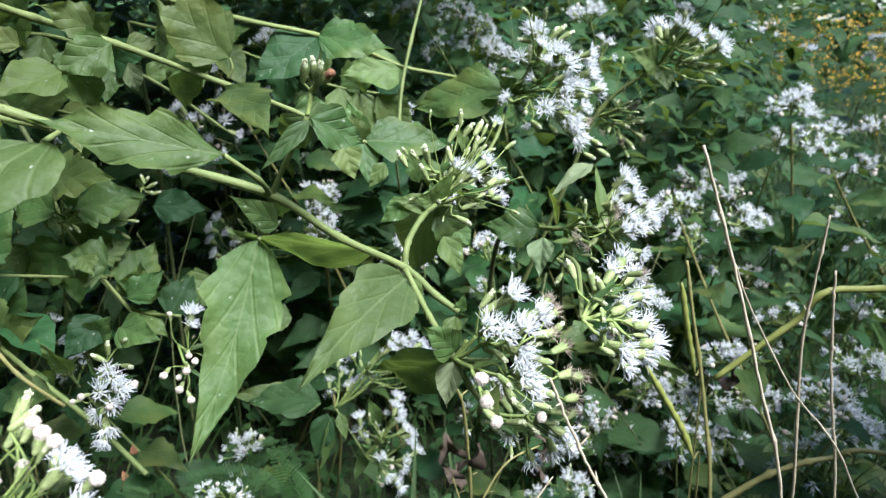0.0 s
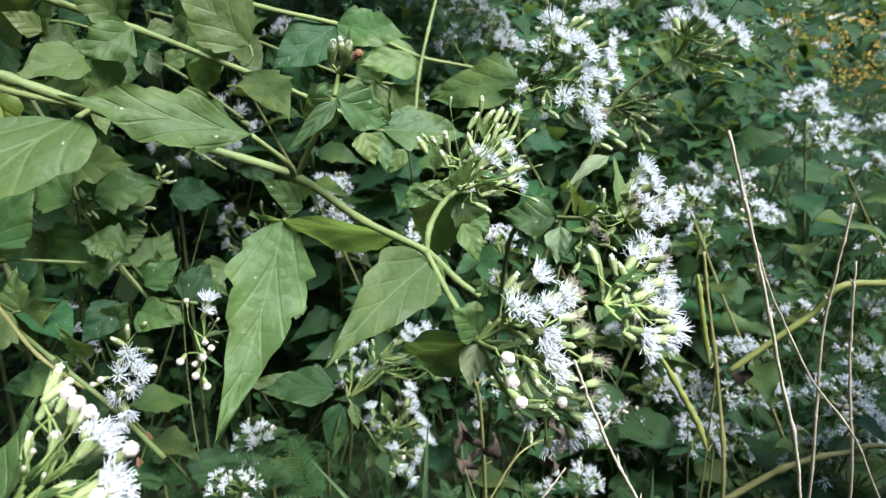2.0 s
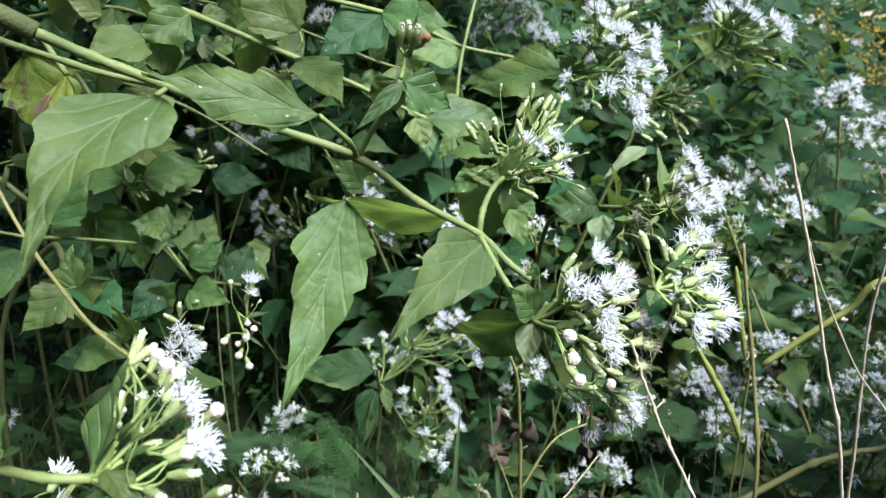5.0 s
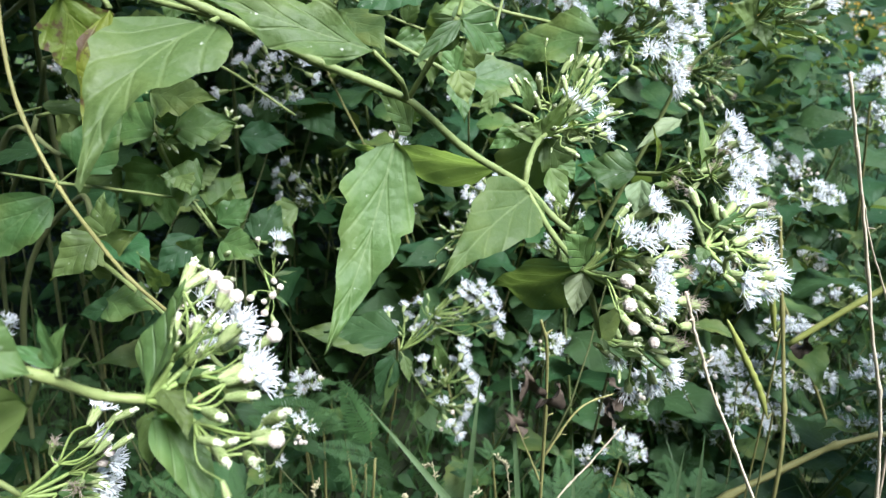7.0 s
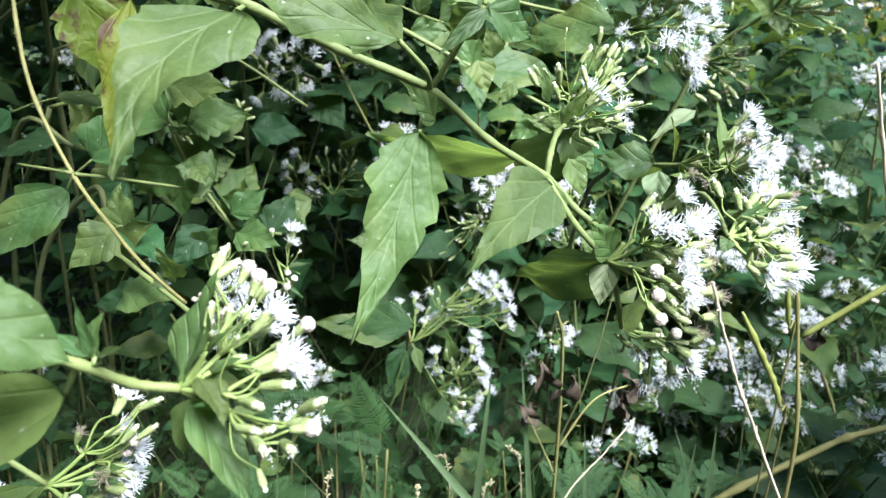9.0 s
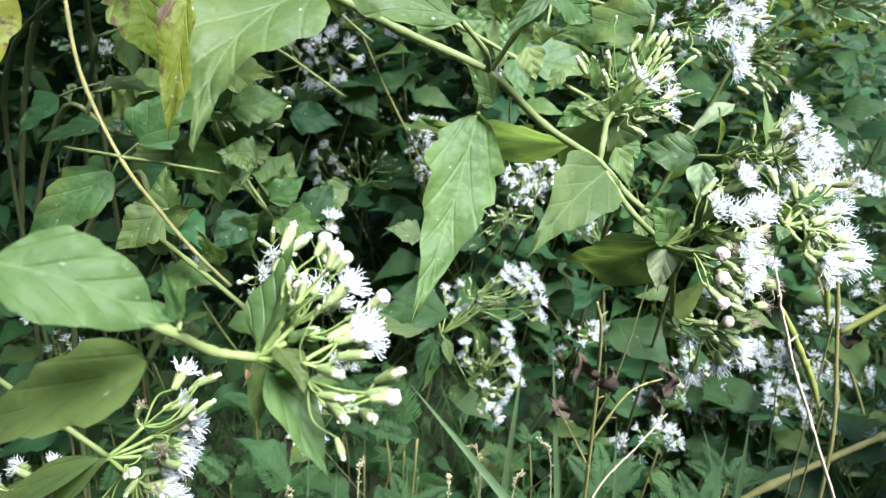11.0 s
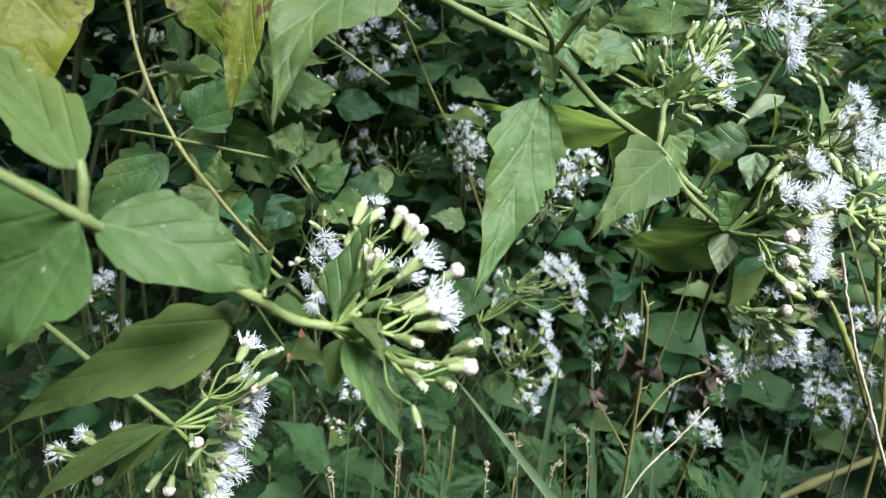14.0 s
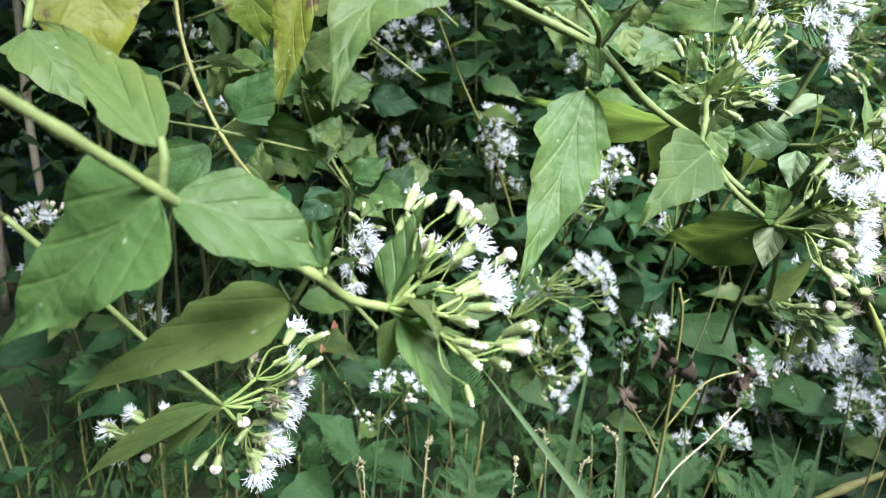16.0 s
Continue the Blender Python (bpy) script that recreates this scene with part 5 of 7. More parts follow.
leaf(thin, (-0.1751, 0.4200, 0.3793), (-0.1583, 0.4100, 0.3706), 0.012, (0.1, -0.8, 0.6), 0.4, 0.22, LEAF_LIGHT, tooth=0.9, base=0.30, full=1.35, blunt=0.75, drawn=0.6)
stem(thin, [(-0.2525, 0.3100, 0.4310), (-0.2448, 0.3400, 0.4206), (-0.2108, 0.3800, 0.4042)], 0.001, 0.0008)
stem(thin, [(-0.2541, 0.3100, 0.4314), (-0.2992, 0.3300, 0.4282)], 0.001, 0.0008)
cluster(thin, (-0.1716, 0.2900, 0.3864), [("o", -0.1605, 0.2800, 0.3968, 0.9), ("o", -0.1572, 0.2800, 0.3917, 1.1), ("o", -0.1649, 0.2790, 0.3866, 1.1), ("o", -0.1545, 0.2800, 0.3862, 1.1), ("o", -0.1595, 0.2780, 0.3796, 1.1), ("o", -0.1682, 0.2770, 0.3738, 1.0), ("o", -0.1629, 0.2750, 0.3657, 1.1), ("o", -0.1648, 0.2720, 0.3614, 0.9), ("b", -0.1641, 0.2900, 0.4057, 1.0), ("b", -0.1550, 0.2900, 0.4077, 1.0), ("b", -0.1516, 0.2850, 0.3957, 1.0), ("b", -0.1691, 0.2850, 0.4015, 1.0)], 5, 0.02, "bw")

lobed = shoot("flowering_shoot", "shrub shoot with lobed leaves and small closed buds", "wild shrub shoot")
stem(lobed, [(-0.3249, 0.4200, 0.4165), (-0.2732, 0.4100, 0.4125), (-0.2303, 0.4020, 0.3963), (-0.2030, 0.3900, 0.3788), (-0.1669, 0.3780, 0.3801)], 0.0014, 0.001)
stem(lobed, [(-0.2485, 0.4000, 0.4710), (-0.2372, 0.3850, 0.4466), (-0.2308, 0.3900, 0.4198), (-0.2007, 0.3850, 0.3783)], 0.0013, 0.001)
leaf(lobed, (-0.2442, 0.4000, 0.4658), (-0.2149, 0.4200, 0.4524), 0.0258, (0.60, -0.78, 0.15), 0.4, 0.25, tooth=1.2)
leaf(lobed, (-0.2230, 0.3800, 0.4428), (-0.1971, 0.4200, 0.4469), 0.0325, (0.72, -0.51, 0.46), 0.4, 0.25, tooth=0.8)
leaf(lobed, (-0.2344, 0.3900, 0.4197), (-0.2729, 0.4000, 0.3926), 0.0327, (-0.22, -0.97, -0.05), 0.4, 0.25, tooth=1.2)
leaf(lobed, (-0.2246, 0.3900, 0.4143), (-0.2065, 0.4100, 0.4191), 0.0186, (0.65, -0.67, 0.34), 0.4, 0.25, tooth=1.2)
leaf(lobed, (-0.2051, 0.3900, 0.3897), (-0.2016, 0.4300, 0.4107), 0.0308, (0.43, -0.45, 0.78), 0.4, 0.25, tooth=0.6)
leaf(lobed, (-0.2343, 0.3800, 0.4462), (-0.2734, 0.4000, 0.4530), 0.0302, (-0.29, -0.76, 0.58), 0.4, 0.25, tooth=0.6)
leaf(lobed, (-0.2376, 0.4000, 0.4125), (-0.2360, 0.3900, 0.3795), 0.022, (0.00, -0.96, 0.29), 0.4, 0.25, tooth=0.5)
leaf(lobed, (-0.1750, 0.3800, 0.3790), (-0.1638, 0.4000, 0.4026), 0.0224, (0.28, -0.79, 0.54), 0.4, 0.25, mat=LEAF_DARK, tooth=0.8)
leaf(lobed, (-0.1992, 0.3850, 0.3764), (-0.1746, 0.3750, 0.3659), 0.018, (0.16, -0.50, 0.85), 0.4, 0.25, tooth=0.4)
leaf(lobed, (-0.2062, 0.3600, 0.3876), (-0.2222, 0.3400, 0.3680), 0.0219, (0.36, -0.78, 0.51), 0.4, 0.25, mat=LEAF_DARK, tooth=0.5)
leaf(lobed, (-0.2770, 0.4100, 0.4125), (-0.3095, 0.4000, 0.3881), 0.0284, (0.16, -0.97, 0.19), 0.4, 0.25, tooth=0.7)
leaf(lobed, (-0.2611, 0.3600, 0.3868), (-0.2193, 0.3300, 0.3699), 0.03, (0.31, -0.11, 0.95), 0.4, 0.25, mat=LEAF_DARK, tooth=0.4)
leaf(lobed, (-0.2719, 0.3500, 0.3692), (-0.2283, 0.3400, 0.3964), 0.0356, (-0.27, -0.96, 0.08), 0.4, 0.25, tooth=0.7)
leaf(lobed, (-0.2482, 0.3300, 0.3549), (-0.2093, 0.3200, 0.3580), 0.026, (-0.21, -0.55, 0.81), 0.4, 0.25, tooth=0.3)
cluster(lobed, (-0.2228, 0.3700, 0.4405), [("b", -0.2186, 0.3690, 0.4518, 0.8), ("b", -0.2139, 0.3690, 0.4505, 0.8), ("b", -0.2291, 0.3700, 0.4466, 0.8), ("b", -0.2276, 0.3700, 0.4422, 0.8), ("b", -0.2215, 0.3700, 0.4388, 0.8), ("b", -0.2167, 0.3700, 0.4372, 0.8), ("b", -0.1970, 0.4000, 0.4348, 0.8)], 0, 0.02, "bw")
cluster(lobed, (-0.2393, 0.4900, 0.4246), [("b", -0.2383, 0.4980, 0.4417, 1), ("b", -0.2333, 0.4980, 0.4404, 1), ("b", -0.2282, 0.4980, 0.4360, 1), ("b", -0.2260, 0.4980, 0.4294, 0.9)], 2, 0.02, "b")
cluster(lobed, (-0.1674, 0.3700, 0.3646), [("o", -0.1558, 0.3700, 0.3876, 1.3), ("o", -0.1566, 0.3680, 0.3803, 1), ("w", -0.1690, 0.3500, 0.3542, 1), ("w", -0.1559, 0.3520, 0.3563, 1), ("w", -0.1607, 0.3500, 0.3448, 1), ("w", -0.1546, 0.3500, 0.3379, 1), ("w", -0.1700, 0.3700, 0.3851, 0.7), ("w", -0.1536, 0.3600, 0.3585, 0.9)], 7, 0.022, "wbd")
leaf(lobed, (-0.2124, 0.3800, 0.2761), (-0.2126, 0.3800, 0.2850), 0.005, (0.65, -0.76, 0.02), 0.6, 0.4, mat=RUST, tooth=0)
leaf(lobed, (-0.2217, 0.3800, 0.2553), (-0.2228, 0.3800, 0.2636), 0.005, (0.81, -0.57, 0.11), 0.6, 0.4, mat=RUST, tooth=0)
stem(lobed, [(-0.2259, 0.3800, 0.2459), (-0.2176, 0.3800, 0.2669), (-0.2128, 0.3800, 0.2783)], 0.0006, 0.0004)
stem(lobed, [(-0.2569, 0.3400, 0.3765), (-0.2260, 0.3200, 0.3700), (-0.1864, 0.3000, 0.3553), (-0.1498, 0.2800, 0.3379)], 0.0015, 0.0013)
# supporting stems, coloured dark as if in shade
stem(main, [(-0.5000, -0.0200, -0.0100), (-0.4800, 0.0300, 0.4000), (-0.3000, 0.1200, 0.6200), (-0.1437, 0.1850, 0.5387)], 0.003, 0.0029, STEM_SHADED)
stem(second, [(-0.7500, 0.3000, -0.0100), (-0.7000, 0.3000, 0.4500), (-0.4500, 0.2900, 0.6200), (-0.2092, 0.3000, 0.5656)], 0.003, 0.0029, STEM_SHADED)
stem(third, [(-0.6200, 0.6200, -0.0100), (-0.5000, 0.5800, 0.4500), (-0.2500, 0.4200, 0.6000), (-0.1424, 0.3600, 0.5641)], 0.0028, 0.0027, STEM_SHADED)
stem(behind, [(0.0900, 0.6000, -0.0100), (0.0850, 0.4900, 0.3000), (0.0640, 0.3600, 0.4300)], 0.0015, 0.0013, STEM_SHADED)
stem(behind, [(0.0200, 0.6200, -0.0100), (0.0300, 0.5000, 0.3500), (0.0361, 0.4000, 0.4351)], 0.0018, 0.0017, STEM_SHADED)
stem(high, [(0.0500, 0.7000, -0.0100), (0.0400, 0.6200, 0.2000), (0.0476, 0.5200, 0.3189)], 0.0015, 0.0014, STEM_SHADED)
stem(near, [(-0.4200, -0.1600, -0.0100), (-0.4000, -0.1200, 0.4200), (-0.2800, -0.0200, 0.5600), (-0.1548, 0.0450, 0.5095)], 0.0015, 0.0014, STEM_SHADED)
stem(near, [(-0.4000, 0.0200, -0.0100), (-0.3600, 0.0600, 0.3500), (-0.2700, 0.1100, 0.4700), (-0.2228, 0.1300, 0.4446)], 0.0011, 0.0010, STEM_SHADED)
stem(drooping, [(-0.5600, 0.1000, -0.0100), (-0.5200, 0.1000, 0.4500), (-0.3300, 0.1400, 0.6400), (-0.1402, 0.1900, 0.5674)], 0.002, 0.0019, STEM_SHADED)
stem(tangle, [(-0.5500, 0.6000, -0.0100), (-0.5200, 0.5600, 0.4000), (-0.3173, 0.4300, 0.5382)], 0.002, 0.0019, STEM_SHADED)
stem(tangle, [(-0.5000, 0.6200, -0.0100), (-0.4600, 0.5800, 0.3500), (-0.3610, 0.4700, 0.4752)], 0.002, 0.0019, STEM_SHADED)
stem(tangle, [(-0.4600, 0.5000, -0.0100), (-0.4200, 0.4600, 0.3000), (-0.3235, 0.4000, 0.4469)], 0.0018, 0.0017, STEM_SHADED)
stem(tangle, [(-0.3000, 0.6600, -0.0100), (-0.2800, 0.6200, 0.4000), (-0.2413, 0.5200, 0.5533)], 0.0018, 0.0017, STEM_SHADED)
stem(drooping, [(-0.3300, 0.1400, 0.6400), (-0.2800, 0.1800, 0.6000), (-0.2582, 0.2200, 0.5379)], 0.0015, 0.0014, STEM_SHADED)
stem(thin, [(-0.4500, 0.6200, -0.0100), (-0.4200, 0.5500, 0.4000), (-0.3300, 0.4200, 0.5800), (-0.3047, 0.3600, 0.5324)], 0.0022, 0.0021, STEM_SHADED)
stem(lobed, [(-0.5000, 0.5200, -0.0100), (-0.4600, 0.4800, 0.2500), (-0.3800, 0.4400, 0.4200), (-0.3249, 0.4200, 0.4165)], 0.002, 0.0019, STEM_SHADED)
stem(lobed, [(-0.4000, 0.4200, -0.0100), (-0.3600, 0.4000, 0.3000), (-0.2900, 0.3800, 0.4000), (-0.2569, 0.3400, 0.3765)], 0.002, 0.0019, STEM_SHADED)
stem(lobed, [(-0.3300, 0.4600, 0.3600), (-0.3000, 0.4400, 0.5000), (-0.2485, 0.4000, 0.4710)], 0.0016, 0.0015, STEM_SHADED)

# ---- three flowering shoots in the middle of the thicket ----
low = shoot("flowering_shoot", "low shrub shoot with a hanging sheet of small white flowers", "wild shrub shoot")
stem(low, [(-0.1350, 0.6000, -0.0100), (-0.1100, 0.5600, 0.1500), (-0.1000, 0.5000, 0.2500), (-0.0930, 0.4700, 0.2582)], 0.0014, 0.0011, STEM_OLD)
cluster(low, (-0.0930, 0.4700, 0.2582), [("o", -0.0443, 0.4775, 0.3184, 1.2), ("o", -0.0369, 0.4798, 0.3140, 1.2), ("o", -0.0400, 0.4809, 0.3049, 1.2), ("o", -0.0309, 0.4838, 0.3168, 1.2), ("o", -0.0311, 0.4798, 0.3086, 1.2), ("o", -0.0232, 0.4834, 0.3102, 1.2), ("o", -0.0263, 0.4656, 0.3082, 1.2), ("o", -0.0183, 0.4743, 0.3064, 1.2), ("o", -0.0198, 0.4839, 0.2901, 1.2), ("o", -0.0141, 0.4780, 0.2935, 1.2), ("o", -0.0176, 0.4830, 0.2805, 1.2), ("o", -0.0142, 0.4673, 0.2838, 1.2), ("o", -0.0327, 0.4744, 0.3011, 1.2), ("o", -0.0463, 0.4699, 0.3142, 1.2), ("o", -0.1034, 0.5009, 0.2660, 1.0), ("o", -0.0910, 0.5015, 0.2750, 1.0), ("o", -0.0762, 0.4903, 0.2739, 1.0), ("o", -0.0849, 0.4943, 0.2630, 1.0), ("o", -0.0674, 0.4956, 0.2784, 1.0), ("o", -0.1101, 0.5083, 0.2753, 1.0), ("o", -0.0952, 0.5053, 0.2835, 1.0), ("o", -0.0820, 0.4932, 0.2929, 1.0), ("o", -0.1057, 0.5059, 0.2494, 1.0), ("o", -0.0712, 0.4928, 0.2624, 1.0), ("b", -0.0620, 0.4900, 0.2754, 1.0), ("b", -0.0554, 0.4900, 0.2838, 1.0), ("b", -0.0812, 0.4900, 0.2815, 1.0), ("b", -0.0485, 0.4900, 0.2871, 1.0), ("b", -0.0745, 0.4900, 0.2899, 1.0), ("b", -0.0974, 0.4900, 0.2641, 1.0), ("b", -0.0559, 0.4900, 0.2680, 1.0), ("b", -0.0651, 0.4900, 0.2907, 1.0)], 16, 0.02, "bo")
stem(low, [(-0.0930, 0.4700, 0.2582), (-0.0682, 0.4550, 0.2256)], 0.0009, 0.0008)
cluster(low, (-0.0682, 0.4550, 0.2256), [("o", -0.0407, 0.4569, 0.2782, 1.15), ("o", -0.0419, 0.4490, 0.2753, 1.15), ("o", -0.0379, 0.4470, 0.2689, 1.15), ("o", -0.0431, 0.4609, 0.2552, 1.15), ("o", -0.0344, 0.4504, 0.2541, 1.15), ("o", -0.0296, 0.4504, 0.2484, 1.15), ("o", -0.0307, 0.4627, 0.2322, 1.15), ("o", -0.0256, 0.4610, 0.2263, 1.15), ("o", -0.0352, 0.4516, 0.2233, 1.15), ("o", -0.0383, 0.4624, 0.2064, 1.15), ("o", -0.0423, 0.4556, 0.2007, 1.15), ("o", -0.0399, 0.4578, 0.1904, 1.15), ("o", -0.0489, 0.4503, 0.2081, 1.15), ("o", -0.0345, 0.4621, 0.2343, 1.15), ("o", -0.0722, 0.4581, 0.2592, 1.15), ("o", -0.0744, 0.4625, 0.2444, 1.15), ("o", -0.0689, 0.4613, 0.2376, 1.15), ("b", -0.0580, 0.4520, 0.2574, 0.85), ("b", -0.0522, 0.4520, 0.2503, 0.85), ("b", -0.0582, 0.4520, 0.2444, 0.85), ("b", -0.0628, 0.4520, 0.2646, 0.85), ("b", -0.0535, 0.4520, 0.2407, 0.85), ("w", -0.0577, 0.4520, 0.2070, 0.85), ("w", -0.0550, 0.4520, 0.1991, 0.85), ("w", -0.0467, 0.4520, 0.2164, 0.85)], 14, 0.02, "boo")
leaf(low, (-0.1031, 0.4650, 0.2652), (-0.1746, 0.4550, 0.2764), 0.030, (-0.1, -0.55, 0.83), 0.4, 0.25, LEAF_COOL, tooth=0.5)
leaf(low, (-0.0983, 0.4650, 0.2563), (-0.1085, 0.4550, 0.2213), 0.022, (0.2, -0.9, 0.3), 0.4, 0.25, LEAF_DARK, tooth=0.5)
leaf(low, (-0.0950, 0.4650, 0.2540), (-0.1064, 0.4550, 0.2078), 0.013, (0.7, -0.6, 0.3), 0.4, 0.25, LEAF_LIGHT, tooth=0.5)
leaf(low, (-0.0585, 0.4650, 0.2471), (-0.0637, 0.4550, 0.2780), 0.014, (0.2, -0.9, 0.3), 0.4, 0.25, LEAF_LIGHT, tooth=0.5)
leaf(low, (-0.0890, 0.4650, 0.2572), (-0.0825, 0.4550, 0.2374), 0.010, (0.3, -0.9, 0.2), 0.4, 0.25, LEAF, tooth=0.5)
leaf(low, (-0.0675, 0.4650, 0.2192), (-0.0779, 0.4550, 0.1999), 0.011, (-0.3, -0.9, 0.3), 0.4, 0.25, LEAF, tooth=0.5)
upper = shoot("flowering_shoot", "shaded shrub shoot with loose dotted white flowers", "wild shrub shoot")
stem(upper, [(-0.2800, 0.7500, -0.0100), (-0.2600, 0.7200, 0.2800), (-0.2100, 0.6500, 0.4200), (-0.2200, 0.6000, 0.4569)], 0.0014, 0.0010, STEM_SHADED)
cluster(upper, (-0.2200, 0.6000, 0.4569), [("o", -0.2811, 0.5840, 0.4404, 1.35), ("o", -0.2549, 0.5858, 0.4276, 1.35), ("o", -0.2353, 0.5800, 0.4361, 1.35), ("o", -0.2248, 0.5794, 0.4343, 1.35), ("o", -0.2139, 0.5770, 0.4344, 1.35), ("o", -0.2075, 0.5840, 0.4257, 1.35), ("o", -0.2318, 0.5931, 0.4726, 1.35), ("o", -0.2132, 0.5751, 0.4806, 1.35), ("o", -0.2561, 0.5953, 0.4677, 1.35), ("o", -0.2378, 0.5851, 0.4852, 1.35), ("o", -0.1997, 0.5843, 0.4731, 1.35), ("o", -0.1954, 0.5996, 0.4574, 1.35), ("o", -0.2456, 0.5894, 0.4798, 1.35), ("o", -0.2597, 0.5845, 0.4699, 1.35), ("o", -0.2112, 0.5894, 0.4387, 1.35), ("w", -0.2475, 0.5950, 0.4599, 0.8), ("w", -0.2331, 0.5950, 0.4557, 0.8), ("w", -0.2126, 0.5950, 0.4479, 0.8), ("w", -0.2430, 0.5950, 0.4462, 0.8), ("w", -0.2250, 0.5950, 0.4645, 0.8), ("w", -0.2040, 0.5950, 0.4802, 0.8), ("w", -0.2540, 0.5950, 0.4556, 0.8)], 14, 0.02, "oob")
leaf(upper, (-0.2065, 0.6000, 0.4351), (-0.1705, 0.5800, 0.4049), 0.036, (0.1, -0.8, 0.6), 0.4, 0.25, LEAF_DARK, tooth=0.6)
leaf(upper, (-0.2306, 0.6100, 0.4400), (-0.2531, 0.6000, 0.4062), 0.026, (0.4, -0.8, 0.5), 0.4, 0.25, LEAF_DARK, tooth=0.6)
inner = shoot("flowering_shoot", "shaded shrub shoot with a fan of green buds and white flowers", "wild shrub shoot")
stem(inner, [(-0.2200, 0.8000, -0.0100), (-0.2100, 0.7600, 0.1600), (-0.2046, 0.6600, 0.3205)], 0.0014, 0.0011, STEM_SHADED)
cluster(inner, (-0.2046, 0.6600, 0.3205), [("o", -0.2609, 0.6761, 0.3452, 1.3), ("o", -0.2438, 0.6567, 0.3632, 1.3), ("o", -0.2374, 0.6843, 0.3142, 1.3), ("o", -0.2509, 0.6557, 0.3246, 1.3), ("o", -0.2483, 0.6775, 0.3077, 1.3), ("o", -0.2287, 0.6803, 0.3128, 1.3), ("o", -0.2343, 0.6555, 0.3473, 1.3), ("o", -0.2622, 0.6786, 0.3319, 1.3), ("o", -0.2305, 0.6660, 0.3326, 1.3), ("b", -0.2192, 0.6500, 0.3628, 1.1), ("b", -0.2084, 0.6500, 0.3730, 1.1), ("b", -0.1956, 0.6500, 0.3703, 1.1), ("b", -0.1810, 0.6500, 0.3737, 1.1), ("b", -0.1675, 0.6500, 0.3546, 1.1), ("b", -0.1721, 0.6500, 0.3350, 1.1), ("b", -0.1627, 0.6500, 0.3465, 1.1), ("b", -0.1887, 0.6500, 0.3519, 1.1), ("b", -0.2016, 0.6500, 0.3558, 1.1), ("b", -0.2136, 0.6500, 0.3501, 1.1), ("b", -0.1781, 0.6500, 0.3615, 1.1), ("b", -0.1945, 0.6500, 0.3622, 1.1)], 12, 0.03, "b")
stem(inner, [(-0.0800, 0.7000, -0.0100), (-0.0600, 0.6400, 0.2000), (-0.0251, 0.5600, 0.3368)], 0.0012, 0.0010, STEM_SHADED)
cluster(inner, (-0.0251, 0.5600, 0.3368), [("o", -0.0377, 0.5516, 0.3874, 0.95), ("o", -0.0322, 0.5402, 0.3684, 0.95), ("o", -0.0222, 0.5409, 0.3931, 0.95), ("o", -0.0264, 0.5436, 0.3853, 0.95), ("o", -0.0390, 0.5591, 0.3762, 0.95), ("o", -0.0305, 0.5439, 0.3775, 0.95), ("o", -0.0169, 0.5551, 0.3879, 0.95), ("b", -0.0713, 0.5500, 0.3419, 0.9), ("b", -0.0640, 0.5500, 0.3372, 0.9), ("b", -0.0746, 0.5500, 0.3284, 0.9), ("b", -0.0651, 0.5500, 0.3211, 0.9), ("b", -0.0787, 0.5500, 0.3063, 0.9), ("b", -0.0703, 0.5500, 0.3015, 0.9), ("b", -0.0597, 0.5500, 0.3322, 0.9)], 6, 0.02, "b")

# tips of the flowering shoots further back
TIPS_LOW = [
    (-0.138, 0.650, 0.390), (-0.191, 0.520, 0.185), 
    (-0.044, 0.750, 0.568),
    (0.027, 0.850, 0.541), (0.006, 0.900, 0.567), (0.049, 0.800, 0.520), (-0.210, 0.600, 0.518), 
    (-0.300, 0.500, 0.470), (-0.328, 0.470, 0.321), (-0.034, 0.600, 0.351), (0.031, 0.550, 0.369),
    (0.449, 0.930, 0.446), (0.489, 0.930, 0.409), (0.294, 0.850, 0.362), (0.371, 0.900, 0.328), (0.419, 0.900, 0.213),
    (0.499, 1.000, 0.209), (0.428, 0.650, 0.213), (0.403, 0.600, 0.156), (0.516, 0.800, 0.203),
]
TIPS_MIDDLE = [
    (0.157, 0.600, 0.150), (0.205, 0.620, 0.192), (0.138, 0.550, 0.202), (0.234, 0.620, 0.193), (0.280, 0.600, 0.139),
    (0.111, 0.520, 0.149), (0.665, 1.100, 0.392), (0.602, 1.000, 0.278), (0.650, 1.100, 0.337), (0.163, 0.900, 0.567),
    (-0.057, 0.600, 0.475), (-0.172, 0.650, 0.538), (0.542, 1.300, 0.535), (0.388, 0.950, 0.340),
    (0.315, 0.850, 0.340), (0.916, 1.900, 0.484), (1.177, 2.000, 0.511), (0.425, 1.400, 0.575), 
    (-0.142, 0.700, 0.378), (-0.128, 0.620, 0.363), (-0.023, 0.600, 0.368), (0.036, 0.550, 0.232),
    (0.159, 0.600, 0.133), (0.216, 0.650, 0.159), (-0.502, 0.700, 0.436),
]
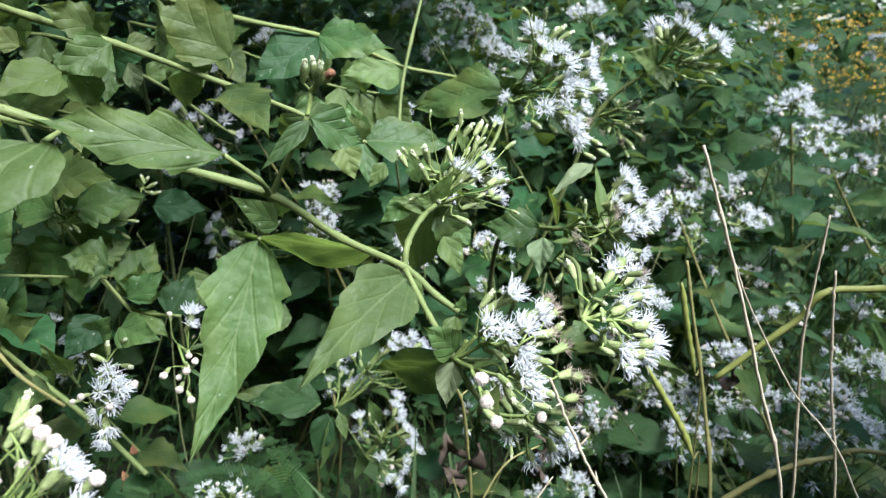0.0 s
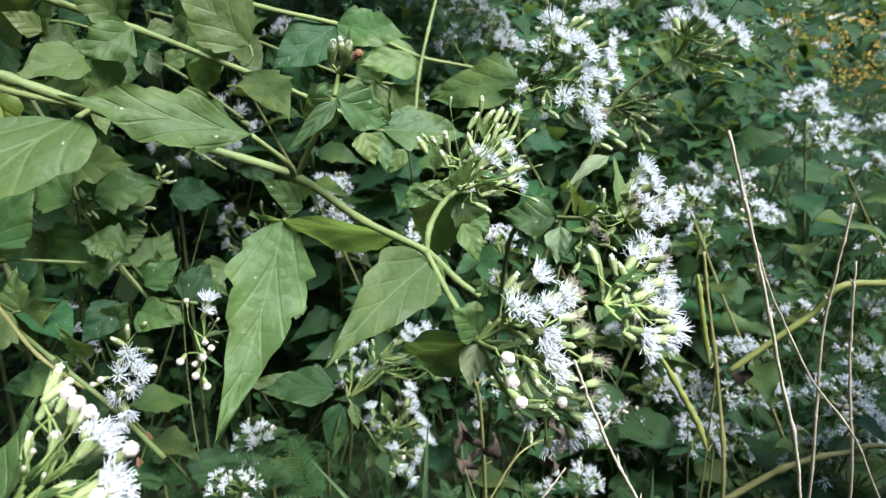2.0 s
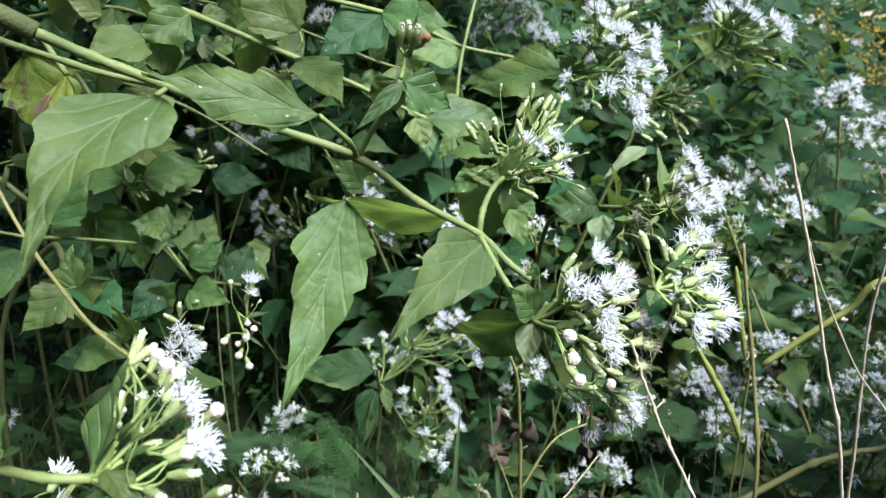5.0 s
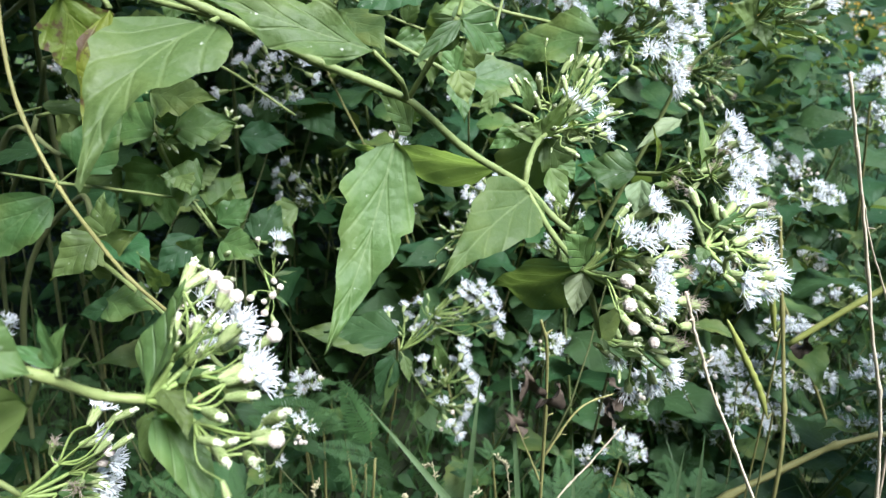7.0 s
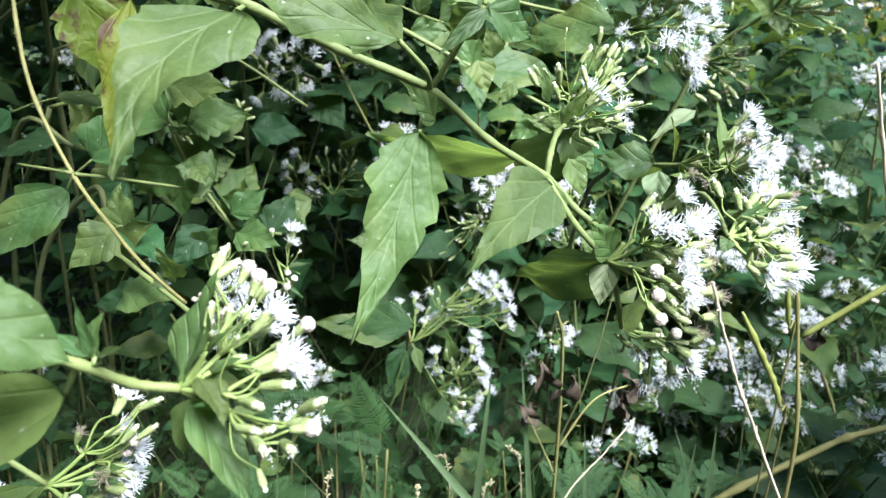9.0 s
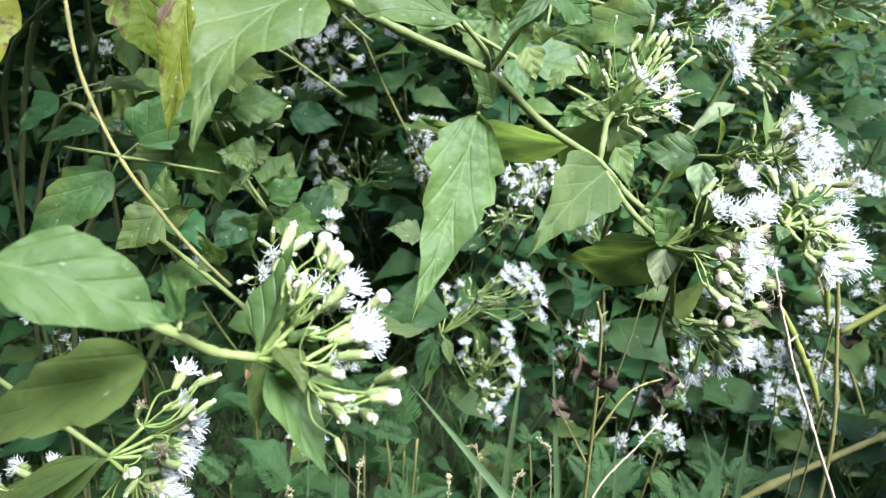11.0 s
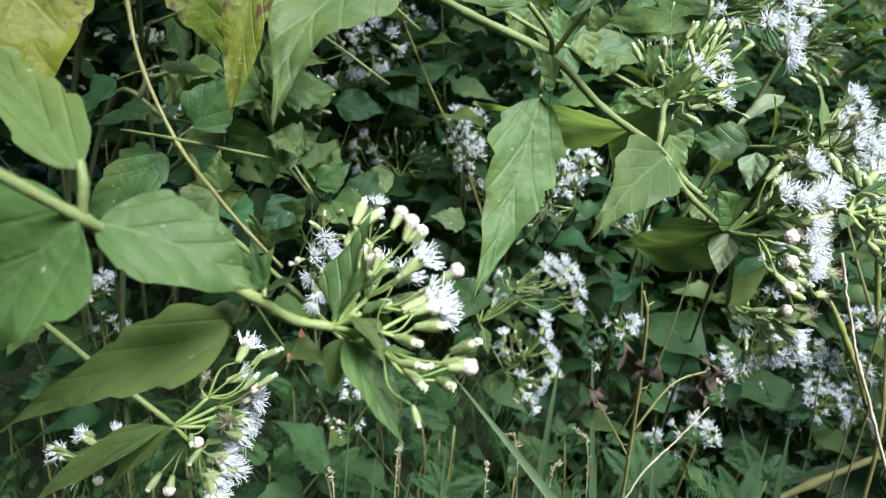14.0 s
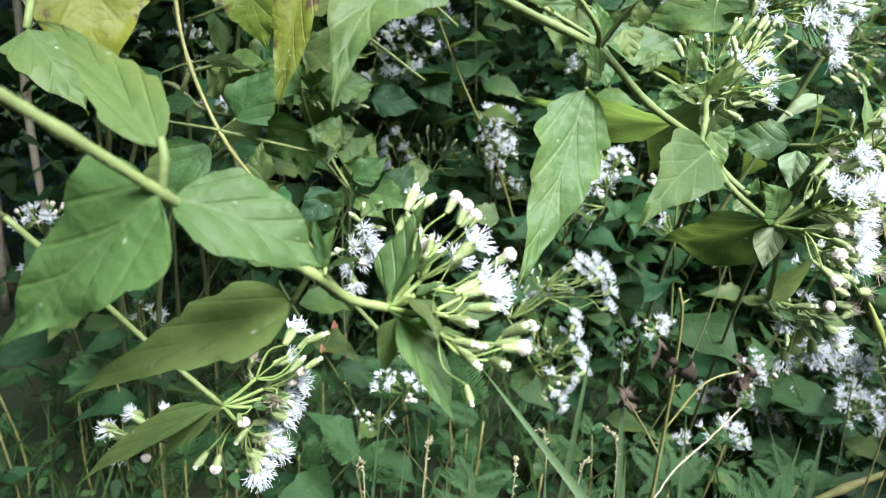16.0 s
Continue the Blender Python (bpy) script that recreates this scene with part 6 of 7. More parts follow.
TIPS_FAR = [
    (-0.428, 0.620, 0.380), (-0.166, 0.420, 0.212), (-0.224, 0.800, 0.470), (0.222, 0.550, 0.179),
    (0.108, 0.600, 0.137), (-0.480, 0.420, 0.312), (-0.400, 0.420, 0.273), 
    (0.404, 0.750, 0.220), (0.349, 0.700, 0.140), (0.023, 0.800, 0.553), (0.037, 0.800, 0.525),
    (0.489, 1.200, 0.536), (0.386, 0.800, 0.468), (0.271, 0.750, 0.386), (0.304, 0.700, 0.355), (0.233, 0.700, 0.371),
    (0.183, 0.600, 0.297), (0.157, 0.600, 0.167), (0.265, 0.600, 0.245), (0.320, 0.500, 0.256), (0.333, 0.500, 0.235),
]


# ---- shoots further back: a few built once, then copied ----
def small_leaf(seed, mat, wide=0.5):
    rng = random.Random(seed)
    verts, faces, uvs, end = leaf_shape(1.0, wide * rng.uniform(0.85, 1.15), rng.uniform(0.3, 1.0), rng.uniform(0.15, 0.45), rng.uniform(0.7, 1.5), rng.uniform(0.4, 1.2), rng, 30, 4, rng.uniform(0.22, 0.36), rng.uniform(1.2, 1.6), rng.uniform(0.6, 1.1), None, rng.uniform(0.5, 1.0))
    return mesh_of("leaf", [0.07 * v for v in verts], faces, [mat], uvs=uvs)


# mostly the dark green, so that the back shoots look shaded
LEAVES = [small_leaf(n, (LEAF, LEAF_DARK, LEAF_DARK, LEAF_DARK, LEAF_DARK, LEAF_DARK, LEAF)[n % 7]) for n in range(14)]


# all dark copies: the deep shade is put into their colour
SHADED_LEAVES = [small_leaf(30 + n, LEAF_DARK) for n in range(8)]


def place_leaf(thing, rng, foot, ahead, up, size, choice):
    m = frame_on(foot, ahead, up) @ Matrix.Scale(size / 0.07, 4)
    return put("leaf", rng.choice(choice), thing, m)


def far_cluster(thing, rng, foot, ahead, heads, reach):
    ahead = Vector(ahead).normalized()
    rows = []
    for n in range(heads):
        way = (ahead + Vector((rng.gauss(0, 0.55), rng.gauss(0, 0.55), rng.gauss(0, 0.4)))).normalized()
        q = foot + way * reach * rng.uniform(0.75, 1.15)
        rows.append((rng.choice("oooooobw"), q.x, q.y, q.z, rng.uniform(0.8, 1.15)))
    cluster(thing, foot, rows, heads_of=FAR_HEADS)


def back_shoot(seed, flowers, pairs=6, gap=0.04, size=1.0, choice=LEAVES):
    """A shoot whose tip is the origin and whose stem runs down and back to the ground, with pairs of leaves crosswise."""
    rng = random.Random(seed)
    name, label = ("flowering_shoot", "leafy shrub shoot with loose clusters of white flowers") if flowers else ("leafy_shoot", "leafy green shrub shoot with toothed leaves")
    thing = shoot(name, label)
    sway = rng.uniform(-0.08, 0.08)
    points = [(0, 0, 0), (sway * 0.3, 0.03, -0.10), (sway * 0.8, 0.08, -0.25), (sway, 0.12, -0.45), (sway, 0.13, -0.65)]
    line = spline(points, 8)
    verts, faces = [], []
    tube(line, [0.0010 + 0.0012 * n / len(line) for n in range(len(line))], 6, verts, faces)
    put("stem", mesh_of("stem", verts, faces, [STEM if seed % 3 else STEM_OLD]), thing)
    spin, down = rng.uniform(0, 6.28), 0.012 if flowers else 0.0
    lengths = [(b - a).length for a, b in zip(line, line[1:])]
    for k in range(pairs):
        run, at = down, line[0]
        for a, b, d in zip(line, line[1:], lengths):
            if run <= d:
                at = a.lerp(b, run / d)
                break
            run -= d
        spin += 1.57 + rng.uniform(-0.3, 0.3)
        for turn in (0, math.pi):
            a = spin + turn + rng.uniform(-0.25, 0.25)
            out = Vector((math.cos(a), math.sin(a), rng.uniform(-0.55, 0.15)))
            up = Vector((rng.gauss(0, 0.25), -0.45 + rng.gauss(0, 0.3), 1.0))
            length = size * (0.034 + 0.045 * min(1.0, k / 3)) * rng.uniform(0.75, 1.2)
            place_leaf(thing, rng, at + out * 0.009, out, up, length, choice)
        if flowers and k < 2:
            a = spin + rng.uniform(-0.5, 0.5)
            far_cluster(thing, rng, at, (math.cos(a), math.sin(a) - 0.4, 0.9), 9, 0.026)
        down += gap * rng.uniform(0.8, 1.25)
    if flowers:
        far_cluster(thing, rng, Vector((0, 0, -0.012)), (0, -0.35, 1), 16, 0.024)
    return thing


rng = random.Random(11)
FLOWERING = [back_shoot(n, True, 5) for n in range(6)]
LEAFY = [back_shoot(40 + n, False, 7) for n in range(5)]
DEEP = [back_shoot(60 + n, False, 7, choice=SHADED_LEAVES) for n in range(5)]


def set_shoot(models, tip, used, size=None):
    """Puts a model, or a copy of it, with its tip at the place."""
    model = models[used[0] % len(models)]
    s = size or rng.uniform(0.85, 1.15)
    m = Matrix.Translation(tip) @ Euler((rng.uniform(-0.2, 0.2), rng.uniform(-0.25, 0.25), rng.uniform(-1.2, 1.2))).to_matrix().to_4x4()
    if used[0] < len(models):
        model.matrix_basis = m @ Matrix.Scale(s, 4)
    else:
        keep = model.scale.copy()
        model.scale = (s, s, s)
        copy_thing(model, m)
        model.scale = keep
    used[0] += 1


flowers_used, leafy_used, deep_used = [0], [0], [0]
for tip in TIPS_LOW + TIPS_MIDDLE + TIPS_FAR:
    set_shoot(FLOWERING, tip, flowers_used, rng.uniform(0.8, 1.0) + max(0.0, min(0.5, 0.6 * (tip[0] + 0.1))))

# leafy shoots in rows that rise towards the back of the thicket
for row in range(9):
    y = 0.50 + 0.085 * row
    for n in range(16):
        x = -0.78 - 0.05 * row + n * (0.095 + 0.012 * row) + rng.uniform(-0.04, 0.04)
        left = max(0.0, min(1.0, 0.5 - x / 0.5))
        low, high = 0.17 + 0.02 * row, 0.22 + 0.05 * row + 0.14 * left * (row > 0)
        z = rng.uniform(low, max(low + 0.05, high))
        if x < 0.05 and row < 3 and rng.random() < 0.55 or x > 0.45 + 0.05 * (8 - row):
            continue
        # low and left rows get the dark copies in place of real shade
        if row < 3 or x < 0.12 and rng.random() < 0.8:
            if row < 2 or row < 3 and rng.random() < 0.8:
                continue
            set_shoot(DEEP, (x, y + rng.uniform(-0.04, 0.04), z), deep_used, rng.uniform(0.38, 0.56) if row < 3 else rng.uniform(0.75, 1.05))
        else:
            set_shoot(LEAFY, (x, y + rng.uniform(-0.04, 0.04), z), leafy_used, rng.uniform(0.42, 0.7))


# ---- the thicket behind, too many leaves to count ----
def leaf_mass(name, label, count, place, mat, size, seed, steps=6):
    """Many leaves in one mesh: place(rng) gives each one's spot."""
    r = random.Random(seed)
    verts, faces, uvs = [], [], []
    shapes = [leaf_shape(1.0, 0.5, 0.8, 0.3, 1.0, 0.8, random.Random(n), steps, 2) for n in range(6)]
    for _ in range(count):
        v, f, t, _ = r.choice(shapes)
        a = r.uniform(0, 6.28)
        q = Vector(place(r))
        m = frame_on(q, (math.cos(a), math.sin(a), r.uniform(-0.9, 0.3)), (r.gauss(0, 0.35), -0.5 + r.gauss(0, 0.4), 1)) @ Matrix.Scale(size * r.uniform(0.6, 1.3), 4)
        s = len(verts)
        verts += [m @ p for p in v]
        faces += [tuple(s + i for i in p) for p in f]
        uvs += t
    tagged(put(name, mesh_of(name, verts, faces, [mat], uvs=uvs)), label, "foliage", kind="stuff")


def in_hedge(r):
    y = 0.85 + 1.3 * r.random() ** 1.3 + r.gauss(0, 0.12)
    left = -1.45 + 0.9 * max(0.0, y - 1.2) ** 1.5 + 0.5 * noise.noise((y * 2.2, 0, 3)) + abs(r.gauss(0, 0.15))
    x = left + (0.35 + 0.4 * (y - 0.85) - left) * r.random() ** 0.9 + r.gauss(0, 0.12) * (y > 1.0)
    top = max(0.1, (0.46 + 0.42 * (y - 0.8)) * min(1.0, 2.6 - y) + 0.16 * noise.noise((x * 3, y * 3, 7)))
    return x, y, top * r.random() ** 0.6


def on_bank(r):
    y = 1.1 + 5.5 * r.random() ** 1.6
    x = r.uniform(-0.5, 0.3) + r.random() * 1.15 * y
    top = 0.16 + 0.075 * (y - 1.0) + 0.14 * noise.noise((x * 2, y * 2, 2))
    return x, y, max(0.02, top * r.random() ** 0.5)


def at_back(r):
    a = r.uniform(-1.1, 1.15)
    d = r.uniform(6.5, 9.0)
    x, y = d * math.sin(a), d * math.cos(a)
    return x, y, r.random() ** 0.9 * (2.4 + 0.7 * noise.noise((x, y, 4)))


leaf_mass("thicket_foliage", "dense green leaves of the thicket behind, coloured dark for shade", 15000, in_hedge, LEAF_FAR, 0.048, 1)
leaf_mass("bank_foliage", "low mixed green plants on the open bank", 20000, on_bank, LEAF_FAR, 0.028, 2, 4)
def along_bank(r):
    y = r.uniform(3.8, 6.2)
    x = r.uniform(-1.2, 1.1) * y
    return x, y, r.random() ** 0.8 * (0.95 + 0.35 * noise.noise((x * 1.5, y, 5)))


leaf_mass("bushes_foliage", "band of bushes beyond the bank", 9000, along_bank, LEAF_FAR, 0.11, 7, 4)
leaf_mass("distant_foliage", "dark bushes along the far side", 11000, at_back, LEAF_FAR, 0.24, 3, 4)


def overhead(r):
    # tall part of the shrub where the shoots arch out; unseen, added for shade
    while True:
        x, y = r.uniform(-1.45, 0.15), r.uniform(-0.65, 1.5)
        reach = math.hypot((x + 0.62) / 0.72, (y - 0.45) / 0.98) + 0.35 * noise.noise((x * 2.4, y * 2.4, 11))
        if reach < 1.0 and x < (-0.05 if y < 0.45 else 0.15):
            break
    low = 0.67 + 0.12 * max(0.0, y - 0.9)
    crown = max(0.05, 0.62 - 0.5 * ((x + 0.6) ** 2 + (y - 0.5) ** 2) + 0.25 * noise.noise((x * 3, y * 3, 1)))
    return x, y, low + crown * r.random()


leaf_mass("overhanging_foliage", "unseen leafy crown of the shrub, spread to shade the shoots", 2300, overhead, LEAF_FAR, 0.075, 6)


def behind(r):
    # the densest part of the crown, unseen, added to darken the thicket's back
    while True:
        x, y = r.uniform(-1.1, 0.15), r.uniform(0.5, 1.7)
        if math.hypot((x + 0.45) / 0.58, (y - 0.95) / 0.62) + 0.4 * noise.noise((x * 2.5, y * 2.5, 8)) < 1.0:
            break
    low = 0.66 + 0.11 * max(0.0, y - 0.7)
    return x, y, low + (0.45 + 0.2 * noise.noise((x * 3, y * 3, 6))) * r.random()


leaf_mass("crown_foliage", "unseen dense crown leaves added to shade the thicket", 1900, behind, LEAF_FAR, 0.075, 16)


def around(r):
    # added bushes and low trees behind and beside the path, unseen, to block light
    a = r.uniform(1.40, 5.1)
    lump = noise.noise((3 * math.sin(a), 3 * math.cos(a), 0.5))
    d = 4.6 + 0.5 * lump + r.gauss(0, 0.55)
    x, y = d * math.sin(a), d * math.cos(a)
    tall = 3.2 * min(1.0, max(0.0, (a - 2.7) / 0.5, (1.9 - a) / 0.2))
    return x, y, (4.0 + 0.9 * lump + tall) * r.random() ** 0.85


leaf_mass("surrounding_foliage", "unseen bushes and low trees added to block light", 27000, around, LEAF_FAR, 0.30, 8, 4)


def beside(r):
    # an unseen bush added beside the path to keep sun off the low plants
    a, d = r.uniform(0, 6.28), math.sqrt(r.random())
    d *= 1 + 0.3 * noise.noise((math.cos(a), math.sin(a), 2))
    x, y = 0.73 + 0.37 * d * math.cos(a), 0.09 + 0.37 * d * math.sin(a)
    return x, y, (1.10 - 0.5 * d * d + 0.2 * noise.noise((x * 4, y * 4, 12))) * r.random() ** 0.8


leaf_mass("neighbouring_foliage", "unseen leafy bush added beside the path for shade", 2200, beside, LEAF_FAR, 0.075, 18)


# unseen boughs, added to carry the crown
crown_shrub = tagged(new("tall_shrub"), "woody brown boughs of the tall shrub", "shrub")
for n in range(9):
    r = random.Random(200 + n)
    x, y = r.uniform(-1.15, -0.62), r.uniform(0.05, 1.1)
    stem(crown_shrub, [(x, y, -0.01), (x + r.uniform(-0.05, 0.05), y, 0.35), (x + r.uniform(0.0, 0.2), y + r.uniform(-0.1, 0.1), 0.74), (x + r.uniform(0.15, 0.5), y + r.uniform(-0.3, 0.2), r.uniform(0.85, 1.0))], 0.006, 0.0025, DRY, "bough")


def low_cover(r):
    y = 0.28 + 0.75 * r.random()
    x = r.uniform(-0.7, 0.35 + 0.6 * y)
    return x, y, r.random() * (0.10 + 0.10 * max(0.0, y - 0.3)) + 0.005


# the floor's shade is put into these leaves' dark colour
leaf_mass("ground_cover", "small green leaves close to the soil, coloured dark for shade", 4500, low_cover, LEAF_FAR, 0.019, 4)


def undergrowth():
    r = random.Random(31)
    verts, faces = [], []
    for _ in range(150):
        y = r.uniform(0.46, 1.5)
        x = r.uniform(-0.7, 0.35 + 0.6 * y)
        up = r.uniform(0.15, 0.40) + 0.1 * max(0.0, y - 0.6)
        lean = Vector((r.gauss(0, 0.16), r.gauss(0, 0.10), up))
        foot = Vector((x, y, 0))
        line = spline([foot, foot + lean * 0.5 + Vector((r.gauss(0, 1), r.gauss(0, 1), 0)) * 0.015, foot + lean], 4)
        tube(line, [0.0011 - 0.0006 * n / len(line) for n in range(len(line))], 4, verts, faces)
    tagged(put("undergrowth_stems", mesh_of("undergrowth_stems", verts, faces, [STEM_SHADED])), "thin green and brown stems crossing in the undergrowth", "plant stems", kind="stuff")


undergrowth()


def yellow_flowers():
    r = random.Random(9)
    verts, faces = [], []
    for _ in range(3400):
        q = Vector((r.gauss(2.0, 0.6), r.gauss(3.4, 0.5), 0))
        q.z = 0.20 + 0.40 * r.random()
        s, n = len(verts), Vector((r.gauss(0, 0.5), -0.7 + r.gauss(0, 0.4), 1)).normalized()
        m = frame_on(q, n.orthogonal(), n)
        verts.append(q)
        size = r.uniform(0.004, 0.0085)
        for k in range(10):
            a = k * math.pi / 5
            verts.append(m @ (Vector((math.cos(a), math.sin(a), 0.25)) * size * (1.0 if k % 2 else 0.45)))
        faces += [(s, s + 1 + k, s + 1 + (k + 1) % 10) for k in range(10)]
    tagged(put("yellow_wildflowers", mesh_of("yellow_wildflowers", verts, faces, [YELLOW])), "patch of small yellow flowers in the sun", "wildflowers", kind="stuff")


yellow_flowers()


# ---- dry stalks, pods and dead leaves ----
def stalk(points, thick, thin, mat, label, name="dry_stalk", category="dry stalk", knots=True):
    thing = tagged(new(name), label, category, "dry stalks" if mat is DRY else "")
    line = spline(points, 9)
    r = random.Random(int(1e4 * abs(points[0][0])))
    if mat is DRY:
        thick, thin = 0.75 * thick, 0.75 * thin
        for n in range(2, len(line) - 1):
            line[n] = line[n] + Vector((r.gauss(0, 1), r.gauss(0, 1), 0)) * 0.00013
    verts, faces = [], []
    tube(line, [(thick + (thin - thick) * n / len(line)) * (1 + 0.1 * r.uniform(-1, 1) + (0.5 if knots and n % 9 == 4 else 0)) for n in range(len(line))], 8, verts, faces)
    # torn stubs of side twigs
    for n in range(4, len(line) - 1, 9):
        if knots:
            way = (Vector((r.gauss(0, 1), r.gauss(0, 1), 0.6)).normalized()) * r.uniform(0.002, 0.006)
            tube([line[n], line[n] + way * 0.6, line[n] + way], [thin * 0.9, thin * 0.7, thin * 0.3], 5, verts, faces)
    put("stem", mesh_of("stem", verts, faces, [mat]), thing)
    return thing


stalk([(0.19, 0.26, -0.01), (0.165, 0.25, 0.25), (0.149, 0.250, 0.356), (0.131, 0.250, 0.412), (0.111, 0.245, 0.466), (0.091, 0.237, 0.513)], 0.0013, 0.0008, DRY, "pale dry bare stalk leaning among the plants")
stalk([(0.20, 0.27, -0.01), (0.17, 0.262, 0.25), (0.161, 0.262, 0.347), (0.152, 0.262, 0.422), (0.151, 0.260, 0.454), (0.152, 0.260, 0.482)], 0.0012, 0.0006, DRY, "pale dry bare stalk, nearly upright")
stalk([(0.24, 0.31, -0.01), (0.215, 0.30, 0.22), (0.205, 0.300, 0.317), (0.191, 0.300, 0.384), (0.185, 0.300, 0.42), (0.182, 0.300, 0.444)], 0.0012, 0.0007, DRY, "pale dry bare stalk, nearly upright")
stalk([(0.25, 0.30, -0.01), (0.23, 0.28, 0.25), (0.189, 0.270, 0.354), (0.150, 0.260, 0.404), (0.123, 0.250, 0.445), (0.112, 0.246, 0.466)], 0.0007, 0.0004, DRY, "thin dry twig slanting across the stalks")
stalk([(0.2730, 0.2398, -0.0100), (0.1750, 0.2183, 0.1763), (0.0770, 0.1967, 0.3626), (0.0588, 0.1927, 0.3972), (0.0497, 0.1907, 0.4144), (0.0420, 0.1887, 0.4317), (0.0349, 0.1867, 0.4489)], 0.0009, 0.0006, DRY, "thin straw-coloured dry stalk below the flowers")
stalk([(0.0, 0.33, -0.01), (0.012, 0.335, 0.17), (0.028, 0.350, 0.222), (0.05, 0.365, 0.245), (0.070, 0.379, 0.266)], 0.0009, 0.0006, DRY, "pale dry twig bent low over the grass")
stalk([(0.17, 0.33, -0.01), (0.168, 0.35, 0.15), (0.167, 0.360, 0.267), (0.160, 0.375, 0.332), (0.147, 0.378, 0.39), (0.141, 0.380, 0.420)], 0.0016, 0.0010, STEM_OLD, "upright green stem with a knotty surface", "green_stalk", "plant stalk")
stalk([(0.000, 0.400, -0.010), (0.120, 0.415, 0.143), (0.2204, 0.4300, 0.2183), (0.2547, 0.4300, 0.2404), (0.2823, 0.4300, 0.2485), (0.3191, 0.4300, 0.2533), (0.480, 0.470, 0.180), (0.560, 0.500, -0.010)], 0.0026, 0.0018, STEM_OLD, "thick arching brown-green stem near the ground", "arching_stalk", "plant stalk")
stalk([(0.560, 0.520, -0.010), (0.460, 0.470, 0.330), (0.2743, 0.4300, 0.3832), (0.2354, 0.4300, 0.3562), (0.1874, 0.4290, 0.3131)], 0.0030, 0.0020, POD, "long slanting pale green flattened pod among grass", "arching_stalk", "plant stalk", False)


def pod(points, thick, label, mat):
    """A long bean-like pod with swellings over its seeds, on a short stalk."""
    thing = tagged(new("seed_pod"), label, "seed pod", "seed pods")
    line = spline(points, 10)
    radii = []
    for n in range(len(line)):
        u = n / (len(line) - 1)
        radii.append(thick * min(1.0, 6 * u + 0.25, 5 * (1 - u) + 0.15) * (1 + 0.16 * math.sin(u * 44)))
    verts, faces = [], []
    tube(line, radii, 8, verts, faces)
    put("pod", mesh_of("pod", verts, faces, [mat]), thing)
    verts, faces = [], []
    tube(spline([points[-1], Vector(points[-1]) + Vector((0.010, 0.012, -0.03)), (points[-1][0] + 0.02, points[-1][1] + 0.02, -0.01)], 5), [0.0007] * 11, 5, verts, faces)
    put("stem", mesh_of("stem", verts, faces, [STEM_OLD]), thing)


pod([(0.143, 0.390, 0.402), (0.150, 0.390, 0.372), (0.159, 0.390, 0.338)], 0.0019, "slim straight green seed pod", POD)
pod([(0.120, 0.370, 0.356), (0.138, 0.370, 0.327), (0.148, 0.368, 0.310), (0.155, 0.365, 0.293)], 0.0020, "curved yellow-green seed pod with dark joints", POD)


def dead_leaf(place, size, seed):
    r = random.Random(seed)
    verts, faces, uvs, _ = leaf_shape(size, size * 0.7, 2.6, 0.9, 1.2, 2.5, r, 18, 8)
    verts = [v + Vector([size * 0.10 * noise.noise(v * 90 + Vector((k * 9, seed, 0))) for k in range(3)]) for v in verts]
    ob = put("withered_leaf", mesh_of("withered_leaf", verts, faces, [DEAD]), None, Matrix.Translation(place) @ Euler((r.uniform(1.2, 2.2), r.uniform(-0.5, 0.5), r.uniform(0, 6))).to_matrix().to_4x4())
    tagged(ob, "crumpled dark brown withered leaf on a dead stalk", "dead leaf", "withered leaves")


for n, q in enumerate([(0.002, 0.324, 0.325), (0.010, 0.326, 0.318), (0.056, 0.36, 0.295), (0.062, 0.358, 0.283), (0.0, 0.42, 0.230), (0.01, 0.42, 0.225), (0.20, 0.45, 0.30)]):
    dead_leaf(q, 0.021, n + 3)
stalk([(0.02, 0.35, -0.01), (0.020, 0.345, 0.16), (0.016, 0.335, 0.26), (0.010, 0.325, 0.345), (0.004, 0.32, 0.37)], 0.0014, 0.0008, STEM_OLD, "dead brown-green stalk with withered leaves", "dead_stalk", "plant stalk")
stalk([(0.016, 0.335, 0.27), (0.035, 0.345, 0.300), (0.060, 0.36, 0.305)], 0.0007, 0.0005, STEM_OLD, "thin dead side twig", "dead_twig", "plant stalk")
stalk([(0.016, 0.335, 0.25), (0.010, 0.37, 0.245), (0.002, 0.42, 0.235)], 0.0007, 0.0005, STEM_OLD, "thin dead side twig", "dead_twig", "plant stalk")


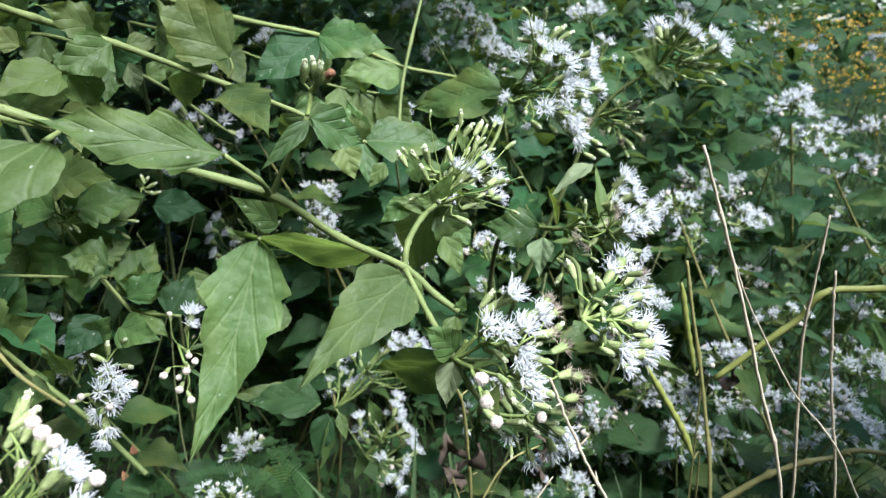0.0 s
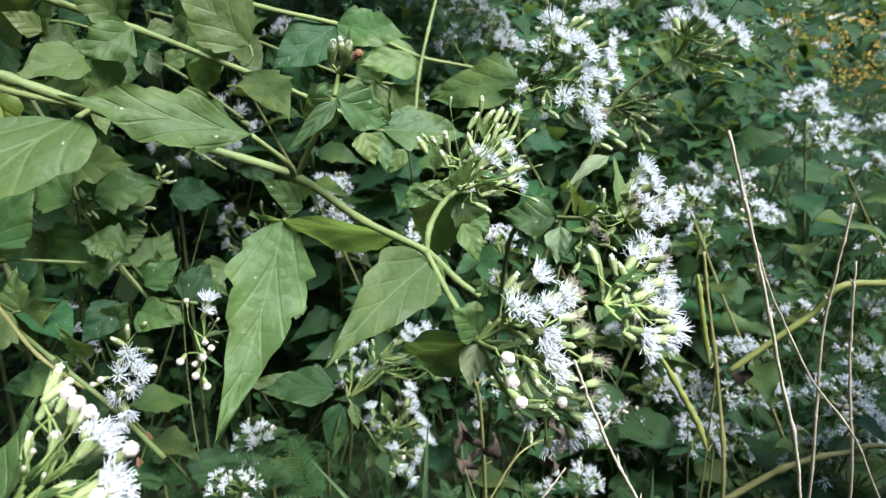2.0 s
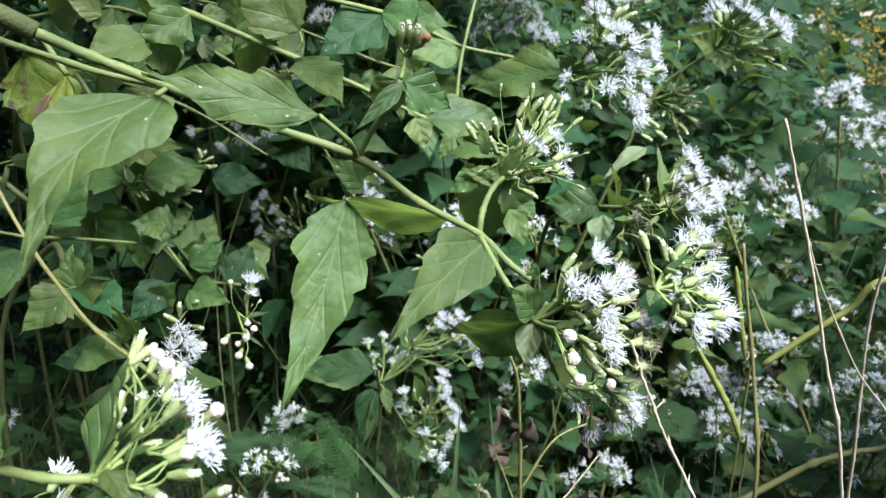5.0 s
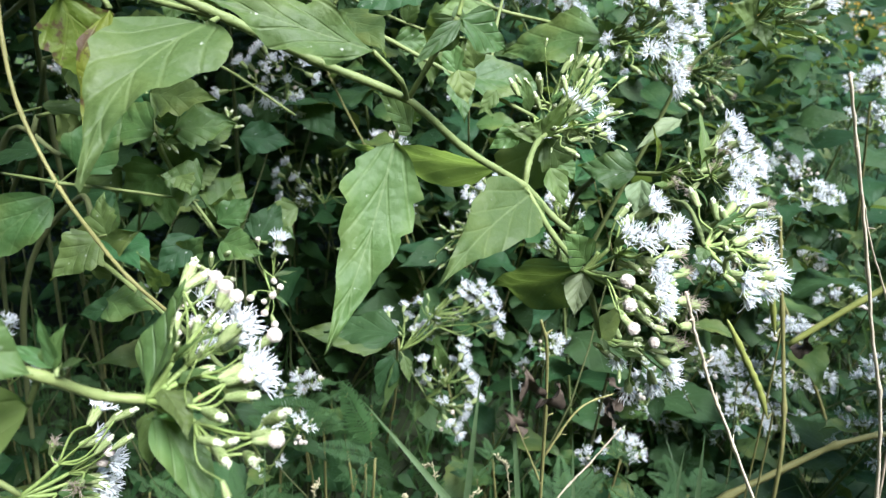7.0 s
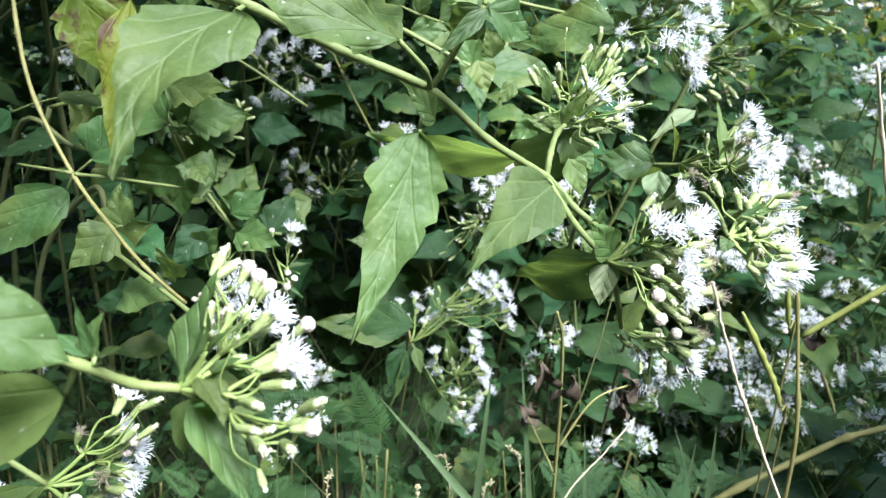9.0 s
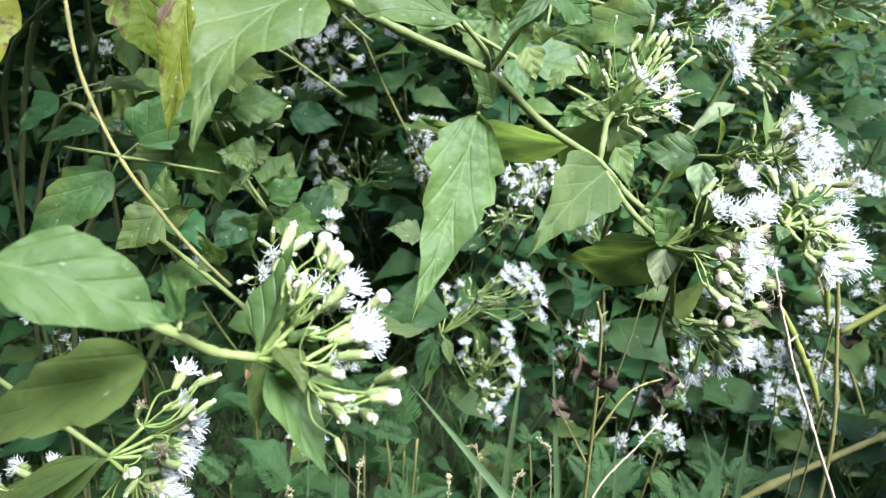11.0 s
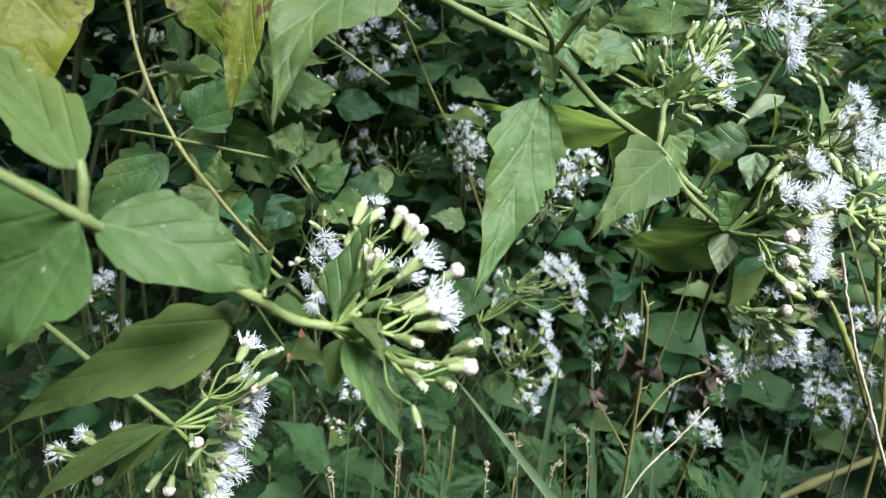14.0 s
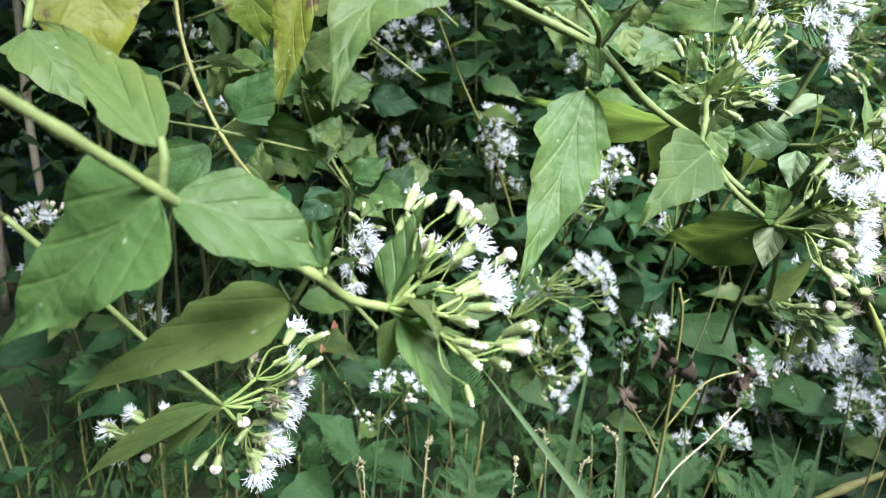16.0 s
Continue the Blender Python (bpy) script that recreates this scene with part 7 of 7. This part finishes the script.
# ---- feathery fronds and grass on the ground ----
def frond_mesh(seed, pairs=21):
    """A feathery leaf: a midrib with two rows of narrow leaflets, 1 long."""
    r = random.Random(seed)
    line = [Vector((0, u, 0.25 * u - 0.42 * u * u)) for u in [n / 20 for n in range(21)]]
    verts, faces = [], []
    tube(line, [0.010 - 0.006 * n / 20 for n in range(21)], 4, verts, faces)
    for k in range(pairs):
        u = 0.12 + 0.86 * k / pairs
        at = Vector((0, u, 0.25 * u - 0.42 * u * u))
        long_ = 0.20 * (math.sin(math.pi * min(1, 0.25 + 0.8 * u)) * 0.8 + 0.25) * r.uniform(0.9, 1.1)
        for side in (-1, 1):
            way = Vector((side, 0.42, r.uniform(-0.15, 0.1))).normalized()
            wide = Vector((-0.42 * side, 1, 0)).normalized() * 0.014
            s = len(verts)
            verts += [at, at + way * long_ * 0.35 + wide + Vector((0, 0, 0.006)), at + way * long_ * 0.8 + wide * 0.9, at + way * long_, at + way * long_ * 0.8 - wide * 0.8, at + way * long_ * 0.35 - wide]
            faces += [(s, s + 1, s + 5), (s + 1, s + 2, s + 4, s + 5), (s + 2, s + 3, s + 4)]
    return mesh_of("frond", verts, faces, [FROND], smooth=False)


FRONDS = [frond_mesh(n) for n in range(5)]


def feathery_plant(place, fronds, size, seed):
    r = random.Random(seed)
    x, y, z = place
    thing = tagged(new("feathery_plant"), "low plant with feathery green fronds", "fern-like plant", "feathery plants")
    verts, faces = [], []
    tube(spline([(x, y, -0.01), (x + r.uniform(-0.01, 0.01), y + 0.005, z * 0.5), (x, y, z)], 4), [0.0011] * 9, 5, verts, faces)
    put("stem", mesh_of("stem", verts, faces, [STEM_OLD]), thing)
    for _ in range(fronds):
        a = r.uniform(0, 6.28)
        put("frond", r.choice(FRONDS), thing, frame_on((x, y, z), (math.cos(a), math.sin(a), r.uniform(0.1, 0.9)), (0.2 * math.cos(a), -0.7, 1)) @ Matrix.Scale(size * r.uniform(0.75, 1.2), 4))
    return thing


for n, q in enumerate([(-0.137, 0.46, 0.18), (-0.181, 0.43, 0.20), (-0.191, 0.37, 0.165), (-0.43, 0.42, 0.17), (-0.33, 0.36, 0.15), (-0.10, 0.36, 0.15), (0.05, 0.43, 0.15), (0.15, 0.45, 0.16), (-0.25, 0.40, 0.14), (0.10, 0.36, 0.20)]):
    feathery_plant(q, 6, 0.042, n)
for foot, tip in (((-0.118, 0.455, 0.165), (-0.140, 0.470, 0.226)), ((-0.150, 0.44, 0.215), (-0.202, 0.42, 0.226)), ((-0.10, 0.40, 0.215), (-0.13, 0.41, 0.262)), ((-0.05, 0.42, 0.16), (-0.07, 0.40, 0.205))):
    plant = feathery_plant((foot[0], foot[1], foot[2] - 0.01), 1, 0.04, int(1000 * tip[2]))
    way = Vector(tip) - Vector(foot)
    put("frond", FRONDS[1], plant, frame_on(foot, way, (0.1, -1, 0.5)) @ Matrix.Scale(way.length, 4))
for n in range(60):
    feathery_plant((rng.uniform(-0.55, 0.4), rng.uniform(0.33, 0.62), rng.uniform(0.06, 0.17)), 5, rng.uniform(0.020, 0.034), 50 + n)


def blade(foot, tip, width, sag, verts, faces, steps=7):
    foot, tip = Vector(foot), Vector(tip)
    side = (tip - foot).cross(Vector((0.1, -1, 0.4))).normalized()
    s = len(verts)
    for k in range(steps + 1):
        u = k / steps
        at = foot.lerp(tip, u) + Vector((0, 0, sag * math.sin(math.pi * u)))
        w = width * (0.6 + 0.4 * min(1, 4 * u)) * (1 - u ** 2.5) * 0.5
        verts += [at - side * w, at - Vector((0, 0, 0.12 * w)) + Vector((0, 0.3 * w, 0)), at + side * w]
    for k in range(steps):
        a = s + 3 * k
        faces += [(a, a + 1, a + 4, a + 3), (a + 1, a + 2, a + 5, a + 4)]


def grass():
    r = random.Random(21)
    verts, faces = [], []
    for _ in range(1300):
        y = 0.30 + 0.7 * r.random() ** 1.4
        x = r.uniform(-0.6, 0.25 + 0.5 * y)
        long_ = r.uniform(0.06, 0.17) * (1.25 if x > 0.1 else 1.0)
        a = r.uniform(0, 6.28)
        lean = r.uniform(0.15, 0.8)
        blade((x, y, 0), (x + math.cos(a) * lean * long_, y + math.sin(a) * lean * long_, long_ * r.uniform(0.7, 1.0)), r.uniform(0.0012, 0.0036), 0.12 * long_, verts, faces, 5)
    for _ in range(5000):
        y = 1.0 + 4 * r.random() ** 1.5
        x = 0.1 + r.uniform(-0.1, 0.95) * y
        long_ = r.uniform(0.12, 0.34)
        a = r.uniform(0, 6.28)
        blade((x, y, 0.02), (x + math.cos(a) * 0.5 * long_, y + math.sin(a) * 0.5 * long_, 0.02 + long_), r.uniform(0.002, 0.005), 0.1 * long_, verts, faces, 4)
    for _ in range(15000):
        a, d = r.uniform(0, 6.28), 0.7 + 4.2 * r.random() ** 0.8
        x, y = d * math.sin(a), 0.3 + d * math.cos(a)
        if y > 0.3 and -1.4 < x < 0.5 * y:
            continue
        long_ = r.uniform(0.08, 0.22)
        b = r.uniform(0, 6.28)
        blade((x, y, 0.0), (x + math.cos(b) * 0.5 * long_, y + math.sin(b) * 0.5 * long_, long_), r.uniform(0.006, 0.012), 0.1 * long_, verts, faces, 3)
    tagged(put("grass", mesh_of("grass", verts, faces, [GRASS])), "green grass blades between the low plants", "grass", kind="stuff")


grass()


def single_blade(foot, tip, width, label, mat=None):
    verts, faces = [], []
    blade(foot, tip, width, 0.01, verts, faces)
    tagged(put("grass_blade", mesh_of("grass_blade", verts, faces, [mat or BLADE])), label, "grass blade", "long grass blades")


single_blade((0.183, 0.257, -0.002), (-0.109, 0.390, 0.263), 0.012, "long pale green grass blade leaning over")
single_blade((0.03, 0.42, -0.002), (-0.005, 0.44, 0.275), 0.006, "long upright bright green grass blade")
single_blade((0.13, 0.40, -0.002), (0.085, 0.40, 0.21), 0.007, "long bright green grass blade")
single_blade((0.06, 0.33, -0.002), (-0.01, 0.37, 0.20), 0.004, "thin green grass blade")


def seed_grass(points, label):
    """A thin straw with a row of small bristly grains towards its tip."""
    thing = tagged(new("seed_grass"), label, "grass", "grasses gone to seed")
    line = spline(points, 8)
    r = random.Random(int(1e4 * abs(points[-1][0])))
    verts, faces = [], []
    tube(line, [0.0006 - 0.0003 * n / len(line) for n in range(len(line))], 5, verts, faces)
    put("stem", mesh_of("stem", verts, faces, [STRAW]), thing)
    verts, faces = [], []
    for n in range(len(line) // 2, len(line)):
        for _ in range(3):
            way = Vector((r.gauss(0, 1), r.gauss(0, 1), 1.2)).normalized()
            q = line[n] + (line[n] - line[n - 1]) * r.uniform(-0.5, 0.5)
            tube([q, q + way * 0.0016, q + way * 0.0032], [0.0003, 0.0007, 0.0002], 5, verts, faces)
    put("ear", mesh_of("ear", verts, faces, [STRAW]), thing, label="bristly straw-coloured ear")


seed_grass([(-0.0694, 0.3410, -0.0050), (-0.0706, 0.3500, 0.1922), (-0.0720, 0.3600, 0.2071)], "thin straw-coloured grass ear near the ground")
seed_grass([(-0.0396, 0.3610, -0.0050), (-0.0505, 0.3700, 0.2038), (-0.0626, 0.3800, 0.2186)], "thin straw-coloured grass ear near the ground")
seed_grass([(-0.1612, 0.3110, -0.0050), (-0.1694, 0.3200, 0.1960), (-0.1786, 0.3300, 0.1990)], "thin straw-coloured grass ear near the ground")
seed_grass([(-0.0323, 0.3510, -0.0050), (-0.0271, 0.3600, 0.1917), (-0.0213, 0.3700, 0.2091)], "thin straw-coloured grass ear near the ground")
seed_grass([(-0.1349, 0.3410, -0.0050), (-0.1338, 0.3500, 0.1902), (-0.1325, 0.3600, 0.2120)], "thin straw-coloured grass ear near the ground")
seed_grass([(0.0115, 0.3810, -0.0050), (0.0014, 0.3900, 0.1917), (-0.0099, 0.4000, 0.2176)], "thin straw-coloured grass ear near the ground")
single_blade((-0.0341, 0.4270, -0.0020), (-0.0258, 0.4400, 0.2666), 0.0070, "upright bright green grass blade")
single_blade((-0.1085, 0.3470, -0.0020), (-0.1195, 0.3600, 0.1894), 0.0050, "upright bright green grass blade")
single_blade((-0.1550, 0.3470, -0.0020), (-0.1509, 0.3600, 0.2088), 0.0030, "upright bright green grass blade")
single_blade((0.0236, 0.3670, -0.0020), (0.0038, 0.3800, 0.2154), 0.0060, "upright bright green grass blade")
single_blade((-0.0352, 0.3470, -0.0020), (-0.0503, 0.3600, 0.2072), 0.0060, "upright bright green grass blade")
single_blade((0.1546, 0.4070, -0.0020), (0.1409, 0.4200, 0.2432), 0.0080, "upright bright green grass blade")
single_blade((0.1278, 0.4070, -0.0020), (0.1290, 0.4200, 0.2264), 0.0070, "upright bright green grass blade")
single_blade((-0.1798, 0.3570, -0.0020), (-0.1725, 0.3700, 0.2415), 0.0030, "upright bright green grass blade")
single_blade((0.0677, 0.3870, -0.0020), (0.0422, 0.4000, 0.2460), 0.0050, "upright bright green grass blade")
single_blade((-0.0120, 0.3570, -0.0020), (-0.0085, 0.3700, 0.2016), 0.0060, "upright bright green grass blade")
single_blade((-0.1062, 0.3670, -0.0020), (-0.1030, 0.3800, 0.2066), 0.0040, "upright bright green grass blade")
